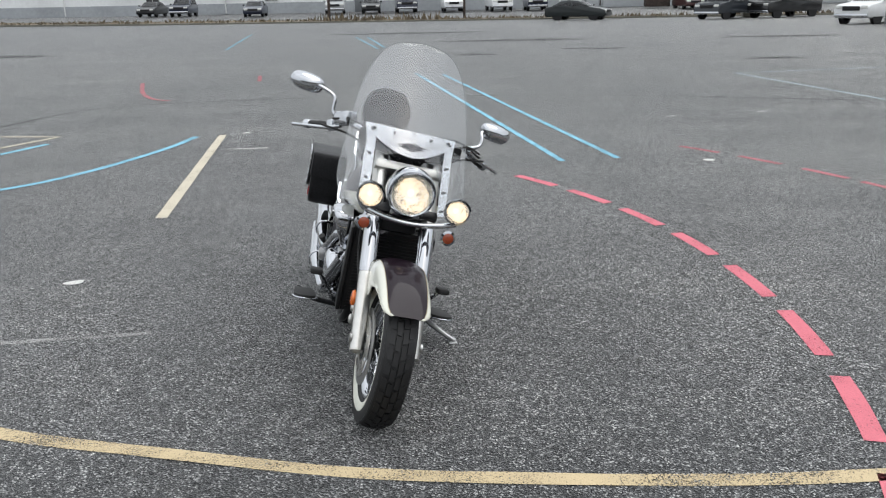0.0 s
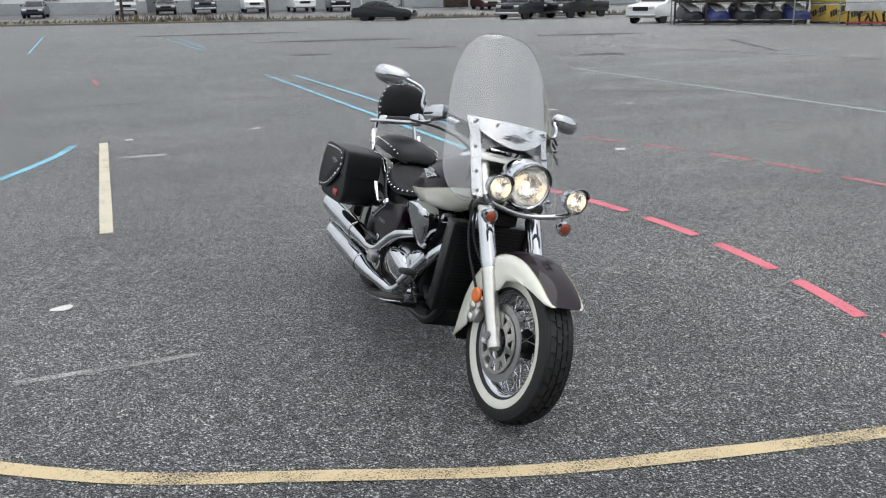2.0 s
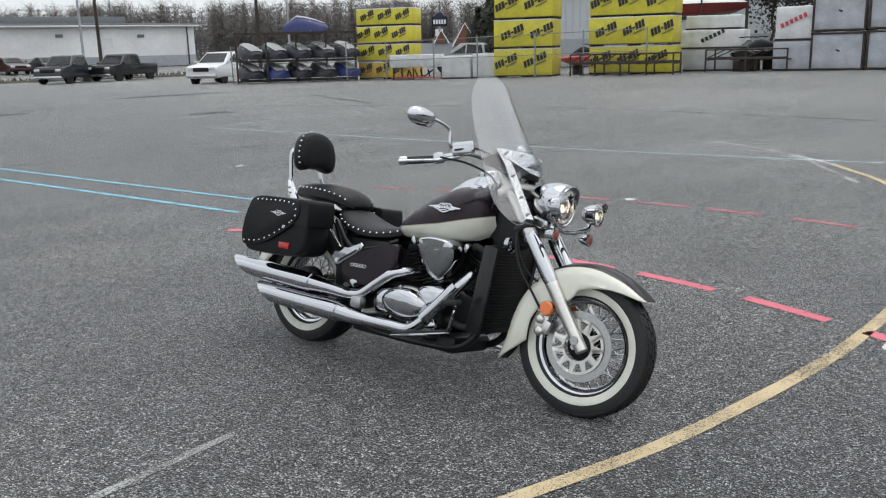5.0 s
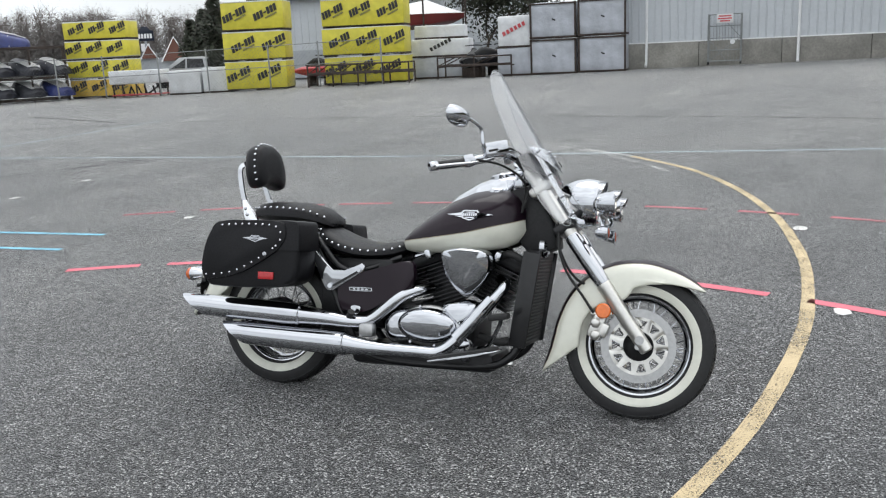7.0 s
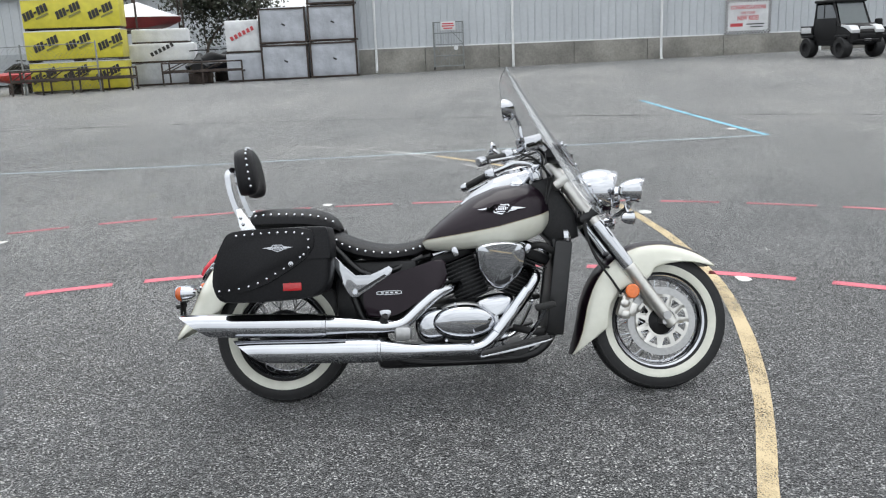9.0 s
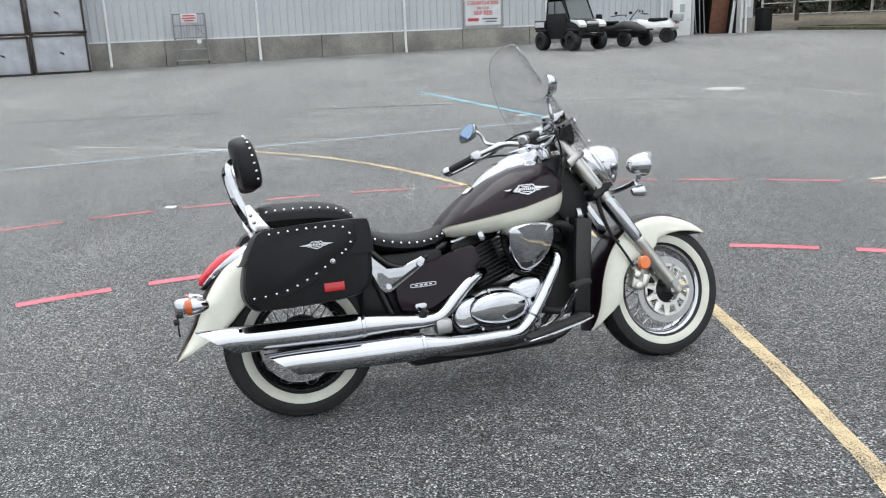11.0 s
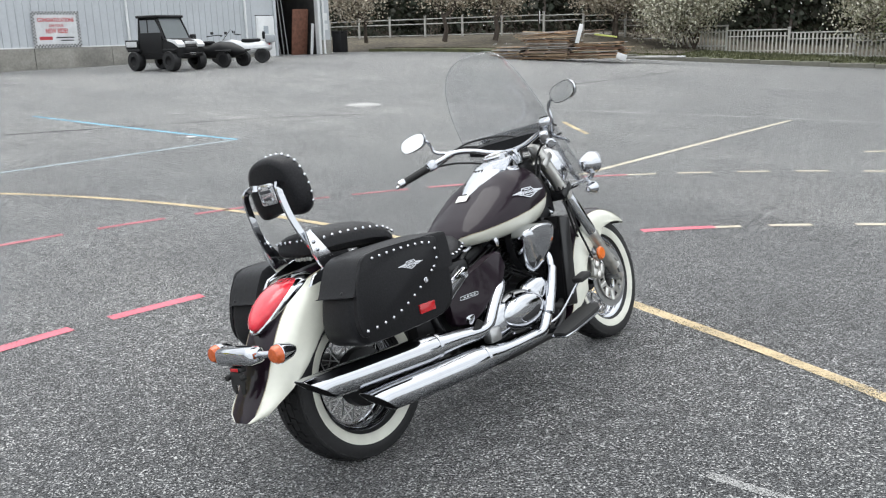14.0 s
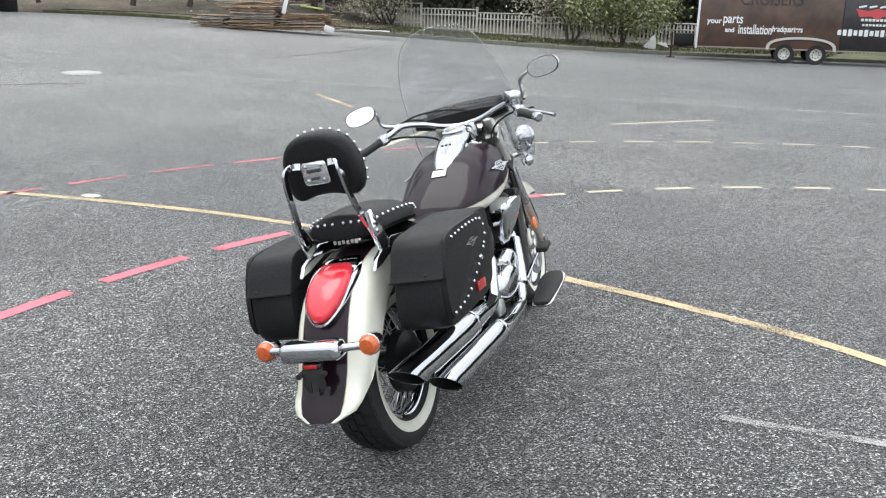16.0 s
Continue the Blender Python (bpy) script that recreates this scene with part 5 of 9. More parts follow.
pole(0.1, 73.9, 11.0, 0.11, False, "thin dark pole at the street edge")
pole(20.7, 64.8, 9.2, 0.10, True, "grey lamp post at the edge of the lot")
pole(25.9, 75.0, 13.0, 0.15, False, "tall pale utility pole across the street")
pole(33.7, 62.2, 8.2, 0.16, False, "short thick wooden pole")
pole(38.6, 65.4, 10.0, 0.10, True, "grey lamp post at the edge of the lot")
pole(52.0, 53.0, 9.5, 0.12, False, "thin dark pole behind the stacks")
pole(-11.0, 72.0, 11.0, 0.12, False, "thin dark pole at the street edge")
pole(2.2, 125.0, 13.0, 0.14, False, "far utility pole behind the white building")
for k, (z0, z1) in enumerate(((12.2, 12.4), (11.8, 11.9), (10.0, 10.4))):
    a, c = V((-60, 80.0, z0 - 3)), V((25.9, 75.0, z1))
    e = V((70.0, 71.0, z1 - 2))
    pts = [a.lerp(c, f / 10) - V((0, 0, 1.2 * (1 - (2 * f / 10 - 1) ** 2))) for f in range(11)] + [c.lerp(e, f / 8) - V((0, 0, 0.8 * (1 - (2 * f / 8 - 1) ** 2))) for f in range(1, 9)]
    solo("overhead_wire", tube(bmesh.new(), pts, 0.018, 4), RUSTSTEEL, "thin overhead wire across the street", "wire", "", "overhead wires")

# ---- the fence side: kerb, verge, picket fence ----
KE = [(36.0, -20.2), (30.0, -21.2), (25.0, -22.4), (20.0, -24.4), (15.2, -26.3), (7.4, -28.2), (0.0, -29.9), (-12.0, -32.6), (-40.0, -39.0)]
KE = [(p.x, p.y) for p in smooth_path([(*q, 0) for q in KE], 5)]
band("verge", KE[::-1], -6.5, GRASS, "strip of dull green grass along the picket fence", 0.14)
band("leaf_ground", [(x + 0.2, y - 1.2) for x, y in KE[:16]][::-1], -24.0, LITTER, "brown leaf litter under the trees", 0.20)
band("wood_floor", [(x, y - 7.0) for x, y in KE[14:]][::-1], -40.0, LITTER, "brown leaf litter of the wood behind the fence", 0.16)
kerb = bmesh.new()
for (xa, ya), (xb, yb) in zip(KE[12:], KE[13:]):
    d = V((xb - xa, yb - ya, 0))
    box(kerb, ((xa + xb) / 2, (ya + yb) / 2 + 0.08, gz(xa, ya) + 0.03), (d.length - 0.012, 0.18, 0.24), 0.025, Matrix.Rotation(math.atan2(d.y, d.x), 3, "Z"), 1)
solo("kerb", kerb, KERBM, "pale grey concrete kerb along the grass verge", "kerb", "structure")
# grass blades along the verge
bm = bmesh.new()
for k in range(5200):
    i = random.randrange(12, len(KE) - 12)
    x = KE[i][0] + random.uniform(-1.3, 1.3)
    y = KE[i][1] - random.uniform(0.2, 5.6)
    z = gz(x, y) + 0.13
    a = random.uniform(0, 6.28)
    h_ = random.uniform(0.05, 0.16)
    d = V((math.cos(a), math.sin(a), 0)) * 0.035
    bm.faces.new([bm.verts.new((x - d.x, y - d.y, z)), bm.verts.new((x + d.x, y + d.y, z)), bm.verts.new((x + random.uniform(-0.05, 0.05), y + random.uniform(-0.05, 0.05), z + h_))])
solo("grass", bm, GRASS, "short uneven grass blades on the verge", "grass", "stuff")

def bank(x, y):
    """Height of the earth bank under the far part of the fence."""
    return 0.55 * sm((x - 21) / 7)


FENCEPAINT = simple("weathered_white_paint", (0.50, 0.49, 0.46), 0.7, 0.0, 0.12, 9, big=0.35, bigscale=0.9)
FL = [(46.0, -24.0), (41.0, -25.2), (31.0, -28.4), (24.0, -30.2), (18.2, -31.2), (10.0, -33.0), (0.0, -35.2), (-14.0, -38.4), (-30.0, -42.0)]
fe = thing("picket_fence", pose(0, 0, 0), "white picket fence with taller posts and top rails", "fence", "", "structure")
PICK = finish(box(bmesh.new(), (0, 0, 0.60), (0.075, 0.022, 1.0), 0.006, None, 1), "picket", FENCEPAINT)
bm = box(bmesh.new(), (0, 0, 0.75), (0.10, 0.10, 1.5), 0.008, None, 1)
box(bm, (0, 0, 1.52), (0.14, 0.14, 0.05), 0.015, None, 1)
POST = finish(bm, "post", FENCEPAINT)
count = 0
rest = bmesh.new()
for (xa, ya), (xb, yb) in zip(FL, FL[1:]):
    L = math.hypot(xb - xa, yb - ya)
    ang = math.atan2(yb - ya, xb - xa)
    nb = max(1, round(L / 2.4))
    for j in range(nb):
        f0, f1 = j / nb, (j + 1) / nb
        px, py = xa + (xb - xa) * f0, ya + (yb - ya) * f0
        o = new("post", POST)
        o.parent, o.matrix_basis = fe, pose(px, py, gz(px, py) + bank(px, py) + 0.02, 0, 0, math.degrees(ang)) @ Matrix.Diagonal((1, 1, 0.86, 1))
        mx, my = xa + (xb - xa) * (f0 + f1) / 2, ya + (yb - ya) * (f0 + f1) / 2
        for zz in (0.20, 0.86, 1.14):
            part("rail", box(bmesh.new(), (mx, my, gz(mx, my) + bank(mx, my) + 0.02 + zz), (L / nb, 0.04, 0.055), 0.008, Matrix.Rotation(ang, 3, "Z"), 1), FENCEPAINT, fe)
        open_part = xa > 30.5
        for k in range(1, 16):
            f = f0 + (f1 - f0) * k / 16
            x, y = xa + (xb - xa) * f, ya + (yb - ya) * f
            if open_part:
                continue
            if -2 < x < 25 and count < 260:
                o = new("picket", PICK)
                o.parent, o.matrix_basis = fe, pose(x, y, gz(x, y) + bank(x, y), 0, 0, math.degrees(ang))
                count += 1
            else:
                box(rest, (x, y, gz(x, y) + bank(x, y) + 0.60), (0.075, 0.022, 1.0), 0, Matrix.Rotation(ang, 3, "Z"))
part("far_pickets", rest, FENCEPAINT, fe, "", "stuff")
# the bank itself: leaf litter sloping up to the fence and running back under the trees
bm = bmesh.new()
rows = []
for i in range(33):
    x = 20 + 50 * i / 32
    y = float(np.interp(-x, [-q[0] for q in FL], [q[1] for q in FL]))
    row = []
    for dy, f in ((6.6, 0.0), (5.0, 0.25), (3.2, 0.62), (1.6, 0.9), (0.0, 1.0), (-6.0, 1.05), (-20.0, 1.3), (-45.0, 2.0)):
        row.append((x, y + dy, gz(x, y + dy) - 0.03 + (bank(x, y) + 0.14) * f + 0.05 * noise.noise(V((x * 0.7, dy * 0.9, 3)))))
    rows.append(row)
ring_faces(bm, rows, False)
solo("verge", bm, LITTER, "brown leaf-littered earth bank below the fence", "verge", "structure")


# ---- trees ----
def grow(bm, p, d, length, r, depth, tips, rng, spread=0.62, seg=6):
    """A tapered limb that forks; its ends are gathered in tips."""
    q = p + d * length
    bend = V((rng.uniform(-1, 1), rng.uniform(-1, 1), rng.uniform(-0.2, 0.6))) * length * 0.14
    tube(bm, [p, (p + q) / 2 + bend, q], [r, r * 0.82, r * 0.62], seg if depth > 1 else 4)
    tips.append((q, d, depth))
    if depth > 2:
        tips.append(((p + q) / 2 + bend, d, depth))
    if depth <= 0:
        return
    for k in range(rng.choice((2, 3, 3))):
        v = V((rng.uniform(-1, 1), rng.uniform(-1, 1), rng.uniform(-0.25, 0.9)))
        nd = (d * (1 - spread) + v.normalized() * spread + V((0, 0, 0.12))).normalized()
        grow(bm, q, nd, length * rng.uniform(0.62, 0.86), r * 0.58, depth - 1, tips, rng, spread, seg)


def leafy(bm, tips, n, size, rng, reach):
    """Small crooked leaf faces scattered round the limb ends."""
    for q, d, dep in tips:
        if dep > 3:
            continue
        for k in range(n):
            o = V((rng.gauss(0, 1), rng.gauss(0, 1), rng.gauss(0, 0.8))) * reach
            c = q + o
            a = V((rng.uniform(-1, 1), rng.uniform(-1, 1), rng.uniform(-1, 1))).normalized()
            b_ = a.orthogonal().normalized()
            s_ = size * rng.uniform(0.6, 1.5)
            bm.faces.new([bm.verts.new(c + a * s_), bm.verts.new(c + b_ * s_ * 0.7), bm.verts.new(c - a * s_), bm.verts.new(c - b_ * s_ * 0.7)])


def leaf_mat(name, cols):
    m, nt, b = mat_new(name)
    gi = nt.nodes.new("ShaderNodeNewGeometry")
    nt.links.new(ramp(nt, gi.outputs["Random Per Island"], [(i / max(1, len(cols) - 1), c) for i, c in enumerate(cols)]), b.inputs["Base Color"])
    b.inputs["Roughness"].default_value = 0.75
    return m


BLOSSOM = leaf_mat("pale_blossom", [(0.10, 0.105, 0.05), (0.32, 0.31, 0.22), (0.52, 0.51, 0.42), (0.17, 0.14, 0.095), (0.58, 0.57, 0.48)])
RUSSET = leaf_mat("buds_and_blossom", [(0.16, 0.125, 0.085), (0.38, 0.34, 0.27), (0.22, 0.17, 0.115), (0.52, 0.49, 0.41)])
FRESH = leaf_mat("fresh_leaves", [(0.08, 0.10, 0.03), (0.16, 0.19, 0.06), (0.36, 0.36, 0.23), (0.11, 0.13, 0.045)])
DARKLEAF = leaf_mat("dark_evergreen", [(0.012, 0.018, 0.010), (0.025, 0.034, 0.016), (0.035, 0.032, 0.022), (0.018, 0.024, 0.013)])


def tree(x, y, h, depth, leaf, n, size, reach, seed, label, spread=0.62, stems=1, r0=0.13):
    rng = random.Random(seed)
    t = thing("tree" if stems == 1 else "bush", rz(x, y, 0, bank(x, y) if y < 0 else 0.0), label, "tree" if stems == 1 else "bush")
    bm, tips = bmesh.new(), []
    for s in range(stems):
        d = V((rng.uniform(-0.1, 0.1), rng.uniform(-0.1, 0.1), 1)).normalized() if stems == 1 else V((rng.uniform(-0.7, 0.7), rng.uniform(-0.7, 0.7), 1)).normalized()
        grow(bm, V((rng.uniform(-0.15, 0.15) * (stems > 1), rng.uniform(-0.15, 0.15) * (stems > 1), -0.1)), d, h * ((0.27 if y > 0 else 0.19) if stems == 1 else 0.24), r0, depth, tips, rng, spread)
    part("trunk", bm, BARKM, t, "dark rough trunk and limbs")
    bm = bmesh.new()
    leafy(bm, tips, n, size, rng, reach)
    part("crown", bm, leaf, t, "", "stuff", 180)
    return t


tree(37.4, -21.0, 6.0, 4, RUSSET, 44, 0.055, 0.5, 11, "small budding tree with pale blossom near the building corner", 0.74)
tree(32.5, -22.6, 6.4, 5, RUSSET, 26, 0.055, 0.5, 12, "spreading budding tree on the earth bank", 0.74, 1, 0.15)
tree(31.0, -24.8, 6.2, 5, RUSSET, 26, 0.055, 0.5, 13, "spreading budding tree behind the lumber pile", 0.74, 1, 0.16)
tree(26.2, -28.7, 6.6, 5, RUSSET, 24, 0.055, 0.52, 18, "spreading budding tree by the fence", 0.74, 1, 0.13)
tree(27.0, -29.5, 6.2, 5, RUSSET, 24, 0.055, 0.52, 21, "spreading budding tree by the fence", 0.74, 1, 0.13)
tree(22.4, -30.0, 5.2, 4, BLOSSOM, 40, 0.05, 0.42, 14, "white-blossomed bushy tree by the fence", 0.72, 6, 0.06)
tree(12.8, -30.2, 5.2, 4, BLOSSOM, 30, 0.05, 0.45, 15, "pale blossoming bushy tree by the fence", 0.72, 5, 0.06)
tree(10.4, -29.9, 4.9, 4, FRESH, 38, 0.055, 0.45, 16, "bushy tree in fresh leaf by the fence", 0.72, 6, 0.06)
tree(40.5, 22.5, 6.5, 4, DARKLEAF, 110, 0.10, 0.6, 19, "dark green tree behind the crates", 0.6)
tree(46.5, 33.0, 9.0, 4, DARKLEAF, 110, 0.11, 0.65, 20, "dark evergreen tree behind the stacks", 0.5)



def pine(x, y, h, seed, label):
    """An evergreen: a straight trunk in whorls of drooping needle clumps."""
    rng = random.Random(seed)
    t = thing("pine_tree", rz(x, y, 0), label, "tree", "far pines")
    part("trunk", tube(bmesh.new(), [(0, 0, 0), (0.1, 0, h * 0.6), (0.05, 0, h)], [h * 0.022, h * 0.014, 0.03], 6), BARKM, t)
    bm = bmesh.new()
    for k in range(2600):
        f = rng.uniform(0.16, 1.0)
        a = rng.uniform(0, 6.28)
        rad_ = h * 0.34 * (1.06 - f) ** 0.6 * (0.75 + 0.9 * noise.noise(V((f * 5.0, seed * 1.7, 1.3 * math.cos(a))))) + 0.1
        q = rad_ * rng.random() ** 0.45
        c_ = V((q * math.cos(a), q * math.sin(a), h * f - 0.12 * q))
        u = V((rng.uniform(-1, 1), rng.uniform(-1, 1), rng.uniform(-0.6, 0.6))).normalized() * rng.uniform(0.12, 0.32)
        w_ = u.orthogonal().normalized() * rng.uniform(0.06, 0.14)
        bm.faces.new([bm.verts.new(c_ + u), bm.verts.new(c_ + w_), bm.verts.new(c_ - u), bm.verts.new(c_ - w_)])
    part("crown", bm, DARKLEAF, t, "", "stuff", 180)


for k, (x, y, h) in enumerate(((52.0, 53.0, 6.6), (54.5, 56.5, 6.0), (57.6, 61.2, 5.4), (60.5, 63.5, 4.8), (56.0, 52.0, 6.9))):
    pine(x, y, h, 50 + k, "dark green pine standing behind the crates")


def far_wood(name, spots, hmin, hmax, mat, mat2, leaves, label, seed, twigs=70, leafsize=1.0):
    """Woods: thin trunks with many fine upright twigs, and dark masses between."""
    rng = random.Random(seed)
    bm = bmesh.new()
    lv = bmesh.new()
    for x, y in spots:
        h = rng.uniform(hmin, hmax)
        z0 = gz(x, y)
        tube(bm, [(x, y, z0), (x + rng.uniform(-0.5, 0.5), y, z0 + h * 0.6), (x + rng.uniform(-0.8, 0.8), y, z0 + h)], [h * 0.009, h * 0.007, h * 0.002], 4, 0, False)
        for k in range(twigs):
            zb = z0 + h * rng.uniform(0.30, 0.92)
            a = rng.uniform(0, 6.28)
            ln = h * rng.uniform(0.10, 0.32)
            d = V((math.cos(a), math.sin(a), rng.uniform(0.3, 1.3))).normalized() * ln
            p = V((x, y, zb))
            w_ = V((rng.uniform(-1, 1), rng.uniform(-1, 1), 0)).normalized() * h * 0.0022
            bm.faces.new([bm.verts.new(p - w_), bm.verts.new(p + w_), bm.verts.new(p + d)])
        for k in range(leaves):
            c = V((x + rng.gauss(0, h * 0.13), y + rng.gauss(0, h * 0.13), z0 + h * min(0.88, abs(rng.gauss(0.42, 0.25)))))
            s_ = h * rng.uniform(0.008, 0.020) * leafsize
            a = V((rng.uniform(-1, 1), rng.uniform(-1, 1), rng.uniform(-1, 1))).normalized()
            b_ = a.orthogonal().normalized()
            lv.faces.new([lv.verts.new(c + a * s_), lv.verts.new(c + b_ * s_), lv.verts.new(c - a * s_), lv.verts.new(c - b_ * s_)])
    solo(name, bm, mat, label, "woods", "stuff")
    if leaves:
        solo(name, lv, mat2, label + ", undergrowth", "woods", "stuff", "", 180)
    else:
        lv.free()


rngw = random.Random(5)
spots = []
for k in range(620):
    f = rngw.random()
    x, y = 38 + 105 * f, 138 - 75 * f + rngw.uniform(-9, 16)
    spots.append((x, y))
# brush colours raised and greyed to hold the haze of distance
far_wood("woods", spots, 6.2, 9.3, TWIG, leaf_mat("hazy_brush", [(0.10, 0.092, 0.087), (0.14, 0.129, 0.122), (0.085, 0.079, 0.075)]), 760, "bare grey-brown woods in the distance", 31, 200, 0.85)
spots = [(rngw.choice((28, 36, 50)) + rngw.uniform(-4, 4), 150 + rngw.uniform(-4, 6)) for k in range(22)]
far_wood("woods", spots, 6.8, 8.8, TWIG, DARKLEAF, 0, "bare trees behind the white building", 32, 70)
spots = []
for k in range(270):
    x = rngw.uniform(-35, 88)
    y = -40 - rngw.uniform(0, 26) + 0.20 * (x - 10)
    spots.append((x, y))
far_wood("woods", spots, 9, 15, TWIG, DARKLEAF, 1300, "dark woods behind the picket fence", 33, 40, 0.9)
BRUSH = leaf_mat("brown_brush", [(0.07, 0.052, 0.04), (0.11, 0.085, 0.062), (0.05, 0.042, 0.03)])
spots = [(rngw.uniform(24, 60), -27 - rngw.uniform(0, 12)) for k in range(60)]
far_wood("brush", spots, 1.0, 2.2, TWIG, BRUSH, 120, "low brown brush under the trees", 34, 30, 1.4)

# ---- lumber pile ----
PILE = rz(22.3, -19.9, 209) @ pose(0.4, 0, 0)


def lumber_stack(m_, label, layers, w_, d_, seed, group):
    """Thin pallet decks and planks in uneven layers, with gaps that show as dark lines."""
    rng = random.Random(seed)
    t = thing("lumber_stack", m_, label, "lumber", group)
    z = 0.04
    for i in range(layers):
        th = rng.uniform(0.020, 0.040)
        dx, dy = rng.uniform(-0.16, 0.16), rng.uniform(-0.07, 0.07)
        if i % 2 == 0:
            for k in range(3):
                part("bearer", box(bmesh.new(), (dx - w_ / 2 + 0.2 + (w_ - 0.4) * k / 2, dy, z + 0.014), (0.09, d_, 0.028), 0.003, None, 1), LUMBER[rng.randrange(5)], t)
            z += 0.028
        for k in range(4):
            y = -d_ / 2 + d_ * (k + 0.5) / 4 + dy
            l_ = w_ * rng.uniform(0.72, 1.14)
            part("plank", box(bmesh.new(), (dx + rng.uniform(-0.15, 0.15), y, z + th / 2), (l_, d_ / 4 * 0.88, th), 0.003, Matrix.Rotation(rng.uniform(-0.06, 0.06), 3, "Z") @ Matrix.Rotation(rng.uniform(-0.02, 0.02), 3, "Y"), 1), LUMBER[rng.choice((0, 1, 1, 2, 3, 3, 4))], t)
        z += th + rng.uniform(0.006, 0.022)
    return z


lumber_stack(PILE @ pose(-2.1, 0.2, 0), "dark brown stacked pallets on the asphalt", 9, 1.3, 1.1, 3, "lumber stacks")
z = lumber_stack(PILE @ pose(-0.4, 0, 0), "tall stack of weathered planks and pallets", 16, 2.2, 1.3, 4, "lumber stacks")
lumber_stack(PILE @ pose(1.7, -0.1, 0), "stack of weathered planks and pallets", 11, 1.9, 1.2, 5, "lumber stacks")
rngp = random.Random(9)
for k in range(14):
    ob = solo("loose_plank", box(bmesh.new(), (0, 0, 0), (rngp.uniform(1.2, 2.6), 0.12, 0.026), 0.004, None, 1), LUMBER[k % 5], "loose weathered plank on the lumber stacks", "plank", "", "loose planks")
    ob.matrix_basis = PILE @ pose(rngp.uniform(-0.8, 0.9), rngp.uniform(-0.5, 0.4), z + 0.02 + 0.012 * k, rngp.uniform(-4, 4), rngp.uniform(-3, 3), rngp.uniform(-18, 18))
ob = solo("white_board", box(bmesh.new(), (0, 0, 0.32), (0.16, 0.04, 0.75), 0.01, Matrix.Rotation(radians(14), 3, "Y")), WHITEMETAL, "white board leaning on the lumber stacks", "board")
ob.matrix_basis = PILE @ pose(1.0, -0.75, 0.72)
ob = solo("green_tarpaulin", box(bmesh.new(), (0, 0, 0), (0.9, 0.6, 0.06), 0.02), simple("yellow_green_vinyl", (0.42, 0.46, 0.12), 0.5), "yellow-green tarpaulin scrap on the lumber", "tarpaulin")
ob.matrix_basis = PILE @ pose(1.9, 0.0, 0.93, 0, 8, 10)
for p, l_, a in (((3.6, -0.1), 2.2, 4), ((4.2, 0.3), 1.6, -6), ((3.2, 0.5), 2.0, 10)):
    ob = solo("loose_plank", box(bmesh.new(), (0, 0, 0.04), (l_, 0.16, 0.05), 0.005, None, 1), WHITEMETAL if l_ < 2 else LUMBER[3], "pale plank lying beside the lumber stacks", "plank", "", "loose planks")
    ob.matrix_basis = PILE @ pose(p[0], p[1], 0.03, 0, 0, a)
ob = solo("paper_scrap", box(bmesh.new(), (0, 0, 0.12), (0.4, 0.05, 0.24), 0.02, Matrix.Rotation(radians(20), 3, "Y")), WHITECOVER, "crumpled pale scrap before the lumber", "scrap")
ob.matrix_basis = PILE @ pose(2.7, -0.8, 0.0)
for k in range(9):
    x, y = rngp.uniform(29, 35), rngp.uniform(-27, -24)
    ob = solo("fallen_branch", tube(bmesh.new(), [(0, 0, 0), (0.5, 0.1, 0.06), (1.0, -0.05, 0.02)], [0.04, 0.03, 0.015], 6), LUMBER[3], "pale fallen branch on leaf litter", "branch", "", "fallen branches")
    ob.matrix_basis = rz(x, y, rngp.uniform(0, 360), 0.24)
sp_ = thing("small_sign", rz(27.3, -24.3, -40), "small white sign on a thin post", "sign")
part("post", tube(bmesh.new(), [(0, 0, 0), (0, 0, 1.9)], 0.03, 8), RUSTSTEEL, sp_)
part("board", box(bmesh.new(), (0, -0.03, 1.62), (0.34, 0.02, 0.6), 0.01), WHITEMETAL, sp_)
part("board_mark", box(bmesh.new(), (0, -0.045, 1.55), (0.2, 0.01, 0.2)), INKBLACK, sp_)

# torn white sheet on the verge
tr_ = thing("torn_sheet", rz(8.6, -28.7, 10, 0.14), "torn white plastic sheet lying on the verge", "litter")
bm = bmesh.new()
plate(bm, [(-0.1, 0.02), (0.25, 0.05), (0.42, 0.12), (0.15, 0.45), (-0.02, 0.62), (-0.1, 0.4)], -0.02, 0.03, "xz", 0.01)
part("sheet", bm, WHITECOVER, tr_)
bm = bmesh.new()
plate(bm, [(-0.6, 0.12), (-0.15, 0.25), (-0.2, 0.32), (-0.5, 0.3)], -0.03, 0.02, "xz", 0.008)
part("sheet_flap", bm, WHITECOVER, tr_)

# ---- enclosed trailer ----
TRL = rz(2.6, -27.3, 12.5)
tl_ = thing("enclosed_trailer", TRL, "brown and black enclosed cargo trailer with white lettering and tandem wheels", "trailer")
TX0, TX1 = -3.9, 3.8            # the nose points to -x
BROWNV = simple("brown_vinyl_wrap", (0.085, 0.045, 0.03), 0.4, 0.0, 0.35, 2.2, coat=0.3, big=0.4, bigscale=0.8)
TRIMT = simple("dull_trim", (0.26, 0.23, 0.20), 0.5, 0.3)
BLACKV = simple("black_vinyl_wrap", (0.018, 0.016, 0.017), 0.35, 0.0, 0.3, 3, coat=0.3)
bm = bmesh.new()
box(bm, (TX1 - 2.42, 0, 1.55), (4.84, 2.1, 2.15), 0.03)
part("body", bm, BROWNV, tl_, "brown printed side")
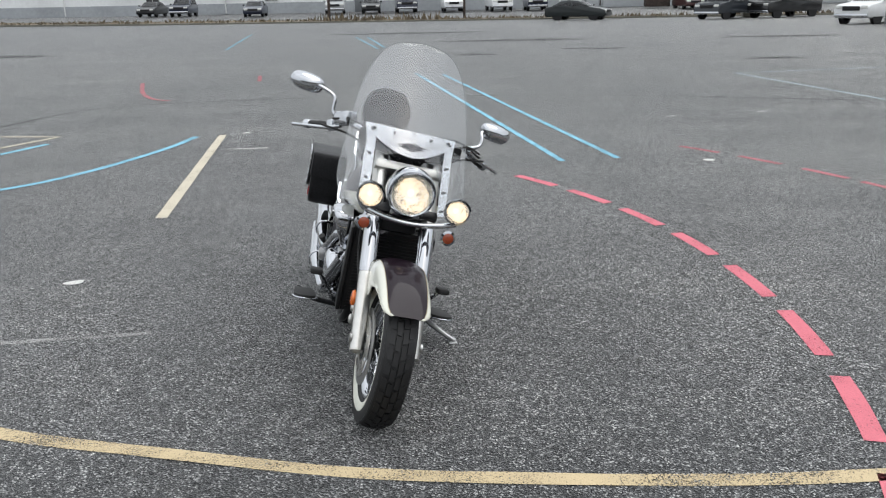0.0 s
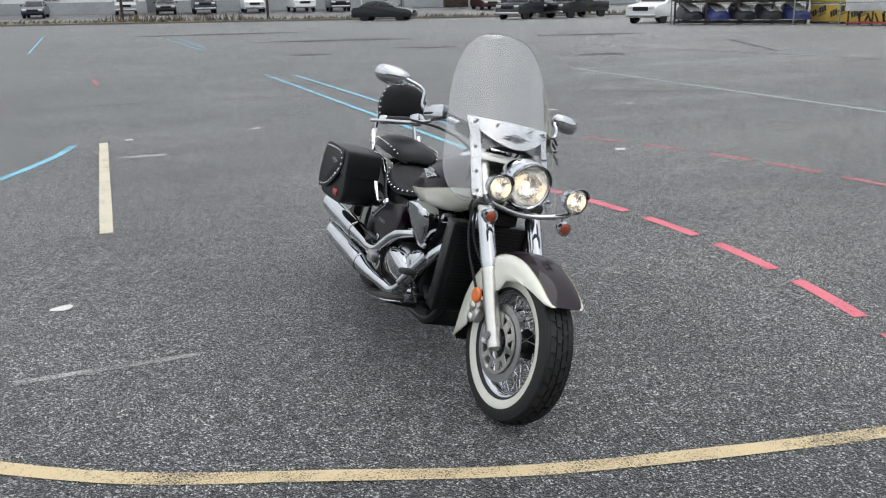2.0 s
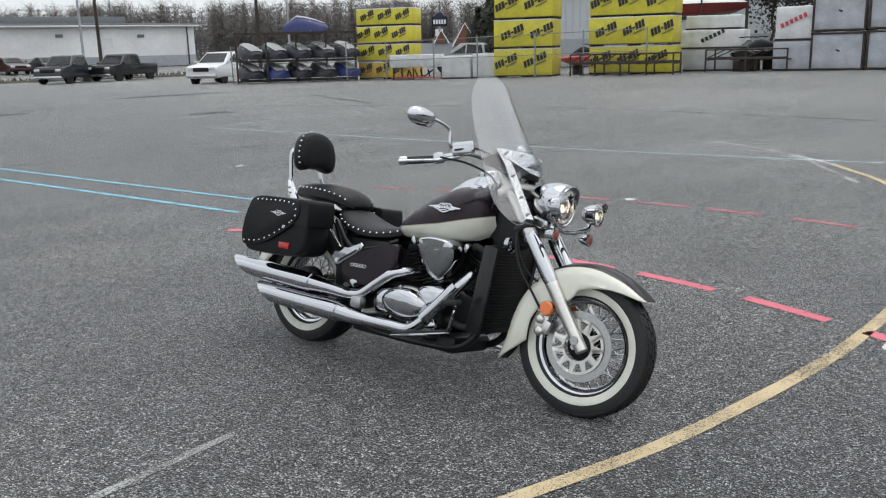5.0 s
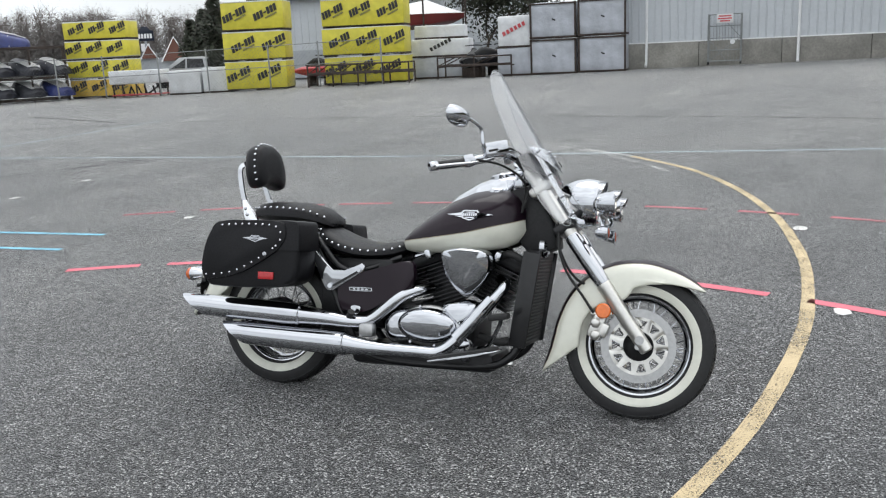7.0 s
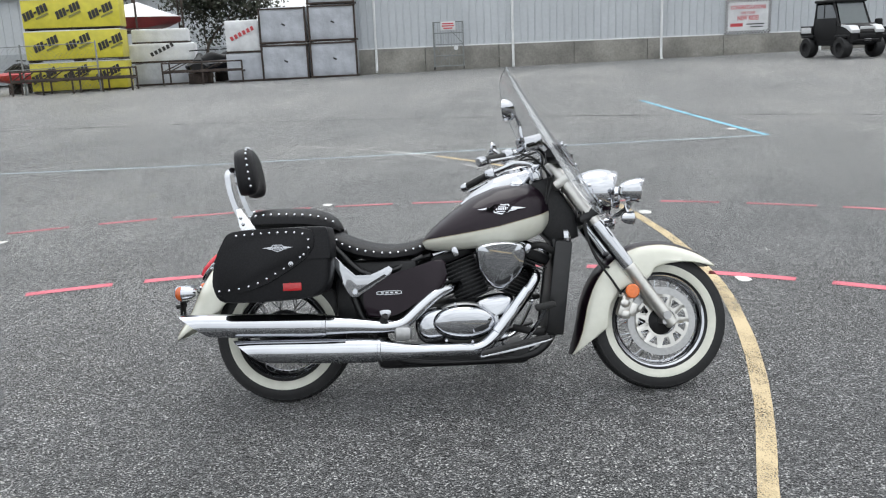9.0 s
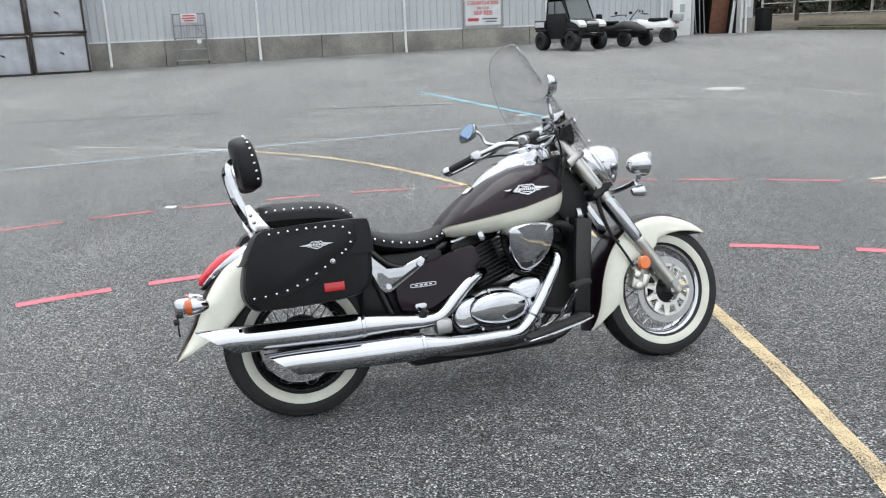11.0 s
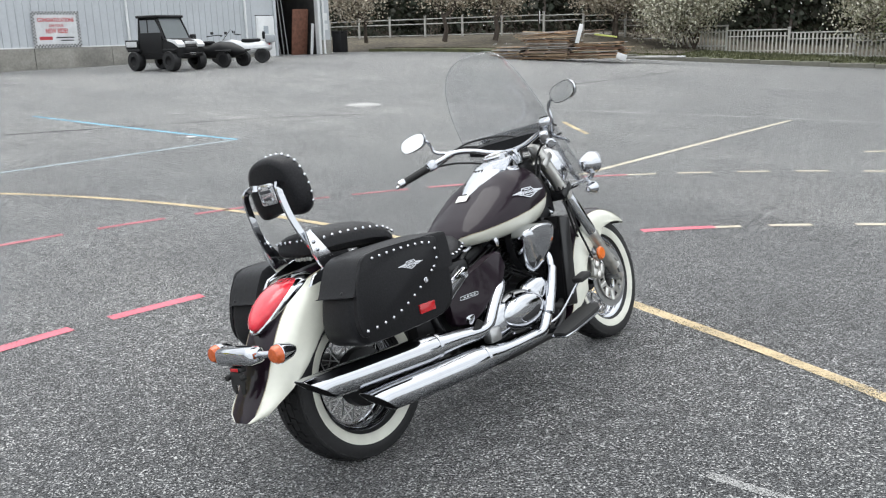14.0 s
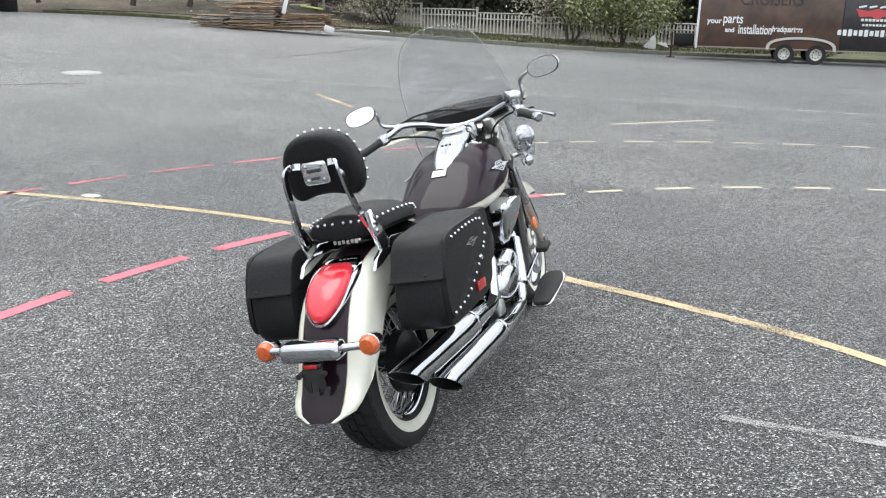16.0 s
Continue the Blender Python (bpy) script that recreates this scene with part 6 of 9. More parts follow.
part("body", box(bmesh.new(), (TX0 + 1.43, 0, 1.55), (2.86, 2.104, 2.154), 0.03), BLACKV, tl_, "black printed side")
for sy in (-1, 1):
    part("skirt_trim", box(bmesh.new(), ((TX0 + TX1) / 2, sy * 1.055, 0.50), (TX1 - TX0, 0.03, 0.05), 0.008), TRIMT, tl_)
    part("corner_trim", box(bmesh.new(), (TX1 - 0.02, sy * 1.05, 1.5), (0.08, 0.05, 2.1), 0.01), WHITEMETAL, tl_)
    bm = bmesh.new()
    rows = []
    for k in range(17):
        a = math.pi * k / 16
        x = 0.21 + 1.16 * math.cos(a)
        z = 0.48 + 0.46 * math.sin(a) ** 0.6
        rows.append([(x, sy * 1.05, z), (x, sy * 1.12, z), (0.21 + 1.06 * math.cos(a), sy * 1.12, 0.48 + 0.38 * math.sin(a) ** 0.6), (0.21 + 1.06 * math.cos(a), sy * 1.05, 0.48 + 0.38 * math.sin(a) ** 0.6)])
    ring_faces(bm, rows, True)
    part("wheel_arch", bm, SATIN, tl_, "bright metal wheel arch")
    for ax in (0.74, -0.32):
        c = V((ax, sy * 0.98, 0.34))
        w_ = part("wheel", lathe(bmesh.new(), [(0.19, -0.09), (0.325, -0.10), (0.34, -0.07), (0.34, 0.07), (0.325, 0.10), (0.19, 0.09)], c, "y", 32, True), RUBBER, tl_)
        part("rim", lathe(bmesh.new(), [(0.0, sy * 0.06), (0.05, sy * 0.07), (0.06, sy * 0.05), (0.16, sy * 0.06), (0.185, sy * 0.10), (0.20, sy * 0.10)], c, "y", 28), SATIN, w_)
        for k in range(8):
            a = 2 * math.pi * k / 8
            # black disc laid on the rim for the shade inside a hole
            part("hole_shade", lathe(bmesh.new(), [(0, sy * 0.066), (0.024, sy * 0.066), (0.024, sy * 0.05)], c + V((0.115 * math.cos(a), 0, 0.115 * math.sin(a))), "y", 8), INKBLACK, w_)
part("stone_guard", box(bmesh.new(), (TX1 + 0.015, 0, 0.85), (0.02, 2.0, 0.7), 0.005), SATIN, tl_)
part("roof", box(bmesh.new(), ((TX0 + TX1) / 2, 0, 2.66), (TX1 - TX0 + 0.05, 2.14, 0.08), 0.03), WHITEMETAL, tl_)
part("coupling", tube(bmesh.new(), [(TX1, -0.6, 0.45), (TX1 + 1.0, 0, 0.45), (TX1, 0.6, 0.45)], 0.04, 8), RUSTSTEEL, tl_)
part("jack", tube(bmesh.new(), [(TX1 + 0.9, 0, 0.02), (TX1 + 0.9, 0, 0.95)], 0.035, 8), RUSTSTEEL, tl_)
part("jack_foot", box(bmesh.new(), (TX1 + 0.9, 0, 0.03), (0.3, 0.2, 0.06), 0.01), RUSTSTEEL, tl_)
part("tongue_box", box(bmesh.new(), (TX1 + 0.45, 0, 0.72), (0.7, 1.0, 0.42), 0.03), DRYPLASTIC, tl_)


# the lettered side looks to +y of the trailer; the words read from its nose (+x) to its tail
def on_side(x, z):
    return Matrix.Translation((x, 1.062, z)) @ Matrix.Rotation(math.pi, 4, "Z") @ Matrix.Rotation(math.pi / 2, 4, "X")


words("your", 0.26, on_side(3.22, 1.34), WHITEPAINT, tl_, bold=0.008)
words("parts", 0.46, on_side(2.58, 1.36) @ Matrix.Diagonal((0.74, 1, 1, 1)), WHITEPAINT, tl_, bold=0.008)
words("and", 0.22, on_side(2.66, 1.05), WHITEPAINT, tl_, bold=0.008)
words("installation", 0.46, on_side(1.80, 1.0) @ Matrix.Diagonal((0.58, 1, 1, 1)), WHITEPAINT, tl_, bold=0.008)
words("headquarters", 0.28, on_side(0.72, 1.10) @ Matrix.Diagonal((0.68, 1, 1, 1)), WHITEPAINT, tl_, bold=0.008)
words("CRUISERS", 0.62, on_side(1.35, 2.0) @ Matrix.Diagonal((0.80, 1, 1, 1)), simple("dark_print", (0.03, 0.025, 0.024), 0.5), tl_)
bm = bmesh.new()
for k in range(11):
    box(bm, (-0.98 - 0.17 * k, 1.062, 1.14), (0.12, 0.006, 0.17 + 0.03 * (k % 3)))
part("web_address_bars", bm, WHITEPAINT, tl_)
bm = bmesh.new()
for k in range(9):
    box(bm, (-1.55 - 0.13 * k, 1.062, 2.40), (0.09, 0.006, 0.13))
for k in range(10):
    box(bm, (-1.65 - 0.12 * k, 1.062, 1.58), (0.09, 0.006, 0.09))
for k in range(8):
    box(bm, (-1.70 - 0.11 * k, 1.062, 1.41), (0.08, 0.006, 0.07))
part("small_print_bars", bm, WHITEPAINT, tl_)
bm = bmesh.new()
plate(bm, [(-1.4, 1.94), (-1.55, 1.67), (-1.9, 1.70), (-2.1, 1.60), (-2.3, 1.70), (-2.65, 1.67), (-2.8, 1.94), (-2.4, 1.88), (-2.1, 1.96), (-1.8, 1.88)], 1.06, 1.068, "xz")
part("emblem", bm, REDPRINT, tl_)
bm = bmesh.new()
for k in range(4):
    box(bm, (-1.6 - 0.33 * k, 1.064, 2.02), (0.24, 0.006, 0.06), 0, Matrix.Rotation(radians(12), 3, "Y"))
part("emblem_bars", bm, WHITEPAINT, tl_)

# ---- utility vehicle and three-wheelers at the building ----
UT = rz(27.0, -5.55, -158) @ Matrix.Diagonal((0.86, 0.97, 0.94, 1))
ut = thing("utility_vehicle", UT, "black two-seat utility vehicle with a closed cab and cargo bed", "utility vehicle")
bm = bmesh.new()
plate(bm, [(-0.55, 0.55), (-0.6, 1.02), (0.55, 1.02), (0.75, 1.16), (1.25, 1.08), (1.42, 0.86), (1.38, 0.5), (1.1, 0.42), (-0.5, 0.42)], -0.62, 0.62, "xz", 0.05)
part("body", bm, DRYPLASTIC, ut)
bm = bmesh.new()
plate(bm, [(0.62, 1.10), (1.22, 1.06), (1.42, 0.88), (1.38, 0.82), (0.9, 0.92)], -0.60, 0.60, "xz", 0.03)
part("hood", bm, DRYPLASTIC, ut)
for sy in (-1, 1):
    part("fascia", plate(bmesh.new(), [(0.86, 1.135), (1.30, 1.08), (1.46, 0.93), (1.44, 0.84), (1.20, 1.0), (0.86, 1.07)], sy * 0.30, sy * 0.64, "xz", 0.015), simple("silver_fascia", (0.55, 0.56, 0.57), 0.3, coat=0.5) if sy < 0 else bpy.data.materials["silver_fascia"], ut, "silver front fascia")
for sy in (-1, 1):
    for a in ([(-0.72, 0.62, 1.0), (-0.66, 0.58, 1.86), (-0.5, 0.57, 1.93)], [(0.72, 0.62, 1.08), (0.30, 0.57, 1.90), (-0.5, 0.57, 1.93)]):
        part("cab_post", tube(bmesh.new(), [(x, y * sy, z) for x, y, z in a], 0.035, 8), DRYPLASTIC, ut)
    part("cab_door", box(bmesh.new(), (-0.05, sy * 0.62, 0.98), (1.25, 0.04, 0.78), 0.02), DRYPLASTIC, ut)
    bm = bmesh.new()
    plate(bm, [(-0.62, 1.36), (0.52, 1.36), (0.24, 1.82), (-0.60, 1.82)], sy * 0.585, sy * 0.60, "xz")
    # opaque grey stands in for the light seen through the side glass
    part("side_window", bm, simple("side_glass_seen_through", (0.16, 0.17, 0.18), 0.1, spec=0.7) if sy < 0 else bpy.data.materials["side_glass_seen_through"], ut)
    part("window_frame", box(bmesh.new(), (-0.18, sy * 0.606, 1.59), (0.05, 0.012, 0.50), 0.004), DRYPLASTIC, ut)
    for ax in (1.02, -0.95):
        c = V((ax, sy * 0.62, 0.36))
        w_ = part("wheel", lathe(bmesh.new(), [(0.18, -0.16), (0.33, -0.16), (0.36, -0.11), (0.36, 0.11), (0.33, 0.16), (0.18, 0.16)], c, "y", 24, True), RUBBER, ut)
        part("rim", lathe(bmesh.new(), [(0.0, sy * 0.06), (0.12, sy * 0.08), (0.19, sy * 0.12)], c, "y", 20), DRYPLASTIC, w_)
        part("mud_guard", box(bmesh.new(), (ax, sy * 0.62, 0.74), (0.72, 0.26, 0.10), 0.04), DRYPLASTIC, ut)
    part("headlight", box(bmesh.new(), (1.40, sy * 0.42, 0.88), (0.08, 0.26, 0.09), 0.02), LAMPGLASS, ut)
part("roof", box(bmesh.new(), (-0.18, 0, 1.94), (1.24, 1.26, 0.10), 0.045, None, 3), DRYPLASTIC, ut)
bm = bmesh.new()
q = [bm.verts.new(p) for p in ((0.74, -0.54, 1.12), (0.74, 0.54, 1.12), (0.34, 0.50, 1.88), (0.34, -0.50, 1.88))]
bm.faces.new(q)
bmesh.ops.solidify(bm, geom=bm.faces, thickness=0.012)
# the pale reflection on the windscreen is put into its grey colour
part("windscreen", bm, simple("windscreen_reflect_grey", (0.24, 0.27, 0.28), 0.08, spec=0.8), ut)
part("rear_panel", box(bmesh.new(), (-0.70, 0, 1.45), (0.04, 1.14, 0.9), 0.01), DRYPLASTIC, ut)
bm = bmesh.new()
box(bm, (-1.1, 0, 0.80), (0.72, 1.3, 0.05), 0.01)
for p, s_ in (((-1.1, -0.65, 0.97), (0.72, 0.05, 0.3)), ((-1.1, 0.65, 0.97), (0.72, 0.05, 0.3)), ((-1.46, 0, 0.97), (0.05, 1.3, 0.3)), ((-0.76, 0, 0.97), (0.05, 1.3, 0.3))):
    box(bm, p, s_, 0.015)
part("cargo_bed", bm, DRYPLASTIC, ut)
for sy in (-1, 1):
    part("bed_panel", box(bmesh.new(), (-1.1, sy * 0.682, 0.97), (0.60, 0.012, 0.20), 0.004), bpy.data.materials["silver_fascia"], ut, "pale bed side panel")
    part("tail_lamp", box(bmesh.new(), (-1.47, sy * 0.55, 0.95), (0.03, 0.08, 0.16), 0.008), REDLENS, ut)
part("grille", box(bmesh.new(), (1.44, 0, 0.74), (0.05, 0.62, 0.16), 0.02), CASTBLACK, ut)
part("winch", box(bmesh.new(), (1.47, 0, 0.60), (0.10, 0.26, 0.08), 0.02), STEEL, ut)
part("number_panel", box(bmesh.new(), (1.43, 0, 1.0), (0.06, 0.56, 0.10), 0.02), bpy.data.materials["silver_fascia"], ut)
for sy in (-1, 1):
    part("seat_back", box(bmesh.new(), (-0.42, sy * 0.28, 1.42), (0.12, 0.42, 0.62), 0.05), LEATHER, ut)
    part("headrest", box(bmesh.new(), (-0.44, sy * 0.28, 1.76), (0.08, 0.22, 0.10), 0.03), LEATHER, ut)
part("bumper", tube(bmesh.new(), [(1.3, -0.5, 0.55), (1.5, -0.4, 0.6), (1.5, 0.4, 0.6), (1.3, 0.5, 0.55)], 0.03, 8), DRYPLASTIC, ut)
part("seat", box(bmesh.new(), (-0.15, 0, 1.05), (0.45, 1.0, 0.25), 0.06), LEATHER, ut)
part("steering_wheel", lathe(bmesh.new(), [(0.16, -0.012), (0.18, 0), (0.16, 0.012), (0.15, 0)], (0.35, 0.3, 1.32), "x", 20, True), GRIPRUB, ut)


def trike(pos, deg, col, label, rear_two):
    t = thing("three_wheeler", rz(pos[0], pos[1], deg), label, "three-wheeler", "three-wheelers")
    bm = bmesh.new()
    rows = []
    for x, w_, z0, z1 in ((-1.15, 0.16, 0.5, 0.75), (-0.8, 0.30 if rear_two else 0.2, 0.38, 0.86), (-0.2, 0.24, 0.30, 0.80), (0.35, 0.28, 0.3, 0.92), (0.8, 0.34, 0.32, 0.88), (1.2, 0.24, 0.42, 0.70), (1.35, 0.08, 0.48, 0.6)):
        rows.append([(x, w_ * math.cos(a), (z0 + z1) / 2 + (z1 - z0) / 2 * math.sin(a)) for a in [2 * math.pi * k / 16 for k in range(16)]])
    ring_faces(bm, rows, True)
    part("body", bm, col, t)
    wheels = [(0.85, 0.62), (0.85, -0.62), (-0.85, 0.0)] if not rear_two else [(0.95, 0.0), (-0.75, 0.58), (-0.75, -0.58)]
    for x, y in wheels:
        c = V((x, y, 0.28))
        w_ = part("wheel", lathe(bmesh.new(), [(0.17, -0.09), (0.27, -0.09), (0.285, -0.05), (0.285, 0.05), (0.27, 0.09), (0.17, 0.09)], c, "y", 22, True), RUBBER, t)
        part("rim", lathe(bmesh.new(), [(0, -0.05), (0.17, -0.08), (0.17, 0.08), (0, 0.05)], c, "y", 18), DRYPLASTIC, w_)
        part("mud_guard", box(bmesh.new(), (x, y, 0.58), (0.55, 0.24, 0.07), 0.03), col, t)
        if abs(y) > 0.1:
            part("arm", tube(bmesh.new(), [(x, y * 0.2, 0.36), (x, y * 0.9, 0.3)], 0.03, 8), DRYPLASTIC, t)
    part("seat", box(bmesh.new(), (-0.35, 0, 0.86), (0.75, 0.32, 0.14), 0.06), LEATHER, t)
    part("backrest", box(bmesh.new(), (-0.85, 0, 1.05), (0.12, 0.3, 0.3), 0.05), LEATHER, t)
    part("handlebar", tube(bmesh.new(), [(0.05, -0.42, 1.08), (0.25, -0.2, 1.12), (0.28, 0.2, 1.12), (0.05, 0.42, 1.08)], 0.016, 8, 4), DRYPLASTIC, t)
    for sy in (-1, 1):
        part("side_mirror", box(bmesh.new(), (0.3, sy * 0.42, 1.2), (0.05, 0.16, 0.1), 0.03), DRYPLASTIC, t)
        part("tail_light", box(bmesh.new(), (-1.12 if not rear_two else -1.05, sy * 0.2, 0.7), (0.04, 0.12, 0.06), 0.01), REDLENS, t)
    bm = bmesh.new()
    rows = [[(0.75 - 0.35 * f, y * (1 - 0.25 * f), 0.88 + 0.42 * f) for y in (-0.24, -0.1, 0.1, 0.24)] for f in (0, 0.5, 1)]
    ring_faces(bm, rows, False)
    bmesh.ops.solidify(bm, geom=bm.faces, thickness=0.008)
    part("screen", bm, DARKGLASS, t) if rear_two else bm.free()
    part("tail_box", box(bmesh.new(), (-1.1, 0, 0.92), (0.4, 0.62, 0.3), 0.07), col if not rear_two else GREYBAND, t)
    return t


trike((27.3, -7.45), -150, DRYPLASTIC, "black three-wheeled motorcycle parked by the wall", False)
trike((28.8, -9.35), 60, CARPAINT["white"], "white three-wheeled motorcycle parked by the wall", True)
wbn = thing("wheeled_bin", rz(35.2, -17.9, 20), "dark green wheeled bin at the building corner", "bin")
part("tub", box(bmesh.new(), (0, 0, 0.55), (0.55, 0.6, 1.0), 0.04), DRYPLASTIC, wbn)
part("lid", box(bmesh.new(), (0, 0, 1.08), (0.6, 0.66, 0.07), 0.03), DRYPLASTIC, wbn)

# ---- the motorcycle: x ahead, y to its left, z up, from the rear tyre's foot; it leans on its side stand ----
HEAD, LEAN = radians(9.1), radians(13.4)
fw = V((math.sin(HEAD), -math.cos(HEAD), 0))
lf = V((math.cos(HEAD), math.sin(HEAD), 0))
left = lf * math.cos(LEAN) - V((0, 0, 1)) * math.sin(LEAN)
upv = lf * math.sin(LEAN) + V((0, 0, 1)) * math.cos(LEAN)
BIKE = Matrix(((fw.x, left.x, upv.x, -0.489), (fw.y, left.y, upv.y, 4.573), (fw.z, left.z, upv.z, 0.0), (0, 0, 0, 1)))
bike = thing("motorcycle", BIKE, "cream and dark maroon cruiser motorcycle with saddlebags, on its side stand", "motorcycle")

AX_P, AX_D = V((1.16, 0, 0.95)), V((-0.566, 0, 0.824)).normalized()
STEER = Matrix.Translation(AX_P) @ Matrix.Rotation(radians(3.6), 4, AX_D) @ Matrix.Translation(-AX_P)


def bp(name, bm, mat, label="", parent=None, sharp=38):
    return part(name, bm, mat, parent or bike, label, "", sharp)


def fp(name, bm, mat, label="", parent=None, sharp=38):
    """A part of the steered front end."""
    return part(name, xf(bm, STEER), mat, parent or bike, label, "", sharp)


def tyre_profile(R, w, h):
    """Tyre section (radius, along the axle), outer side."""
    return [(R - h, -0.66 * w), (R - h * 0.85, -0.86 * w), (R - h * 0.55, -1.0 * w), (R - h * 0.32, -0.98 * w), (R - h * 0.14, -0.86 * w), (R - h * 0.05 - 0.006, -0.62 * w), (R - 0.010, -0.3 * w),
            (R - 0.009, 0), (R - 0.010, 0.3 * w), (R - h * 0.05 - 0.006, 0.62 * w), (R - h * 0.14, 0.86 * w), (R - h * 0.32, 0.98 * w), (R - h * 0.55, 1.0 * w), (R - h * 0.85, 0.86 * w), (R - h, 0.66 * w)]


def build_wheel(c, R, w, h, rim_r, steered, front):
    put = fp if steered else bp
    bm = lathe(bmesh.new(), tyre_profile(R, w, h), c, "y", 72)
    wheel = put("front_wheel" if front else "rear_wheel", bm, RUBBER, "black tyre with a wide white sidewall band")

    def sub(name, bm2, mat, label="", sharp=38):
        if steered:
            xf(bm2, STEER)
        return part(name, bm2, mat, wheel, label, "", sharp)

    # tread blocks, staggered and slanted
    bm = bmesh.new()
    n = 34
    for k in range(n):
        for side in (-1, 1):
            a0 = 2 * math.pi * (k + (0.5 if side > 0 else 0)) / n
            for u0, u1, da, lag in ((0.05, 0.34, 0.150, 0.0), (0.40, 0.70, 0.140, 0.055), (0.75, 0.92, 0.13, 0.10)):
                q = []
                for dr in (-0.006, 0.005):
                    for aa, uu in ((0, u0), (0, u1), (1, u1), (1, u0)):
                        u = uu
                        r = (R - 0.003) - h * (0.05 * (u / 0.62) ** 2 if u < 0.62 else 0.05 + 0.09 * ((u - 0.62) / 0.24)) + dr - 0.004
                        ang = a0 + lag + aa * da + 0.05 * uu
                        q.append(bm.verts.new((c[0] + r * math.cos(ang), c[1] + side * u * w, c[2] + r * math.sin(ang))))
                for f in ((4, 5, 6, 7), (0, 1, 5, 4), (1, 2, 6, 5), (2, 3, 7, 6), (3, 0, 4, 7)):
                    bm.faces.new([q[i] for i in f])
    sub("tread", bm, RUBBER, "", 20)
    for s in (-1, 1):
        pr = [(R - h * 0.90, 0.84 * w), (R - h * 0.88, 0.872 * w), (R - h * 0.80, 0.912 * w), (R - h * 0.70, 0.965 * w), (R - h * 0.60, 1.005 * w), (R - h * 0.575, 0.992 * w)]
        sub("whitewall", lathe(bmesh.new(), [(r, s * a) for r, a in pr], c, "y", 72), WHITEWALL, "cream white sidewall band")
    rw = 0.62 * w
    pr = [(rim_r + 0.012, -rw - 0.012), (rim_r + 0.016, -rw - 0.004), (rim_r - 0.004, -rw), (rim_r - 0.014, -rw * 0.8), (rim_r - 0.022, -rw * 0.5), (rim_r - 0.026, 0), (rim_r - 0.022, rw * 0.5), (rim_r - 0.014, rw * 0.8),
          (rim_r - 0.004, rw), (rim_r + 0.016, rw + 0.004), (rim_r + 0.012, rw + 0.012)]
    sub("rim", lathe(bmesh.new(), pr, c, "y", 72), CHROME, "chrome wire-wheel rim")
    hw = 0.065 if front else 0.085
    pr = [(0.0, -hw), (0.022, -hw), (0.03, -hw + 0.006), (0.062, -hw + 0.012), (0.062, -hw + 0.02), (0.035, -hw + 0.03), (0.035, hw - 0.03), (0.062, hw - 0.02), (0.062, hw - 0.012), (0.03, hw - 0.006), (0.022, hw), (0, hw)]
    sub("hub", lathe(bmesh.new(), pr, c, "y", 32), CASTBLACK, "black wheel hub")
    # crossed wire spokes
    ns = 40
    for k in range(ns):
        s = 1 if k % 2 else -1
        a = 2 * math.pi * k / ns
        d = 0.62 * (1 if (k // 2) % 2 else -1)
        p0 = V((c[0] + 0.058 * math.cos(a + d), c[1] + s * (hw - 0.018), c[2] + 0.058 * math.sin(a + d)))
        p1 = V((c[0] + (rim_r - 0.018) * math.cos(a), c[1] + s * 0.012, c[2] + (rim_r - 0.018) * math.sin(a)))
        sub("spoke", tube(bmesh.new(), [p0, p1], 0.0022, 5, 0, False), CHROME if front else STEEL)
    return wheel, sub


FC, RC = V((1.652, 0, 0.272)), V((0.0, 0, 0.284))
FRONT, fsub = build_wheel(FC, 0.308, 0.064, 0.104, 0.203, True, True)
REAR, rsub = build_wheel(RC, 0.306, 0.084, 0.112, 0.190, False, False)


def rotor(sub, c, y, ro, ri, rc):
    """A brake disc: a plain band carried by a plate with wedge-shaped windows."""
    s = -1 if y < 0 else 1
    sub("brake_disc", lathe(bmesh.new(), [(ri, y), (ro, y), (ro, y + s * 0.005), (ri, y + s * 0.005)], c, "y", 64, True), STEEL, "worn steel brake disc")
    bm = bmesh.new()
    n = 11
    for layer in (0,):
        inner = [rc * 0.52, rc * 0.62, rc * 0.90, rc]
        seg = n * 6
        rows = [[bm.verts.new((c[0] + r * math.cos(2 * math.pi * k / seg), y + s * 0.009, c[2] + r * math.sin(2 * math.pi * k / seg))) for k in range(seg)] for r in inner]
        for i in range(3):
            for k in range(seg):
                if i == 1 and k % 6 in (1, 2, 3, 4):
                    continue
                j = (k + 1) % seg
                bm.faces.new((rows[i][k], rows[i][j], rows[i + 1][j], rows[i + 1][k]))
        # wedge sides that narrow the windows towards the hub
        for k in range(n):
            a0 = 2 * math.pi * (k * 6 + 1) / seg
            a1 = 2 * math.pi * (k * 6 + 5) / seg
            for a_, b_ in ((a0, a0 + 0.5 * (a1 - a0) * 0.62), (a1, a1 - 0.5 * (a1 - a0) * 0.62)):
                t = [bm.verts.new((c[0] + r * math.cos(a), y + s * 0.009, c[2] + r * math.sin(a))) for r, a in ((inner[1], a_), (inner[1], b_), (inner[2], a_))]
                bm.faces.new(t)
    bmesh.ops.remove_doubles(bm, verts=bm.verts, dist=0.0003)
    bmesh.ops.solidify(bm, geom=bm.faces, thickness=0.005)
    sub("disc_carrier", bm, SATIN, "pale alloy brake disc carrier with wedge windows")


rotor(fsub, FC, -0.072, 0.150, 0.112, 0.118)
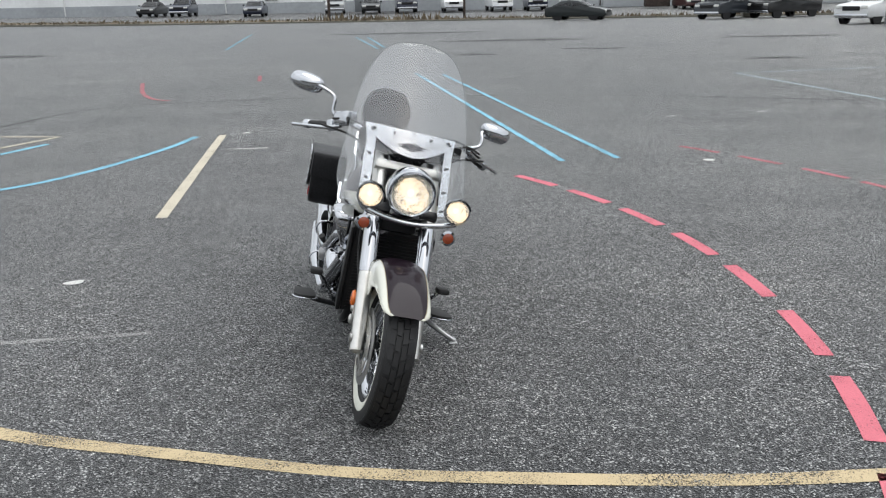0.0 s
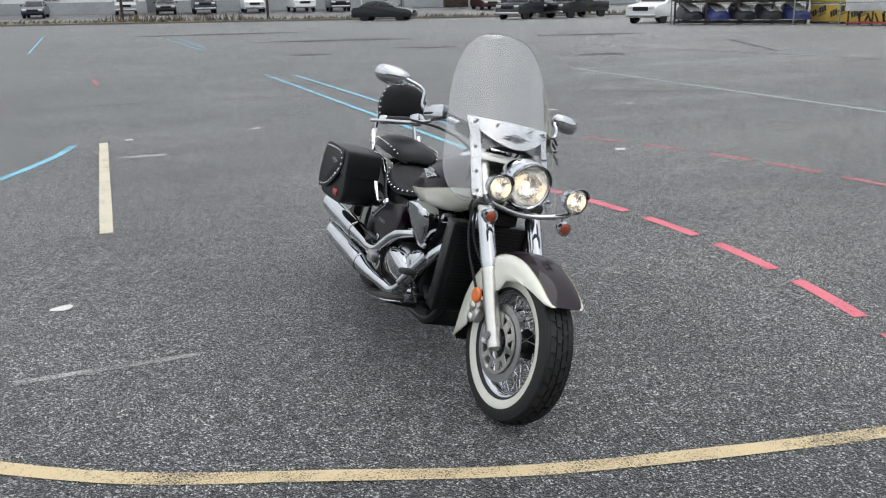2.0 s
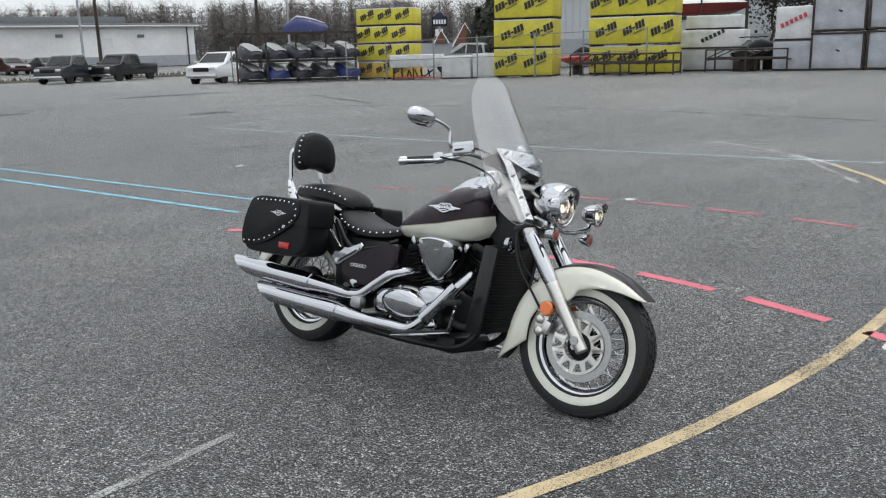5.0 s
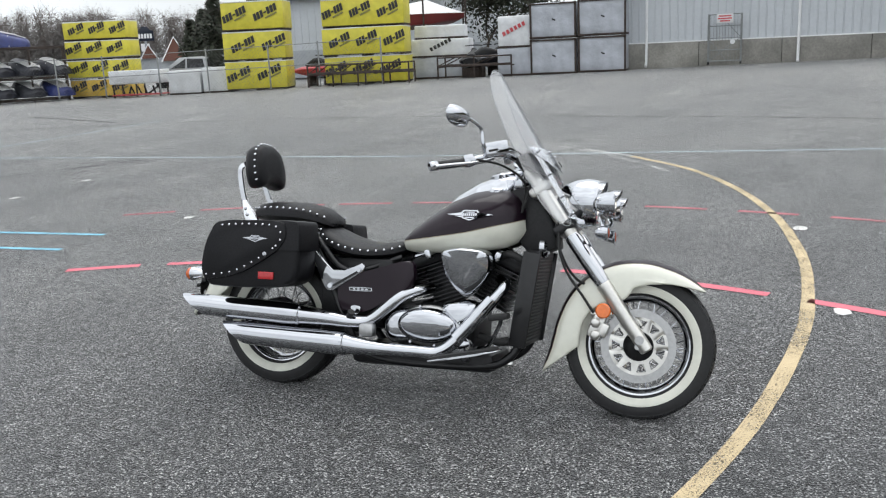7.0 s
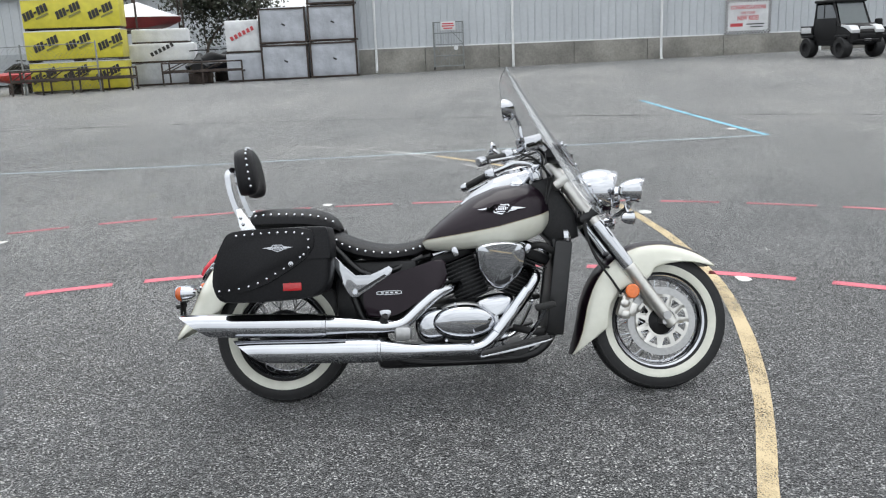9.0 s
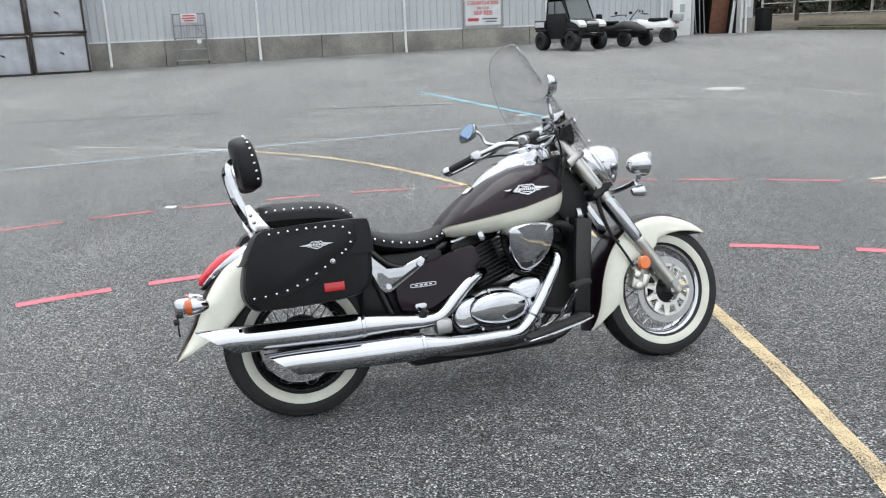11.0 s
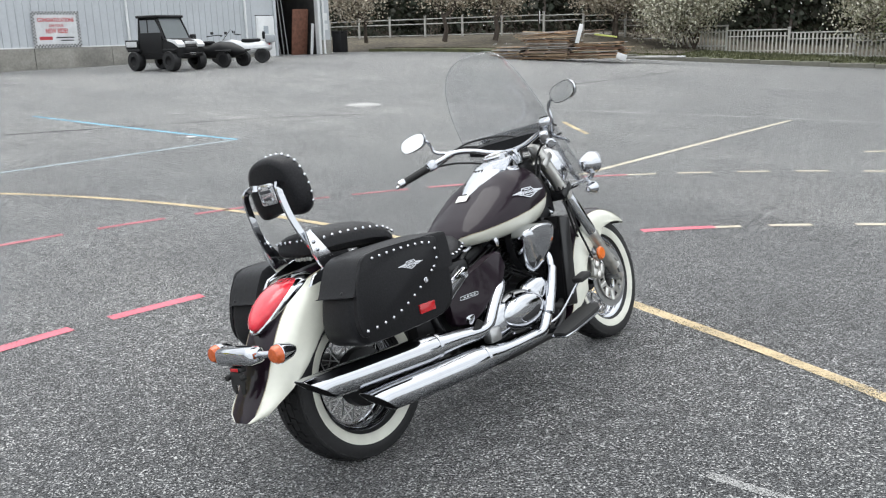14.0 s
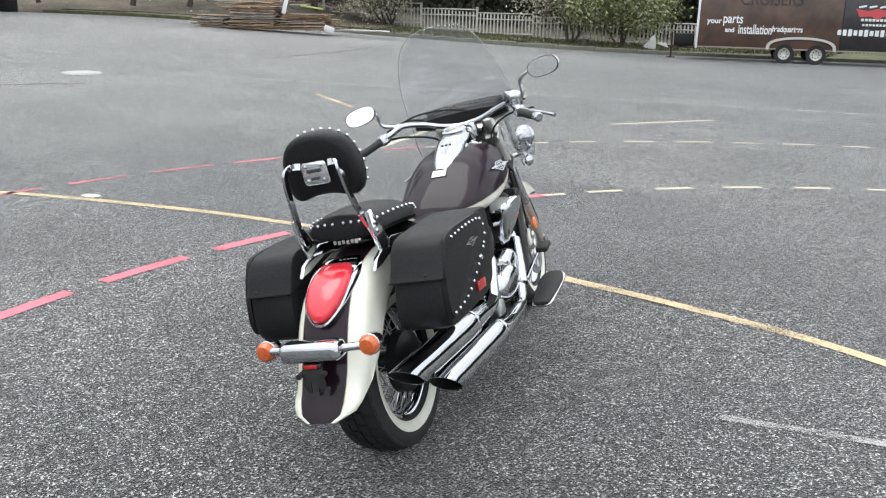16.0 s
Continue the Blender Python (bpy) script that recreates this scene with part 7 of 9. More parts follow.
rsub("brake_drum", lathe(bmesh.new(), [(0.0, -0.105), (0.05, -0.103), (0.085, -0.092), (0.105, -0.085), (0.108, -0.05), (0.0, -0.05)], RC, "y", 40), CASTBLACK, "black rear brake drum")

# ---- fork ----
FTOP, FMID, FBOT = V((1.215, 0, 0.935)), V((1.505, 0, 0.520)), V((1.690, 0, 0.255))
for s in (-1, 1):
    o = V((0, s * 0.112, 0))
    d = (FBOT - FMID).normalized()
    leg = fp("fork_leg", tube(bmesh.new(), [FMID + o, FMID + d * 0.012 + o, FMID + d * 0.02 + o, FBOT - d * 0.05 + o, FBOT - d * 0.006 + o, FBOT + o], [0.029, 0.031, 0.030, 0.028, 0.027, 0.020], 20), SATIN, "satin aluminium fork lower leg")
    up = (FTOP - FMID).normalized()
    fp("fork_cover", tube(bmesh.new(), [FMID + o, FMID + up * 0.02 + o, FMID + up * 0.22 + o, FMID + up * 0.235 + o], [0.030, 0.033, 0.034, 0.031], 20), CHROME, "chrome upper fork cover")
    fp("fork_tube", tube(bmesh.new(), [FMID + up * 0.23 + o, FTOP + up * 0.05 + o, FTOP + up * 0.06 + o], [0.030, 0.030, 0.024], 20), SATIN)
    bm = box(bmesh.new(), FMID + V((0.03, s * 0.10, -0.035)), (0.045, 0.03, 0.03), 0.008)
    fp("fender_mount", bm, SATIN)
    bm = tube(bmesh.new(), [FBOT - d * 0.055 + o + V((0.0, s * 0.024, 0)), FBOT - d * 0.055 + o + V((0, s * 0.034, 0))], 0.018, 16)
    fp("axle_nut", bm, STEEL)
    lens = V((1.512, s * 0.140, 0.410))
    bm = lathe(bmesh.new(), [(0, -0.004), (0.030, -0.004), (0.031, 0.004), (0.026, 0.010), (0.0, 0.012)], (0, 0, 0), "y", 24, m=Matrix.Rotation(0, 3, "Z"))
    if s < 0:
        xf(bm, Matrix.Rotation(math.pi, 4, "Z"))
    xf(bm, Matrix.Translation(lens))
    fp("fork_reflector", bm, AMBER, "round amber reflector on the fork")
fp("axle", tube(bmesh.new(), [FC + V((0, -0.13, 0)), FC + V((0, 0.13, 0))], 0.012, 12), STEEL)
for z, xx in ((0.90, 1.235), (0.745, 1.342)):
    fp("triple_clamp", box(bmesh.new(), (xx, 0, z), (0.10, 0.29, 0.045), 0.016, Matrix.Rotation(radians(-34), 3, "Y")), SATIN if z > 0.8 else BLACKMETAL)
fp("steering_head", tube(bmesh.new(), [(1.13, 0, 0.92), (1.255, 0, 0.70)], 0.04, 16), BLACKMETAL)

# caliper with its hose, right side
bm = bmesh.new()
box(bm, (1.485, -0.100, 0.345), (0.055, 0.05, 0.10), 0.016, Matrix.Rotation(radians(20), 3, "Y"))
box(bm, (1.515, -0.118, 0.33), (0.035, 0.03, 0.06), 0.010, Matrix.Rotation(radians(20), 3, "Y"))
for zz in (0.31, 0.36):
    dome(bm, (1.482, -0.128, zz), 0.021, (1, 0.5, 1), 14, 8)
tube(bm, [(1.46, -0.105, 0.395), (1.545, -0.105, 0.395)], 0.010, 8)
fp("brake_caliper", bm, SATIN, "alloy front brake caliper")
for a in ([(1.47, -0.115, 0.40), (1.43, -0.125, 0.46), (1.36, -0.14, 0.56), (1.325, -0.145, 0.66), (1.315, -0.13, 0.78), (1.27, -0.10, 0.88)], [(1.49, -0.06, 0.50), (1.40, -0.10, 0.53), (1.335, -0.125, 0.63), (1.30, -0.12, 0.78), (1.24, -0.08, 0.92)]):
    fp("brake_hose", tube(bmesh.new(), a, 0.0055, 8, 6), GRIPRUB, "black rubber brake hose")

# ---- front fender: dark crown, cream sides with a deep rear skirt ----
FEND = [(42, 0.350, 0.343, 0.058), (43.5, 0.349, 0.336, 0.072), (46, 0.348, 0.328, 0.080), (52, 0.347, 0.312, 0.086), (60, 0.348, 0.294, 0.089), (75, 0.350, 0.266, 0.092), (90, 0.353, 0.246, 0.094), (97, 0.354, 0.238, 0.095), (101, 0.355, 0.214, 0.095), (108, 0.357, 0.2, 0.095), (116, 0.358, 0.198, 0.096), (130, 0.357, 0.218, 0.097), (145, 0.354, 0.24, 0.097), (160, 0.351, 0.246, 0.096), (175, 0.355, 0.243, 0.093), (184, 0.367, 0.245, 0.089), (191, 0.388, 0.3, 0.082), (196, 0.408, 0.37, 0.07), (198.5, 0.42, 0.405, 0.05)]


FEND = [(a, ro, ri, wd * 1.09) for a, ro, ri, wd in FEND]


def fender_row(ph, table, c, crown, q0, q1, n):
    """Points across a fender from share q0 to q1 of its half section (0 the crown, 1 the skirt's edge), at the angle ph."""
    ro, ri, wd = lerp_table(table, ph)
    out = []
    cr = min(crown, wd * 0.8, max(0.006, ro - ri))
    for k in range(n + 1):
        q = q0 + (q1 - q0) * k / n
        if q < 0.5:                      # crown to shoulder: quarter of a superellipse
            t = q / 0.5 * math.pi / 2
            y = wd * math.sin(t) ** 0.75
            r = ro - cr * (1 - math.cos(t) ** 0.75)
        else:
            t = (q - 0.5) / 0.5
            y = wd * (1 + 0.02 * math.sin(t * 3.1))
            top = ro - cr
            r = top + (min(ri, top) - top) * t
        a = radians(ph)
        out.append((c[0] + r * math.cos(a), y, c[2] + r * math.sin(a)))
    return out


def fender_mesh(table, c, crown, q0, q1, n, both, steps, thick=0.004):
    """The sheet between the shares q0 and q1 of the section, with its thickness."""
    bm = bmesh.new()
    ph0, ph1 = table[0][0], table[-1][0]
    for s in ((1, -1) if not both else (1,)):
        rows = []
        for i in range(steps + 1):
            ph = ph0 + (ph1 - ph0) * i / steps
            row = fender_row(ph, table, c, crown, q0, q1, n)
            if both:
                row = [(x, -y, z) for x, y, z in row[::-1]][:-1] + row
            inner = []
            for x, y, z in row[::-1]:
                d = V((x - c[0], 0, z - c[2]))
                k_ = 1 - thick / d.length
                inner.append((c[0] + d.x * k_, y - math.copysign(min(thick, abs(y)), y), c[2] + d.z * k_))
            rows.append([(x, y * s, z) for x, y, z in row + inner])
        ring_faces(bm, rows, True)
    return bm


ffender = fp("front_fender", fender_mesh(FEND, FC, 0.075, 0.265, 1.0, 12, False, 62), CREAM, "cream fender with a dark maroon crown", None, 60)
fp("fender_crown", fender_mesh(FEND, FC, 0.075, 0.0, 0.265, 5, True, 62), MAROON, "dark maroon fender crown", ffender, 60)
for s in (-1, 1):
    rows = [fender_row(FEND[1][0] + (FEND[-2][0] - FEND[1][0]) * i / 40, FEND, FC, 0.075, 0.262, 0.275, 1)[0] for i in range(41)]
    fp("fender_pinstripe", tube(bmesh.new(), [(x, y * s, z) for x, y, z in rows], 0.0016, 5), simple("gold_pinstripe", (0.30, 0.25, 0.17), 0.3) if s < 0 else bpy.data.materials["gold_pinstripe"], "", ffender)

# ---- lamps ----
DEEPAMBER = simple("deep_amber_lens", (0.30, 0.055, 0.02), 0.15, 0.0, 0.25, 150, coat=0.5)
HL = V((1.455, 0, 0.855))
LT = Matrix.Rotation(radians(4), 4, "Y")


def place(bm, c, m=None):
    return xf(bm, Matrix.Translation(c) @ (m or Matrix.Identity(4)))


BULBCHROME = simple("reflector_bowl", (0.90, 0.88, 0.84), 0.16, 1.0, 0.12, 45, bmp=0.5, bdist=0.006)
HLS = Matrix.Scale(0.87, 4)
LT = LT @ HLS
bm = lathe(bmesh.new(), [(0.0, -0.195), (0.045, -0.185), (0.08, -0.155), (0.104, -0.105), (0.116, -0.05), (0.114, -0.005), (0.112, 0.004), (0.108, 0.014), (0.098, 0.018), (0.093, 0.012)], (0, 0, 0), "x", 48)
lampob = fp("headlamp", place(bm, HL, LT), CHROME, "round chrome headlamp, lit, in a bullet shell")
# visor lip over the upper half of the rim
bm = bmesh.new()
rows = []
for k in range(25):
    a = radians(8 + 164 * k / 24)
    e = 0.03 * math.sin(radians(180 * k / 24)) ** 0.7
    rows.append([(x, r * math.cos(a), r * math.sin(a)) for x, r in ((0.0, 0.106), (0.012, 0.110), (0.014 + e, 0.108), (0.012 + e, 0.104))])
ring_faces(bm, rows, False)
bmesh.ops.solidify(bm, geom=bm.faces, thickness=0.003)
fp("visor", place(bm, HL, LT), CHROME, "", lampob)
bm = lathe(bmesh.new(), [(0.094, 0.008), (0.085, -0.02), (0.06, -0.05), (0.02, -0.068), (0.0, -0.07)], (0, 0, 0), "x", 40)
fp("reflector", place(bm, HL, LT), BULBCHROME, "", lampob)
bm = lathe(bmesh.new(), [(0.095, 0.008), (0.07, 0.017), (0.035, 0.022), (0.0, 0.024)], (0, 0, 0), "x", 40)
fp("lens", place(bm, HL, LT), LENS, "clear fluted glass", lampob).visible_shadow = False
bm = dome(bmesh.new(), (-0.035, 0, 0), 0.017, (1.3, 1, 1), 14, 8)
fp("bulb", place(bm, HL, LT), GLOW, "lit warm bulb", lampob)

for s in (-1, 1):
    c, AXS = V((1.540, s * 0.174, 0.841)), Matrix.Scale(0.9, 4)
    bm = lathe(bmesh.new(), [(0.0, -0.085), (0.018, -0.083), (0.035, -0.07), (0.05, -0.035), (0.055, -0.004), (0.059, 0.002), (0.059, 0.010), (0.051, 0.012)], (0, 0, 0), "x", 36)
    sp = fp("auxiliary_lamp", place(bm, c, AXS), CHROME, "small round chrome driving lamp, lit")
    bm = bmesh.new()
    rows = []
    for k in range(17):
        a = radians(15 + 150 * k / 16)
        e = 0.026 * math.sin(radians(180 * k / 16)) ** 0.7
        rows.append([(x, r * math.cos(a), r * math.sin(a)) for x, r in ((0.0, 0.057), (0.008, 0.061), (0.012 + e, 0.060), (0.010 + e, 0.057))])
    ring_faces(bm, rows, False)
    bmesh.ops.solidify(bm, geom=bm.faces, thickness=0.0025)
    fp("visor", place(bm, c, AXS), CHROME, "", sp)
    fp("reflector", place(lathe(bmesh.new(), [(0.052, 0.004), (0.045, -0.018), (0.025, -0.036), (0, -0.04)], (0, 0, 0), "x", 28), c, AXS), BULBCHROME, "", sp)
    fp("lens", place(lathe(bmesh.new(), [(0.052, 0.006), (0.03, 0.014), (0, 0.016)], (0, 0, 0), "x", 28), c, AXS), LENS, "", sp).visible_shadow = False
    fp("bulb", place(dome(bmesh.new(), (-0.02, 0, 0), 0.011, (1.2, 1, 1), 12, 8), c), GLOW, "lit warm bulb", sp)
    # turn signal below
    c = V((1.515, s * 0.171, 0.724))
    bm = lathe(bmesh.new(), [(0, -0.045), (0.012, -0.043), (0.022, -0.03), (0.028, -0.004), (0.031, 0.002), (0.031, 0.007), (0.022, 0.010)], (0, 0, 0), "x", 24)
    ts = fp("turn_signal", place(bm, c), CHROME, "small chrome turn signal with an amber lens")
    fp("lens", place(lathe(bmesh.new(), [(0.023, 0.008), (0.018, 0.013), (0, 0.016)], (0, 0, 0), "x", 20), c), DEEPAMBER, "amber lens", ts)
    fp("stem", tube(bmesh.new(), [c + V((-0.015, 0, 0.024)), c + V((-0.02, -s * 0.01, 0.055))], 0.008, 8), CHROME, "", ts)
fp("lamp_bar", tube(bmesh.new(), [(1.495, -0.20, 0.80), (1.505, -0.175, 0.775), (1.49, -0.08, 0.75), (1.48, 0, 0.742), (1.49, 0.08, 0.75), (1.505, 0.175, 0.775), (1.495, 0.20, 0.80)], 0.011, 10, 5), CHROME, "curved chrome lamp bar")
fp("headlamp_bracket", box(bmesh.new(), (1.37, 0, 0.775), (0.10, 0.13, 0.05), 0.012), CHROME)

# ---- wind shield ----


def shield_pt(y, z):
    return V((1.418 - (z - 0.775) * 0.615 - 1.6 * y * y, y - 0.012, z))


HALF = [(0.0, 1.420), (0.055, 1.416), (0.112, 1.400), (0.162, 1.360), (0.203, 1.290), (0.231, 1.20), (0.247, 1.11), (0.255, 1.03), (0.262, 0.97), (0.270, 0.90), (0.270, 0.83), (0.250, 0.775), (0.215, 0.745), (0.175, 0.765), (0.150, 0.83), (0.138, 0.90), (0.115, 0.955), (0.065, 0.975), (0.0, 0.98)]
half = [(p.x, p.y) for p in smooth_path([(a, c_, 0) for a, c_ in HALF], 4)]
outline = half + [(-y, z) for y, z in half[::-1][1:-1]]
bm = bmesh.new()
# rows from top to bottom, between the inner and the outer edge of the outline
zs = [1.420 - 0.675 * k / 44 for k in range(45)]


def edges_at(z):
    """Where the half outline meets the height z: outer and inner y."""
    ys = []
    for (y0, z0), (y1, z1) in zip(half, half[1:]):
        if (z0 - z) * (z1 - z) <= 0 and z0 != z1:
            ys.append(y0 + (y1 - y0) * (z - z0) / (z1 - z0))
    if not ys:
        return 0.0, 0.0
    return max(ys), (min(ys) if z < 0.98 and len(ys) > 1 else 0.0)


for s in (1, -1):
    rows = []
    for z in zs:
        yo, yi = edges_at(z)
        rows.append([shield_pt(s * (yi + (yo - yi) * k / 14), z) for k in range(15)])
    ring_faces(bm, rows, False)
bmesh.ops.remove_doubles(bm, verts=bm.verts, dist=0.0005)
bmesh.ops.recalc_face_normals(bm, faces=bm.faces)
bmesh.ops.solidify(bm, geom=bm.faces, thickness=0.004)
wind = fp("windshield", bm, SHIELD, "tall clear acrylic windshield with chrome brackets", None, 60)
wind.visible_shadow = False
fp("edge_trim", tube(bmesh.new(), [shield_pt(y, z) for y, z in outline[:60]], 0.0012, 6), simple("acrylic_edge", (0.30, 0.32, 0.33), 0.25), "", wind)
fp("edge_trim", tube(bmesh.new(), [shield_pt(-y, z) for y, z in half[:60]], 0.0012, 6), bpy.data.materials["acrylic_edge"], "", wind)
off = V((0.012, 0, 0.006))
# lighter copy of the chrome: sky brightness on these plates is in its colour
BRIGHTCHROME = simple("bright_chrome", (0.86, 0.87, 0.89), 0.16, 1.0, 0.03, 14)
for s in (-1, 1):
    bm = bmesh.new()
    rows = []
    for z in (1.06, 1.0, 0.92, 0.84, 0.77):
        rows.append([shield_pt(s * (0.165 + dy + (0.010 if z > 1 else 0)), z) + off for dy in (-0.019, 0.019)])
    ring_faces(bm, rows, False)
    bmesh.ops.solidify(bm, geom=bm.faces, thickness=0.004)
    fp("bracket_strap", bm, BRIGHTCHROME, "chrome windshield strap", wind)
    for z in (1.04, 0.95, 0.86, 0.79):
        fp("strap_bolt", dome(bmesh.new(), shield_pt(s * 0.167, z) + off * 1.5, 0.007, (1, 1, 1), 10, 6), CHROME, "", wind)
# winged chrome plate across the middle
bm = bmesh.new()
rows = []
for k in range(25):
    y = -0.185 + 0.37 * k / 24
    u = abs(y) / 0.185
    zt = 1.060 + 0.006 * (1 - u * u)
    zb = 1.034 - 0.066 * (1 - u ** 1.8)
    rows.append([shield_pt(y, zt) + off * 1.2, shield_pt(y, (zt + zb) / 2) + off * 1.3, shield_pt(y, zb) + off * 1.2])
ring_faces(bm, rows, False)
bmesh.ops.solidify(bm, geom=bm.faces, thickness=0.004)
fp("cross_plate", bm, BRIGHTCHROME, "winged chrome plate across the windshield", wind)
for y in (-0.16, -0.08, 0.08, 0.16):
    fp("strap_bolt", dome(bmesh.new(), shield_pt(y, 1.047) + off * 1.8, 0.006, (1, 1, 1), 10, 6), CHROME, "", wind)
EMB = simple("badge_dark", (0.10, 0.10, 0.11), 0.3, 0.6)


def winged_badge(frame_m, size, mat_a, mat_b, add):
    """A winged emblem as plain shapes: two tapering wings with a small shield between them (x along, y out, z up)."""
    put_m = frame_m @ Matrix.Diagonal((size, size * 0.3, size, 1))
    for s in (-1, 1):
        for ol_ in ([(s * 0.20, 0.045), (s * 0.5, 0.004), (s * 0.40, -0.012), (s * 0.20, -0.025)], [(s * 0.19, -0.03), (s * 0.33, -0.028), (s * 0.26, -0.05), (s * 0.17, -0.06)]):
            add("badge_wing", xf(plate(bmesh.new(), ol_, -0.012, 0.012), put_m), mat_a)
    bm = bmesh.new()
    rim = [(-0.15, 0.10), (0.15, 0.10), (0.21, 0.03), (0.16, -0.08), (0.0, -0.13), (-0.16, -0.08), (-0.21, 0.03)]
    for a, c_ in zip(rim, rim[1:] + rim[:1]):
        plate(bm, [a, c_, (c_[0] * 0.84, c_[1] * 0.80), (a[0] * 0.84, a[1] * 0.80)], -0.016, 0.016)
    for k in range(7):
        plate(bm, [(-0.16 + 0.046 * k, 0.030), (-0.128 + 0.046 * k, 0.030), (-0.128 + 0.046 * k, -0.030), (-0.16 + 0.046 * k, -0.030)], -0.02, 0.02)
    for z in (0.055, -0.06):
        plate(bm, [(-0.11, z + 0.010), (0.11, z + 0.010), (0.09, z - 0.010), (-0.09, z - 0.010)], -0.014, 0.014)
    xf(bm, put_m)
    add("badge_shield", bm, mat_b)


winged_badge(Matrix.Translation(shield_pt(0, 1.008) + off * 1.9) @ Matrix.Rotation(radians(90), 4, "Z") @ Matrix.Rotation(radians(-30), 4, "X"), 0.13, EMB, EMB, lambda n_, b_, m_: fp(n_, b_, m_, "", wind))

# ---- handlebar, levers, mirrors ----
BAR = [(0.868, 0.404, 0.946), (0.950, 0.332, 0.982), (1.020, 0.292, 1.008), (1.088, 0.255, 1.028), (1.138, 0.18, 1.014), (1.155, 0.09, 0.986), (1.158, 0.0, 0.975)]
bar = BAR + [(x, -y, z + (0.014 if x < 0.9 else 0.0)) for x, y, z in BAR[::-1][1:]]
hb = fp("handlebar", tube(bmesh.new(), bar, 0.0125, 12, 6), CHROME, "wide swept chrome handlebar with black grips")
for s in (-1, 1):
    q = [V(p) for p in (BAR if s > 0 else bar[::-1])]
    d = (q[0] - q[1]).normalized()
    g0, g1 = q[0], q[1] - d * 0.005
    fp("grip", tube(bmesh.new(), [g1, g1.lerp(g0, 0.1), g1.lerp(g0, 0.5), g0], [0.0175, 0.0165, 0.0175, 0.0165], 16), GRIPRUB, "black rubber grip", hb)
    fp("grip_end", tube(bmesh.new(), [g0, g0 + d * 0.004, g0 + d * 0.03, g0 + d * 0.036], [0.017, 0.020, 0.020, 0.014], 16), CHROME, "", hb)
    sw = q[1].lerp(q[2], 0.35)
    sd = (q[2] - q[1]).normalized()
    fp("switch_housing", place(box(bmesh.new(), (0, 0, 0), (0.05, 0.042, 0.05), 0.012), sw, sd.to_track_quat("X", "Z").to_matrix().to_4x4()), CHROME, "chrome switch housing", hb)
    for dz, cm in ((0.018, GRIPRUB), (-0.006, GRIPRUB)):
        fp("switch", place(box(bmesh.new(), (-0.022, 0, 0), (0.01, 0.014, 0.010), 0.003), sw + V((0, 0, dz)), sd.to_track_quat("X", "Z").to_matrix().to_4x4()), cm, "", hb)
    mc = q[2].lerp(q[3], 0.32) + V((0.03, 0, 0.03))
    if s < 0:
        fp("master_cylinder", place(box(bmesh.new(), (0, 0, 0), (0.100, 0.060, 0.056), 0.008), mc, (q[3] - q[2]).normalized().to_track_quat("X", "Z").to_matrix().to_4x4()), CHROME, "chrome brake fluid reservoir", hb)
    else:
        fp("lever_clamp", place(box(bmesh.new(), (0, 0, 0), (0.05, 0.035, 0.035), 0.009), mc - V((0, 0, 0.02)), (q[3] - q[2]).normalized().to_track_quat("X", "Z").to_matrix().to_4x4()), CHROME, "", hb)
    lv = [q[2] + V((0.045, 0, 0.0)), q[1] + V((0.068, s * 0.012, 0.0)), q[0] + V((0.070, s * 0.030, 0.0)), q[0] + d * 0.05 + V((0.052, s * 0.045, -0.004))]
    fp("lever", tube(bmesh.new(), lv, [0.010, 0.008, 0.007, 0.008], 10, 5), CHROME, "chrome hand lever", hb)
    # mirror
    mcn = V((0.972, 0.402, 1.112)) if s > 0 else V((0.950, -0.460, 1.146))
    st = [q[2].lerp(q[3], 0.25) + V((0.02, 0, 0.02)), V((1.036, s * 0.330, 1.050)), V((1.024, s * 0.338, mcn.z - 0.030)), V((0.998, mcn.y - s * 0.066, mcn.z - 0.004)), mcn + V((0.03, -s * 0.035, 0.0))]
    stem = fp("mirror_stem", tube(bmesh.new(), st, [0.009, 0.0085, 0.0075, 0.0075, 0.008], 10, 6), CHROME, "", hb)
    ol = round_outline([(-0.076, 0.006), (-0.058, 0.032), (0.0, 0.040), (0.054, 0.031), (0.072, 0.0), (0.052, -0.029), (0.0, -0.037), (-0.056, -0.028)], 4)
    bm = bmesh.new()
    rows = []
    for d_, k_ in ((0.0, 1.0), (0.008, 1.02), (0.022, 0.9), (0.036, 0.66), (0.044, 0.3)):
        rows.append([(d_, s * u * k_, v_ * k_) for u, v_ in ol])
    ring_faces(bm, rows, True, False, True)
    MT = Matrix.Translation(mcn) @ Matrix.Rotation(radians(5 if s > 0 else -16), 4, "Z") @ Matrix.Rotation(radians(12 if s > 0 else 3), 4, "Y") @ Matrix.Rotation(radians(-10 if s > 0 else -6), 4, "X")
    fp("mirror_housing", xf(bm, MT), CHROME, "oval chrome mirror housing", hb)
    bm = bmesh.new()
    plate(bm, [(s * u * 0.95, v_ * 0.95) for u, v_ in ol], -0.001, 0.004, "yz")
    fp("mirror_glass", xf(bm, MT), MIRROR, "", hb)
    bm = box(bmesh.new(), (1.135, s * 0.055, 0.945), (0.045, 0.035, 0.075), 0.012)
    fp("riser", bm, CHROME, "", hb)
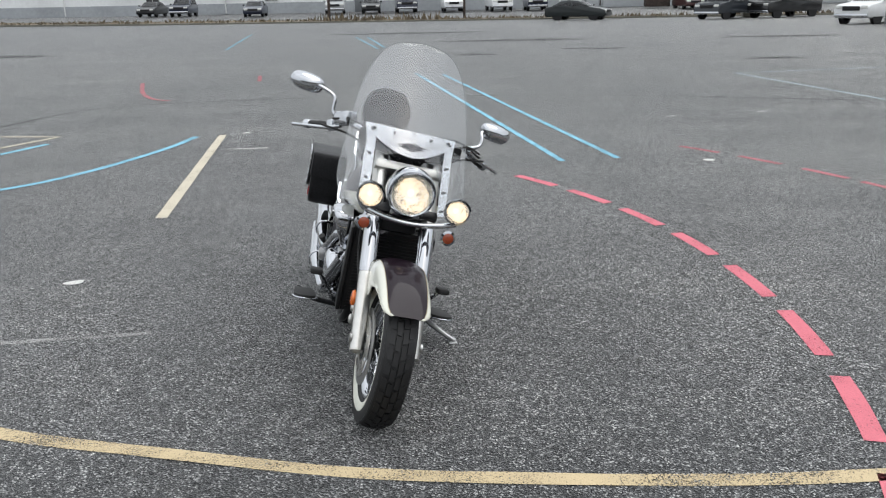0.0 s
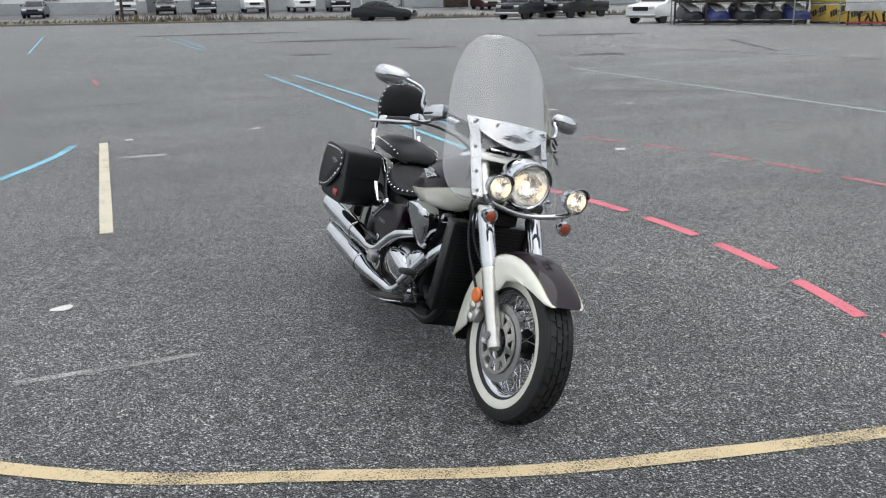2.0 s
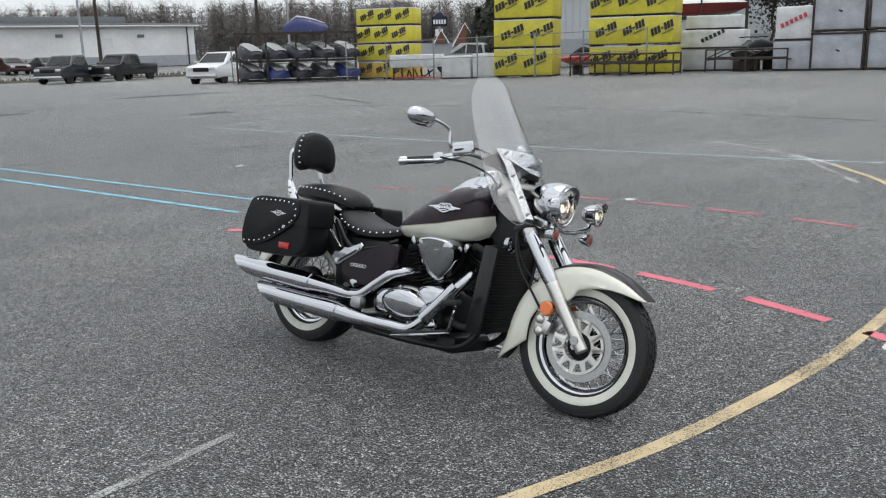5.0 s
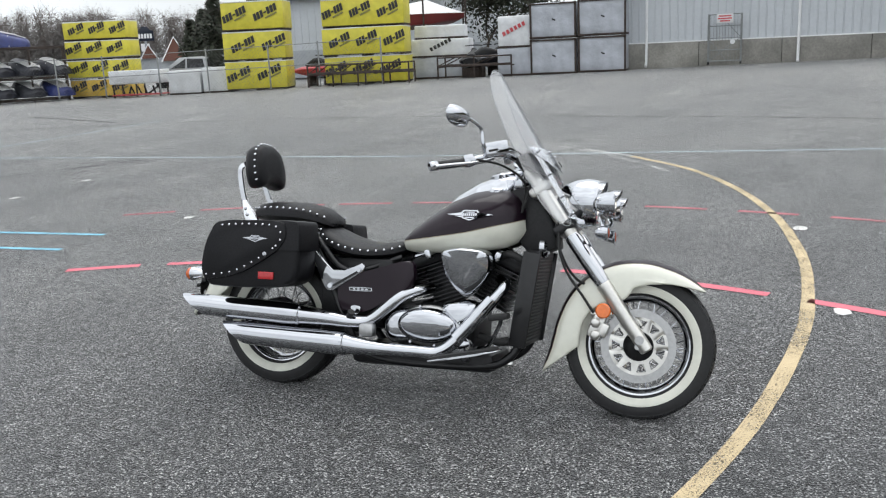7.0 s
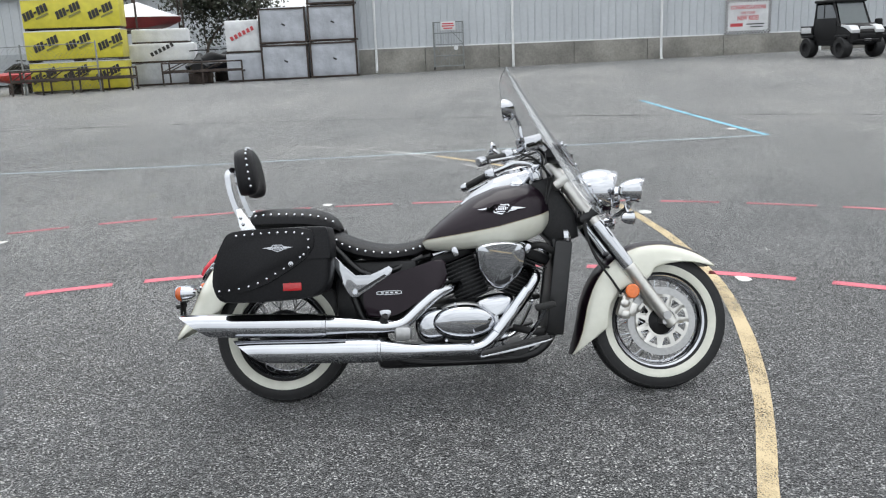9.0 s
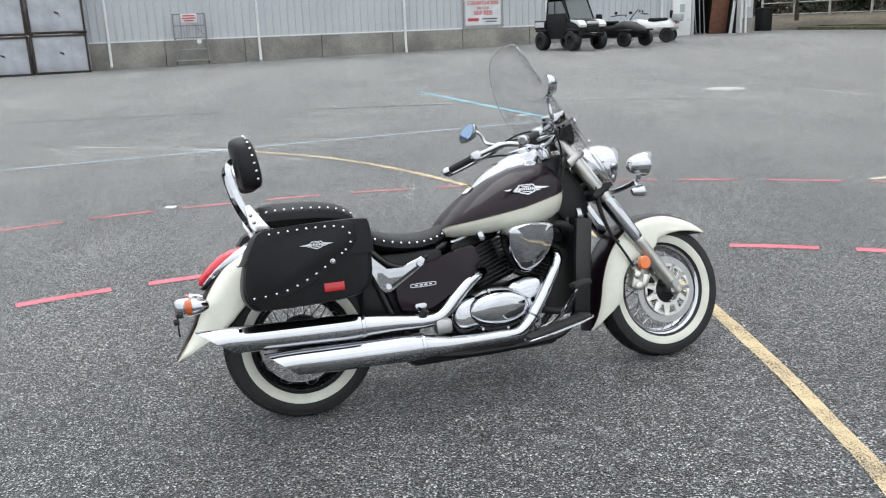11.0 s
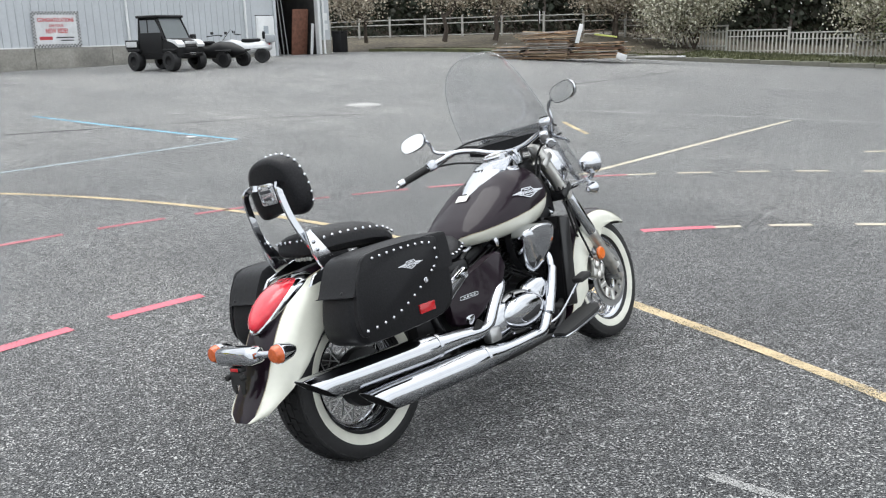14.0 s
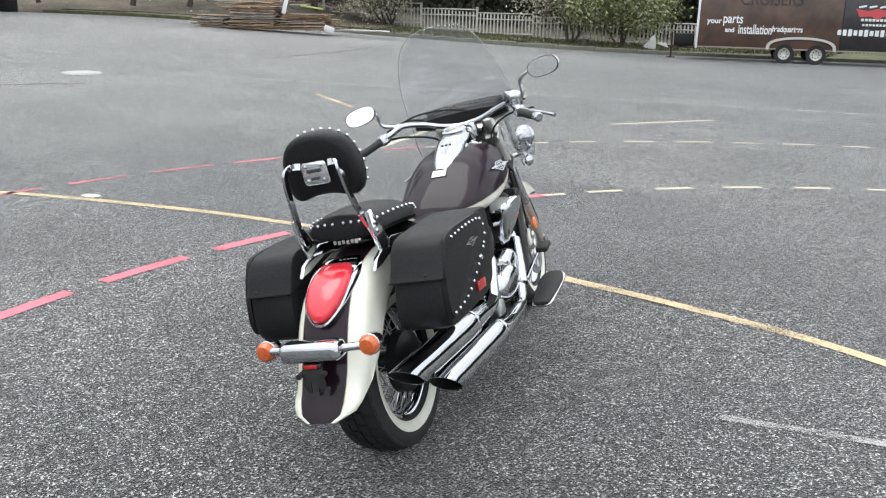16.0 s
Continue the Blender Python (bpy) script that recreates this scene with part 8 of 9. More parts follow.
for pts in ([(1.06, -0.33, 1.03), (1.13, -0.25, 1.05), (1.20, -0.12, 1.0), (1.24, -0.05, 0.90), (1.26, 0.0, 0.80)], [(1.07, 0.33, 1.02), (1.15, 0.24, 1.045), (1.21, 0.10, 0.99), (1.20, 0.03, 0.88), (1.16, 0.05, 0.75)],
            [(1.05, 0.34, 1.0), (1.14, 0.20, 1.06), (1.20, 0.0, 1.04), (1.20, -0.12, 0.95), (1.16, -0.12, 0.80)], [(1.02, -0.37, 0.99), (1.10, -0.24, 0.98), (1.17, -0.13, 0.92), (1.15, -0.10, 0.78)], [(1.02, 0.37, 0.985), (1.09, 0.24, 0.975), (1.17, 0.12, 0.92), (1.14, 0.08, 0.78)]):
    fp("control_cable", tube(bmesh.new(), pts, 0.0048, 7, 6), GRIPRUB, "black control cable", hb)
# black leather pouch behind the shield
bm = bmesh.new()
rows = []
for k in range(21):
    y = -0.22 + 0.44 * k / 20
    f = (1 - (abs(y) / 0.23) ** 3)
    z = 1.005 + 0.012 * f
    x = shield_pt(y, z).x
    rows.append([(x - 0.016, y, z + 0.030), (x - 0.045 - 0.03 * f, y, z + 0.014), (x - 0.045 - 0.03 * f, y, z - 0.035 * f - 0.010), (x - 0.006, y, z - 0.048 * f - 0.012)])
ring_faces(bm, rows, True)
pouch = fp("windshield_pouch", bm, LEATHER, "low black leather pouch behind the windshield")

# ---- tank ----
TANK = [(0.622, 0.668, 0.660, 0.640, 0.060), (0.64, 0.695, 0.670, 0.632, 0.100), (0.68, 0.735, 0.675, 0.626, 0.132), (0.75, 0.790, 0.684, 0.626, 0.158), (0.85, 0.856, 0.698, 0.630, 0.176), (0.95, 0.898, 0.714, 0.636, 0.182), (1.05, 0.914, 0.738, 0.650, 0.174), (1.10, 0.908, 0.750, 0.662, 0.164), (1.145, 0.880, 0.762, 0.685, 0.140), (1.178, 0.83, 0.776, 0.722, 0.085)]
TANK = [(x, zt, zw, zb, hw * 1.19) for x, zt, zw, zb, hw in TANK]


def tank_at(x):
    return lerp_table(TANK, x)


def tank_y(x, z, grow=0.0):
    zt, zw, zb, hw = tank_at(x)
    if z >= zw:
        q = min(1.0, (z - zw) / (zt - zw))
        return (hw + grow) * (1 - q ** 2.3) ** (1 / 2.3)
    return (hw + grow) * (1 - 0.28 * ((zw - z) / (zw - zb)) ** 2)


xs = [0.622 + (1.178 - 0.622) * (0.5 - 0.5 * math.cos(math.pi * k / 36)) for k in range(37)]
bm = bmesh.new()
rows = []
for x in xs:
    zt, zw, zb, hw = tank_at(x)
    ring = []
    for k in range(29):
        a = math.pi * k / 28
        c_, s_ = math.cos(a), math.sin(a)
        ring.append((x, -hw * math.copysign(abs(c_) ** (2 / 2.3), c_), zw + (zt - zw) * abs(s_) ** (2 / 2.3)))
    rows.append(ring)
ring_faces(bm, rows, False)
bm.faces.new([bm.verts.new(p) for p in rows[0]])
tank = bp("fuel_tank", bm, MAROON, "teardrop tank, dark maroon over a cream band, chrome console on top", None, 60)
bm = bmesh.new()
for s in (-1, 1):
    rows = []
    for x in xs:
        zt, zw, zb, hw = tank_at(x)
        rows.append([(x, s * hw * (1 - 0.28 * (k / 6) ** 2) * 1.004, zw - (zw - zb) * k / 6) for k in range(7)] + [(x, s * hw * 0.45, zb - 0.004)])
    ring_faces(bm, rows, False)
bp("tank_band", bm, CREAM, "cream lower band", tank, 60)
for s in (-1, 1):
    bp("pinstripe", tube(bmesh.new(), [(x, s * (tank_at(x)[3] + 0.001), tank_at(x)[1] + 0.001) for x in xs[2:-2]], 0.0018, 6), bpy.data.materials["gold_pinstripe"], "", tank)
    zc = 0.79
    yc = tank_y(0.965, zc)
    slope = math.atan2(tank_y(0.965, zc - 0.012) - tank_y(0.965, zc + 0.012), 0.024)
    turn = math.atan2(tank_y(0.90, zc) - tank_y(1.03, zc), 0.13)
    nrm = Matrix.Rotation(-s * turn, 4, "Z") @ Matrix.Rotation(s * slope, 4, "X")
    winged_badge(Matrix.Translation((0.965, s * (yc + 0.004), zc)) @ nrm, 0.205, CHROME, CHROME, lambda n_, b_, m_: bp(n_, b_, m_, "", tank))
# console: a long teardrop over the tank's top
CON = [(0.790, 0.014, 0.006), (0.83, 0.030, 0.015), (0.88, 0.042, 0.024), (0.95, 0.054, 0.036), (1.02, 0.062, 0.050), (1.08, 0.062, 0.060), (1.12, 0.054, 0.064), (1.145, 0.042, 0.058), (1.160, 0.020, 0.020)]
bm = bmesh.new()
rows = []
for i in range(33):
    x = 0.800 + 0.36 * i / 32
    w_, h_ = lerp_table(CON, x)
    w_ *= 1.4
    zt = tank_at(x)[0]
    ring = []
    for k in range(15):
        u = -1 + 2 * k / 14
        y = w_ * u
        base = tank_at(x)[1] + (zt - tank_at(x)[1]) * (1 - min(1, abs(y) / tank_at(x)[3]) ** 2.2) ** (1 / 2.2)
        ring.append((x, y, base - 0.004 + (h_ + 0.004) * (1 - abs(u) ** 4)))
    rows.append(ring)
ring_faces(bm, rows, False)
console = bp("console", bm, CHROME, "chrome tank console with a round speedometer", tank, 50)
bm = lathe(bmesh.new(), [(0.058, -0.01), (0.058, 0.006), (0.053, 0.012), (0.048, 0.008)], (0, 0, 0), "z", 36)
SPD = Matrix.Translation((1.050, 0, tank_at(1.050)[0] + 0.048)) @ Matrix.Rotation(radians(-11), 4, "Y")
bp("speedometer_rim", xf(bm, SPD), CHROME, "", tank)
bm = lathe(bmesh.new(), [(0.049, 0.007), (0.0, 0.007)], (0, 0, 0), "z", 36)
bp("speedometer_dial", xf(bm, SPD), simple("dial_face", (0.5, 0.5, 0.47), 0.3, coat=0.8), "pale dial with small marks", tank)
bm = bmesh.new()
for k in range(13):
    a = radians(-40 + 260 * k / 12)
    box(bm, (0.037 * math.cos(a), 0.037 * math.sin(a), 0.0085), (0.010, 0.0022, 0.001), 0, Matrix.Rotation(a, 3, "Z"))
box(bm, (-0.012, 0.010, 0.0095), (0.045, 0.003, 0.001), 0, Matrix.Rotation(radians(-40), 3, "Z"))
bp("dial_marks", xf(bm, SPD), BLACKMETAL, "", tank)
for y in (-0.018, 0.0, 0.018):
    bp("console_button", dome(bmesh.new(), (0.92, y, tank_at(0.92)[0] + 0.030), 0.007, (1, 1, 0.6), 10, 6), BLACKMETAL, "", tank)
bm = lathe(bmesh.new(), [(0.0, 0.014), (0.026, 0.014), (0.030, 0.008), (0.033, 0.0), (0.033, -0.012)], (0, 0, 0), "z", 28)
bp("fuel_cap", place(bm, (1.045, -0.088, 0.892), Matrix.Rotation(radians(24), 4, "X")), CHROME, "round chrome fuel cap", tank)
bm = box(bmesh.new(), (0, 0, 0), (0.036, 0.062, 0.0015), 0)
bp("warning_label", place(bm, (0.779, 0, 0.8145), Matrix.Rotation(radians(-38), 4, "Y")), LABEL, "small white paper label", tank)

# ---- seats ----
STUD = finish(dome(bmesh.new(), (0, 0, 0), 0.0062, (1, 1, 1), 10, 6), "stud", CHROME)


def stud_row(pts, n, parent):
    """n chrome studs evenly along a path."""
    path = smooth_path(pts, 8)
    ln = [0.0]
    for a, c_ in zip(path, path[1:]):
        ln.append(ln[-1] + (c_ - a).length)
    for k in range(n):
        d = ln[-1] * k / (n - 1)
        i = max(j for j in range(len(ln)) if ln[j] <= d + 1e-9)
        i = min(i, len(path) - 2)
        p = path[i].lerp(path[i + 1], (d - ln[i]) / max(1e-9, ln[i + 1] - ln[i]))
        o = new("stud", STUD)
        o.location, o.parent = p, parent


def cushion(table, x0, x1, n, name, label, m=24):
    """A padded seat: rows (x, top, bottom, half width) with a soft edge and a slight dish."""
    bm = bmesh.new()
    rows = []
    for i in range(n + 1):
        t = i / n
        x = x0 + (x1 - x0) * (0.5 - 0.5 * math.cos(math.pi * t))
        zt, zb, hw = lerp_table(table, x)
        ring = []
        for k in range(m):
            a = 2 * math.pi * k / m
            c_, s_ = math.cos(a), math.sin(a)
            y = hw * math.copysign(abs(c_) ** 0.62, c_)
            z = (zt + zb) / 2 + (zt - zb) / 2 * math.copysign(abs(s_) ** 0.55, s_)
            if s_ > 0:
                z -= 0.022 * (y / hw) ** 2 if hw else 0
            ring.append((x, y, z))
        rows.append(ring)
    ring_faces(bm, rows, True)
    return bp(name, bm, LEATHER, label, None, 50)


SEAT = [(0.205, 0.735, 0.690, 0.085), (0.225, 0.742, 0.665, 0.120), (0.27, 0.722, 0.625, 0.150), (0.34, 0.692, 0.600, 0.168), (0.42, 0.668, 0.590, 0.170), (0.50, 0.660, 0.590, 0.152), (0.58, 0.668, 0.600, 0.118), (0.63, 0.684, 0.620, 0.085), (0.665, 0.69, 0.65, 0.05)]
seat = cushion(SEAT, 0.205, 0.665, 22, "rider_seat", "black leather rider seat edged with chrome studs")
PILL = [(-0.122, 0.818, 0.755, 0.105), (-0.112, 0.832, 0.748, 0.122), (-0.05, 0.840, 0.744, 0.132), (0.03, 0.840, 0.740, 0.138), (0.12, 0.836, 0.736, 0.138), (0.20, 0.818, 0.728, 0.128), (0.25, 0.785, 0.728, 0.10), (0.268, 0.755, 0.735, 0.06)]
pill = cushion(PILL, -0.122, 0.268, 20, "passenger_seat", "black leather passenger seat edged with chrome studs")
for s in (-1, 1):
    stud_row([(0.235, s * 0.128, 0.712), (0.27, s * 0.154, 0.675), (0.34, s * 0.172, 0.645), (0.42, s * 0.174, 0.628), (0.50, s * 0.156, 0.622), (0.58, s * 0.124, 0.634), (0.64, s * 0.084, 0.655)], 14, seat)
    stud_row([(-0.09, s * 0.126, 0.805), (-0.02, s * 0.135, 0.808), (0.08, s * 0.139, 0.804), (0.17, s * 0.134, 0.794), (0.24, s * 0.110, 0.768)], 11, pill)
    stud_row([(-0.124, s * 0.020, 0.806), (-0.124, s * 0.060, 0.806), (-0.120, s * 0.105, 0.803)], 4, pill)
# backrest pad and its chrome bars
bm = bmesh.new()
ol = round_outline([(-0.105, -0.105), (-0.138, -0.07), (-0.142, 0.0), (-0.115, 0.07), (-0.06, 0.103), (0.0, 0.110), (0.06, 0.103), (0.115, 0.07), (0.142, 0.0), (0.138, -0.07), (0.105, -0.105), (0.04, -0.092), (-0.04, -0.092)], 3)
rows = []
for d_, k_ in ((-0.040, 0.80), (-0.034, 0.94), (-0.015, 1.0), (0.012, 1.0), (0.030, 0.95), (0.040, 0.82), (0.045, 0.5)):
    rows.append([(d_ + 0.25 * u * u, u * k_ * 0.95, w_ * k_) for u, w_ in ol])
ring_faces(bm, rows, True)
BK = Matrix.Translation((-0.140, 0, 1.002)) @ Matrix.Rotation(radians(-8), 4, "Y")
pad = bp("backrest", xf(bm, BK), LEATHER, "rounded black leather backrest edged with chrome studs", None, 50)
pts = [BK @ V((0.020 + 0.25 * u * u, u * 0.95, w_ * 1.0)) for u, w_ in ol[3:29]]
stud_row(pts, 19, pad)
bars = bp("sissy_bar", box(bmesh.new(), BK @ V((-0.05, 0, -0.01)), (0.014, 0.092, 0.074), 0.010, Matrix.Rotation(radians(-8), 3, "Y")), BRIGHTCHROME, "chrome passenger backrest bars")
bm = bmesh.new()
box(bm, BK @ V((-0.060, 0, 0.0)), (0.006, 0.05, 0.012), 0.002, Matrix.Rotation(radians(-8), 3, "Y"))
box(bm, BK @ V((-0.060, 0, -0.025)), (0.006, 0.03, 0.010), 0.002, Matrix.Rotation(radians(-8), 3, "Y"))
bp("bar_badge", bm, EMB, "", bars)
for y in (-0.028, 0.028):
    for z in (-0.032, 0.014):
        bp("bar_bolt", dome(bmesh.new(), BK @ V((-0.058, y, z)), 0.006, (0.6, 1, 1), 10, 6), CHROME, "", bars)


def flat_bar(bm, pts, w_, t_):
    """A flat strip standing on edge along pts (x, y, z), w_ wide in x and z, t_ thick in y."""
    path = smooth_path(pts, 6)
    rows = []
    for i, p in enumerate(path):
        d = (path[min(i + 1, len(path) - 1)] - path[max(i - 1, 0)]).normalized()
        n_ = V((d.z, 0, -d.x)).normalized() * w_ / 2
        o = V((0, t_ / 2, 0))
        rows.append([p + n_ + o, p + n_ - o, p - n_ - o, p - n_ + o])
    ring_faces(bm, rows, True)
    return bm


for s in (-1, 1):
    bp("bar_upright", flat_bar(bmesh.new(), [(-0.190, s * 0.055, 1.012), (-0.197, s * 0.082, 1.012), (-0.212, s * 0.100, 0.985), (-0.196, s * 0.108, 0.90), (-0.166, s * 0.120, 0.82), (-0.118, s * 0.134, 0.735)], 0.022, 0.010), CHROME, "", bars)
    bp("bar_plate", plate(bmesh.new(), [(-0.172, 0.838), (-0.148, 0.842), (-0.112, 0.775), (-0.066, 0.728), (-0.080, 0.700), (-0.132, 0.704), (-0.160, 0.760)], s * 0.128, s * 0.144, "xz", 0.005), BRIGHTCHROME, "", bars)
    for x, z in ((-0.152, 0.80), (-0.142, 0.772)):
        bp("bar_bolt", dome(bmesh.new(), (x, s * 0.145, z), 0.008, (1, 0.7, 1), 10, 6), CHROME, "", bars)
    bp("fender_rail", plate(bmesh.new(), [(-0.20, 0.655), (-0.175, 0.69), (-0.05, 0.735), (0.12, 0.715), (0.21, 0.640), (0.19, 0.62), (0.10, 0.685), (-0.04, 0.70), (-0.15, 0.665)], s * 0.126, s * 0.142, "xz", 0.004), CHROME, "", bars)

# ---- rear fender ----
RF = [(52, 0.405, 0.33, 0.098), (60, 0.425, 0.315, 0.108), (90, 0.432, 0.295, 0.118), (110, 0.436, 0.285, 0.122), (128, 0.434, 0.278, 0.125), (142, 0.424, 0.278, 0.127), (154, 0.418, 0.290, 0.127), (163, 0.422, 0.315, 0.125), (170, 0.437, 0.355, 0.122), (175, 0.455, 0.405, 0.118), (178, 0.468, 0.432, 0.108), (180, 0.478, 0.452, 0.088), (181, 0.482, 0.468, 0.056)]
rfend = bp("rear_fender", fender_mesh(RF, RC, 0.09, 0.185, 1.0, 12, False, 54), CREAM, "cream rear fender with a dark maroon centre band", None, 60)
bp("fender_crown", fender_mesh(RF, RC, 0.09, 0.0, 0.185, 5, True, 54), MAROON, "dark maroon centre band", rfend, 60)
for s in (-1, 1):
    rows = [fender_row(54 + 124 * i / 40, RF, RC, 0.09, 0.18, 0.19, 1)[0] for i in range(41)]
    bp("fender_pinstripe", tube(bmesh.new(), [(x, y * s, z) for x, y, z in rows], 0.0016, 5), bpy.data.materials["gold_pinstripe"], "", rfend)


def tail_pt(y, z, d):
    """A point d outside the fender's crown at height z."""
    f = (z - 0.286)
    ro = 0.428
    return V((-math.sqrt(max(0.01, (ro + d) ** 2 - f * f)), y * 1.10, z))


ol = round_outline([(0.0, 0.685), (0.038, 0.683), (0.055, 0.670), (0.062, 0.640), (0.050, 0.592), (0.022, 0.558), (0.0, 0.551), (-0.022, 0.558), (-0.050, 0.592), (-0.062, 0.640), (-0.055, 0.670), (-0.038, 0.683)], 3)
zc = 0.625


def tail_shell(k0, rows_):
    bm = bmesh.new()
    rings = []
    for d_, k_ in rows_:
        rings.append([tail_pt(u * k_ * k0, zc + (w_ - zc) * k_ * k0, d_ - 0.8 * (u * k_) ** 2) for u, w_ in ol])
    ring_faces(bm, rings, True, False, True)
    return bm


tl = bp("tail_lamp", tail_shell(1.0, ((-0.004, 1.24), (0.006, 1.24), (0.014, 1.19), (0.017, 1.10), (0.011, 1.02), (0.009, 0.3))), CHROME, "teardrop red tail lamp in a chrome bezel")
bp("lens", tail_shell(1.0, ((0.010, 1.03), (0.022, 1.0), (0.031, 0.90), (0.038, 0.65), (0.040, 0.3))), REDLENS, "glossy red lens", tl, 60)
bm = bmesh.new()
for k in range(6):
    box(bm, tail_pt(-0.036 + 0.0145 * k, 0.738 + 0.002 * (k % 2), 0.014), (0.004, 0.010, 0.013), 0.001)
bp("fender_lettering", bm, SATIN, "", rfend)
# rear signals on a chrome bar
REARAMBER = simple("rear_amber_lens", (0.50, 0.095, 0.02), 0.14, 0.0, 0.2, 120, coat=0.5)
bm = box(bmesh.new(), (-0.432, 0, 0.487), (0.072, 0.205, 0.060), 0.020, None, 3)
rb = bp("signal_bar", bm, CHROME, "chrome rear signal bar with amber lamps")
for s in (-1, 1):
    bp("stem", tube(bmesh.new(), [(-0.425, s * 0.07, 0.487), (-0.418, s * 0.115, 0.487), (-0.412, s * 0.16, 0.487)], [0.016, 0.013, 0.014], 12), CHROME, "", rb)
    c = V((-0.403, s * 0.180, 0.487))
    bp("lamp_shell", place(lathe(bmesh.new(), [(0, 0.062), (0.014, 0.058), (0.026, 0.038), (0.032, 0.008), (0.033, 0.0), (0.029, -0.004)], (0, 0, 0), "x", 24), c), CHROME, "", rb)
    bp("lamp_lens", place(lathe(bmesh.new(), [(0.031, 0.0), (0.030, -0.016), (0.022, -0.026), (0.0, -0.030)], (0, 0, 0), "x", 24), c), REARAMBER, "orange lens", rb)
bp("plate_lamp", box(bmesh.new(), (-0.45, 0, 0.447), (0.028, 0.060, 0.020), 0.006), BLACKMETAL, "", rb)
bp("plate_reflector", box(bmesh.new(), (-0.463, 0, 0.448), (0.006, 0.045, 0.012), 0.002), REFLRED, "", rb)
bp("plate_bracket", plate(bmesh.new(), [(-0.034, 0.440), (0.034, 0.440), (0.038, 0.392), (0.026, 0.366), (0.014, 0.366), (0.014, 0.400), (-0.014, 0.400), (-0.014, 0.366), (-0.026, 0.366), (-0.038, 0.392)], -0.462, -0.456, "yz", 0.0015), GRIPRUB, "black forked plate bracket", rb)
for y in (-0.04, 0.04):
    bp("plate_bolt", tube(bmesh.new(), [(-0.455, y, 0.425), (-0.475, y, 0.422)], 0.009, 10), GRIPRUB, "", rb)

# ---- saddlebags ----
BAGO = round_outline([(-0.128, 0.728), (0.05, 0.738), (0.215, 0.738), (0.246, 0.718), (0.252, 0.62), (0.247, 0.525), (0.222, 0.478), (0.16, 0.455), (0.0, 0.446), (-0.15, 0.446), (-0.205, 0.458), (-0.228, 0.510), (-0.215, 0.60), (-0.18, 0.68)], 3)
for s in (-1, 1):
    sh = 0.042 if s < 0 else 0.060
    bm = bmesh.new()
    rows = []
    for y, k_ in ((0.236, 0.94), (0.242, 0.985), (0.258, 1.0), (0.375, 1.0), (0.395, 0.985), (0.404, 0.955), (0.406, 0.90)):
        y -= sh
        rows.append([(0.012 + (x - 0.012) * k_, s * (y - 0.03 * max(0, 0.60 - z) * 1.2), 0.592 + (z - 0.592) * k_) for x, z in BAGO])
    ring_faces(bm, rows, True)
    bag = bp("saddlebag", bm, LEATHER, "black leather saddlebag with studded flap and red reflector", None, 45)
    # lid: overlaps the upper part
    up_o = [(x, z) for x, z in BAGO]
    bm = bmesh.new()
    rows = []
    for y, k_ in ((0.231, 1.0), (0.235, 1.03), (0.395, 1.03), (0.409, 1.01), (0.412, 0.965)):
        y -= sh
        rows.append([(0.012 + (x - 0.012) * k_, s * y, max(0.615, 0.592 + (z - 0.592) * (k_ + 0.01))) for x, z in BAGO])
    ring_faces(bm, rows, True)
    bmesh.ops.remove_doubles(bm, verts=bm.verts, dist=0.0008)
    bp("lid", bm, LEATHER, "", bag, 45)
    fl = round_outline([(-0.135, 0.735), (0.03, 0.742), (0.165, 0.738), (0.192, 0.712), (0.190, 0.660), (0.150, 0.615), (0.085, 0.572), (0.0, 0.525), (-0.08, 0.497), (-0.16, 0.485), (-0.208, 0.482), (-0.222, 0.54), (-0.205, 0.63), (-0.175, 0.695)], 3)
    bm = bmesh.new()
    plate(bm, fl, s * (0.400 - sh), s * (0.4175 - sh), "xz", 0.004)
    bp("flap", bm, LEATHER, "", bag, 45)
    yo = s * (0.419 - sh)
    stud_row([(-0.118, yo, 0.718), (0.0, yo, 0.724), (0.12, yo, 0.722), (0.162, yo, 0.706), (0.174, yo, 0.668), (0.150, yo, 0.633)], 12, bag)
    stud_row([(0.135, yo, 0.622), (0.075, yo, 0.583), (0.0, yo, 0.542), (-0.07, yo, 0.514), (-0.14, yo, 0.502), (-0.195, yo, 0.498)], 10, bag)
    bp("snap", place(lathe(bmesh.new(), [(0, 0.008), (0.004, 0.008), (0.005, 0.004), (0.007, 0.006), (0.010, 0.005), (0.011, 0.0)], (0, 0, 0), "y", 18), (0.097, yo, 0.597), Matrix.Rotation(math.pi if s < 0 else 0, 4, "X")), CHROME, "", bag)
    winged_badge(Matrix.Translation((0.046, yo, 0.664)), 0.125, CHROME, CHROME, lambda n_, b_, m_: bp(n_, b_, m_, "", bag))
    bp("reflector", box(bmesh.new(), (0.096, s * (0.404 - sh), 0.504), (0.075, 0.008, 0.032), 0.002), REFLRED, "red side reflector", bag)
    bp("flap_snap", dome(bmesh.new(), (-0.213, s * 0.31, 0.625), 0.007, (0.6, 1, 1), 10, 6), CASTBLACK, "", bag)

# ---- engine ----
eng = bp("engine", box(bmesh.new(), (0.80, 0, 0.305), (0.36, 0.34, 0.20), 0.045, None, 3), CASTBLACK, "black and chrome air-finned V-twin engine")


FINM = simple("machined_fin", (0.05, 0.05, 0.052), 0.35, 0.5, 0.2, 60)


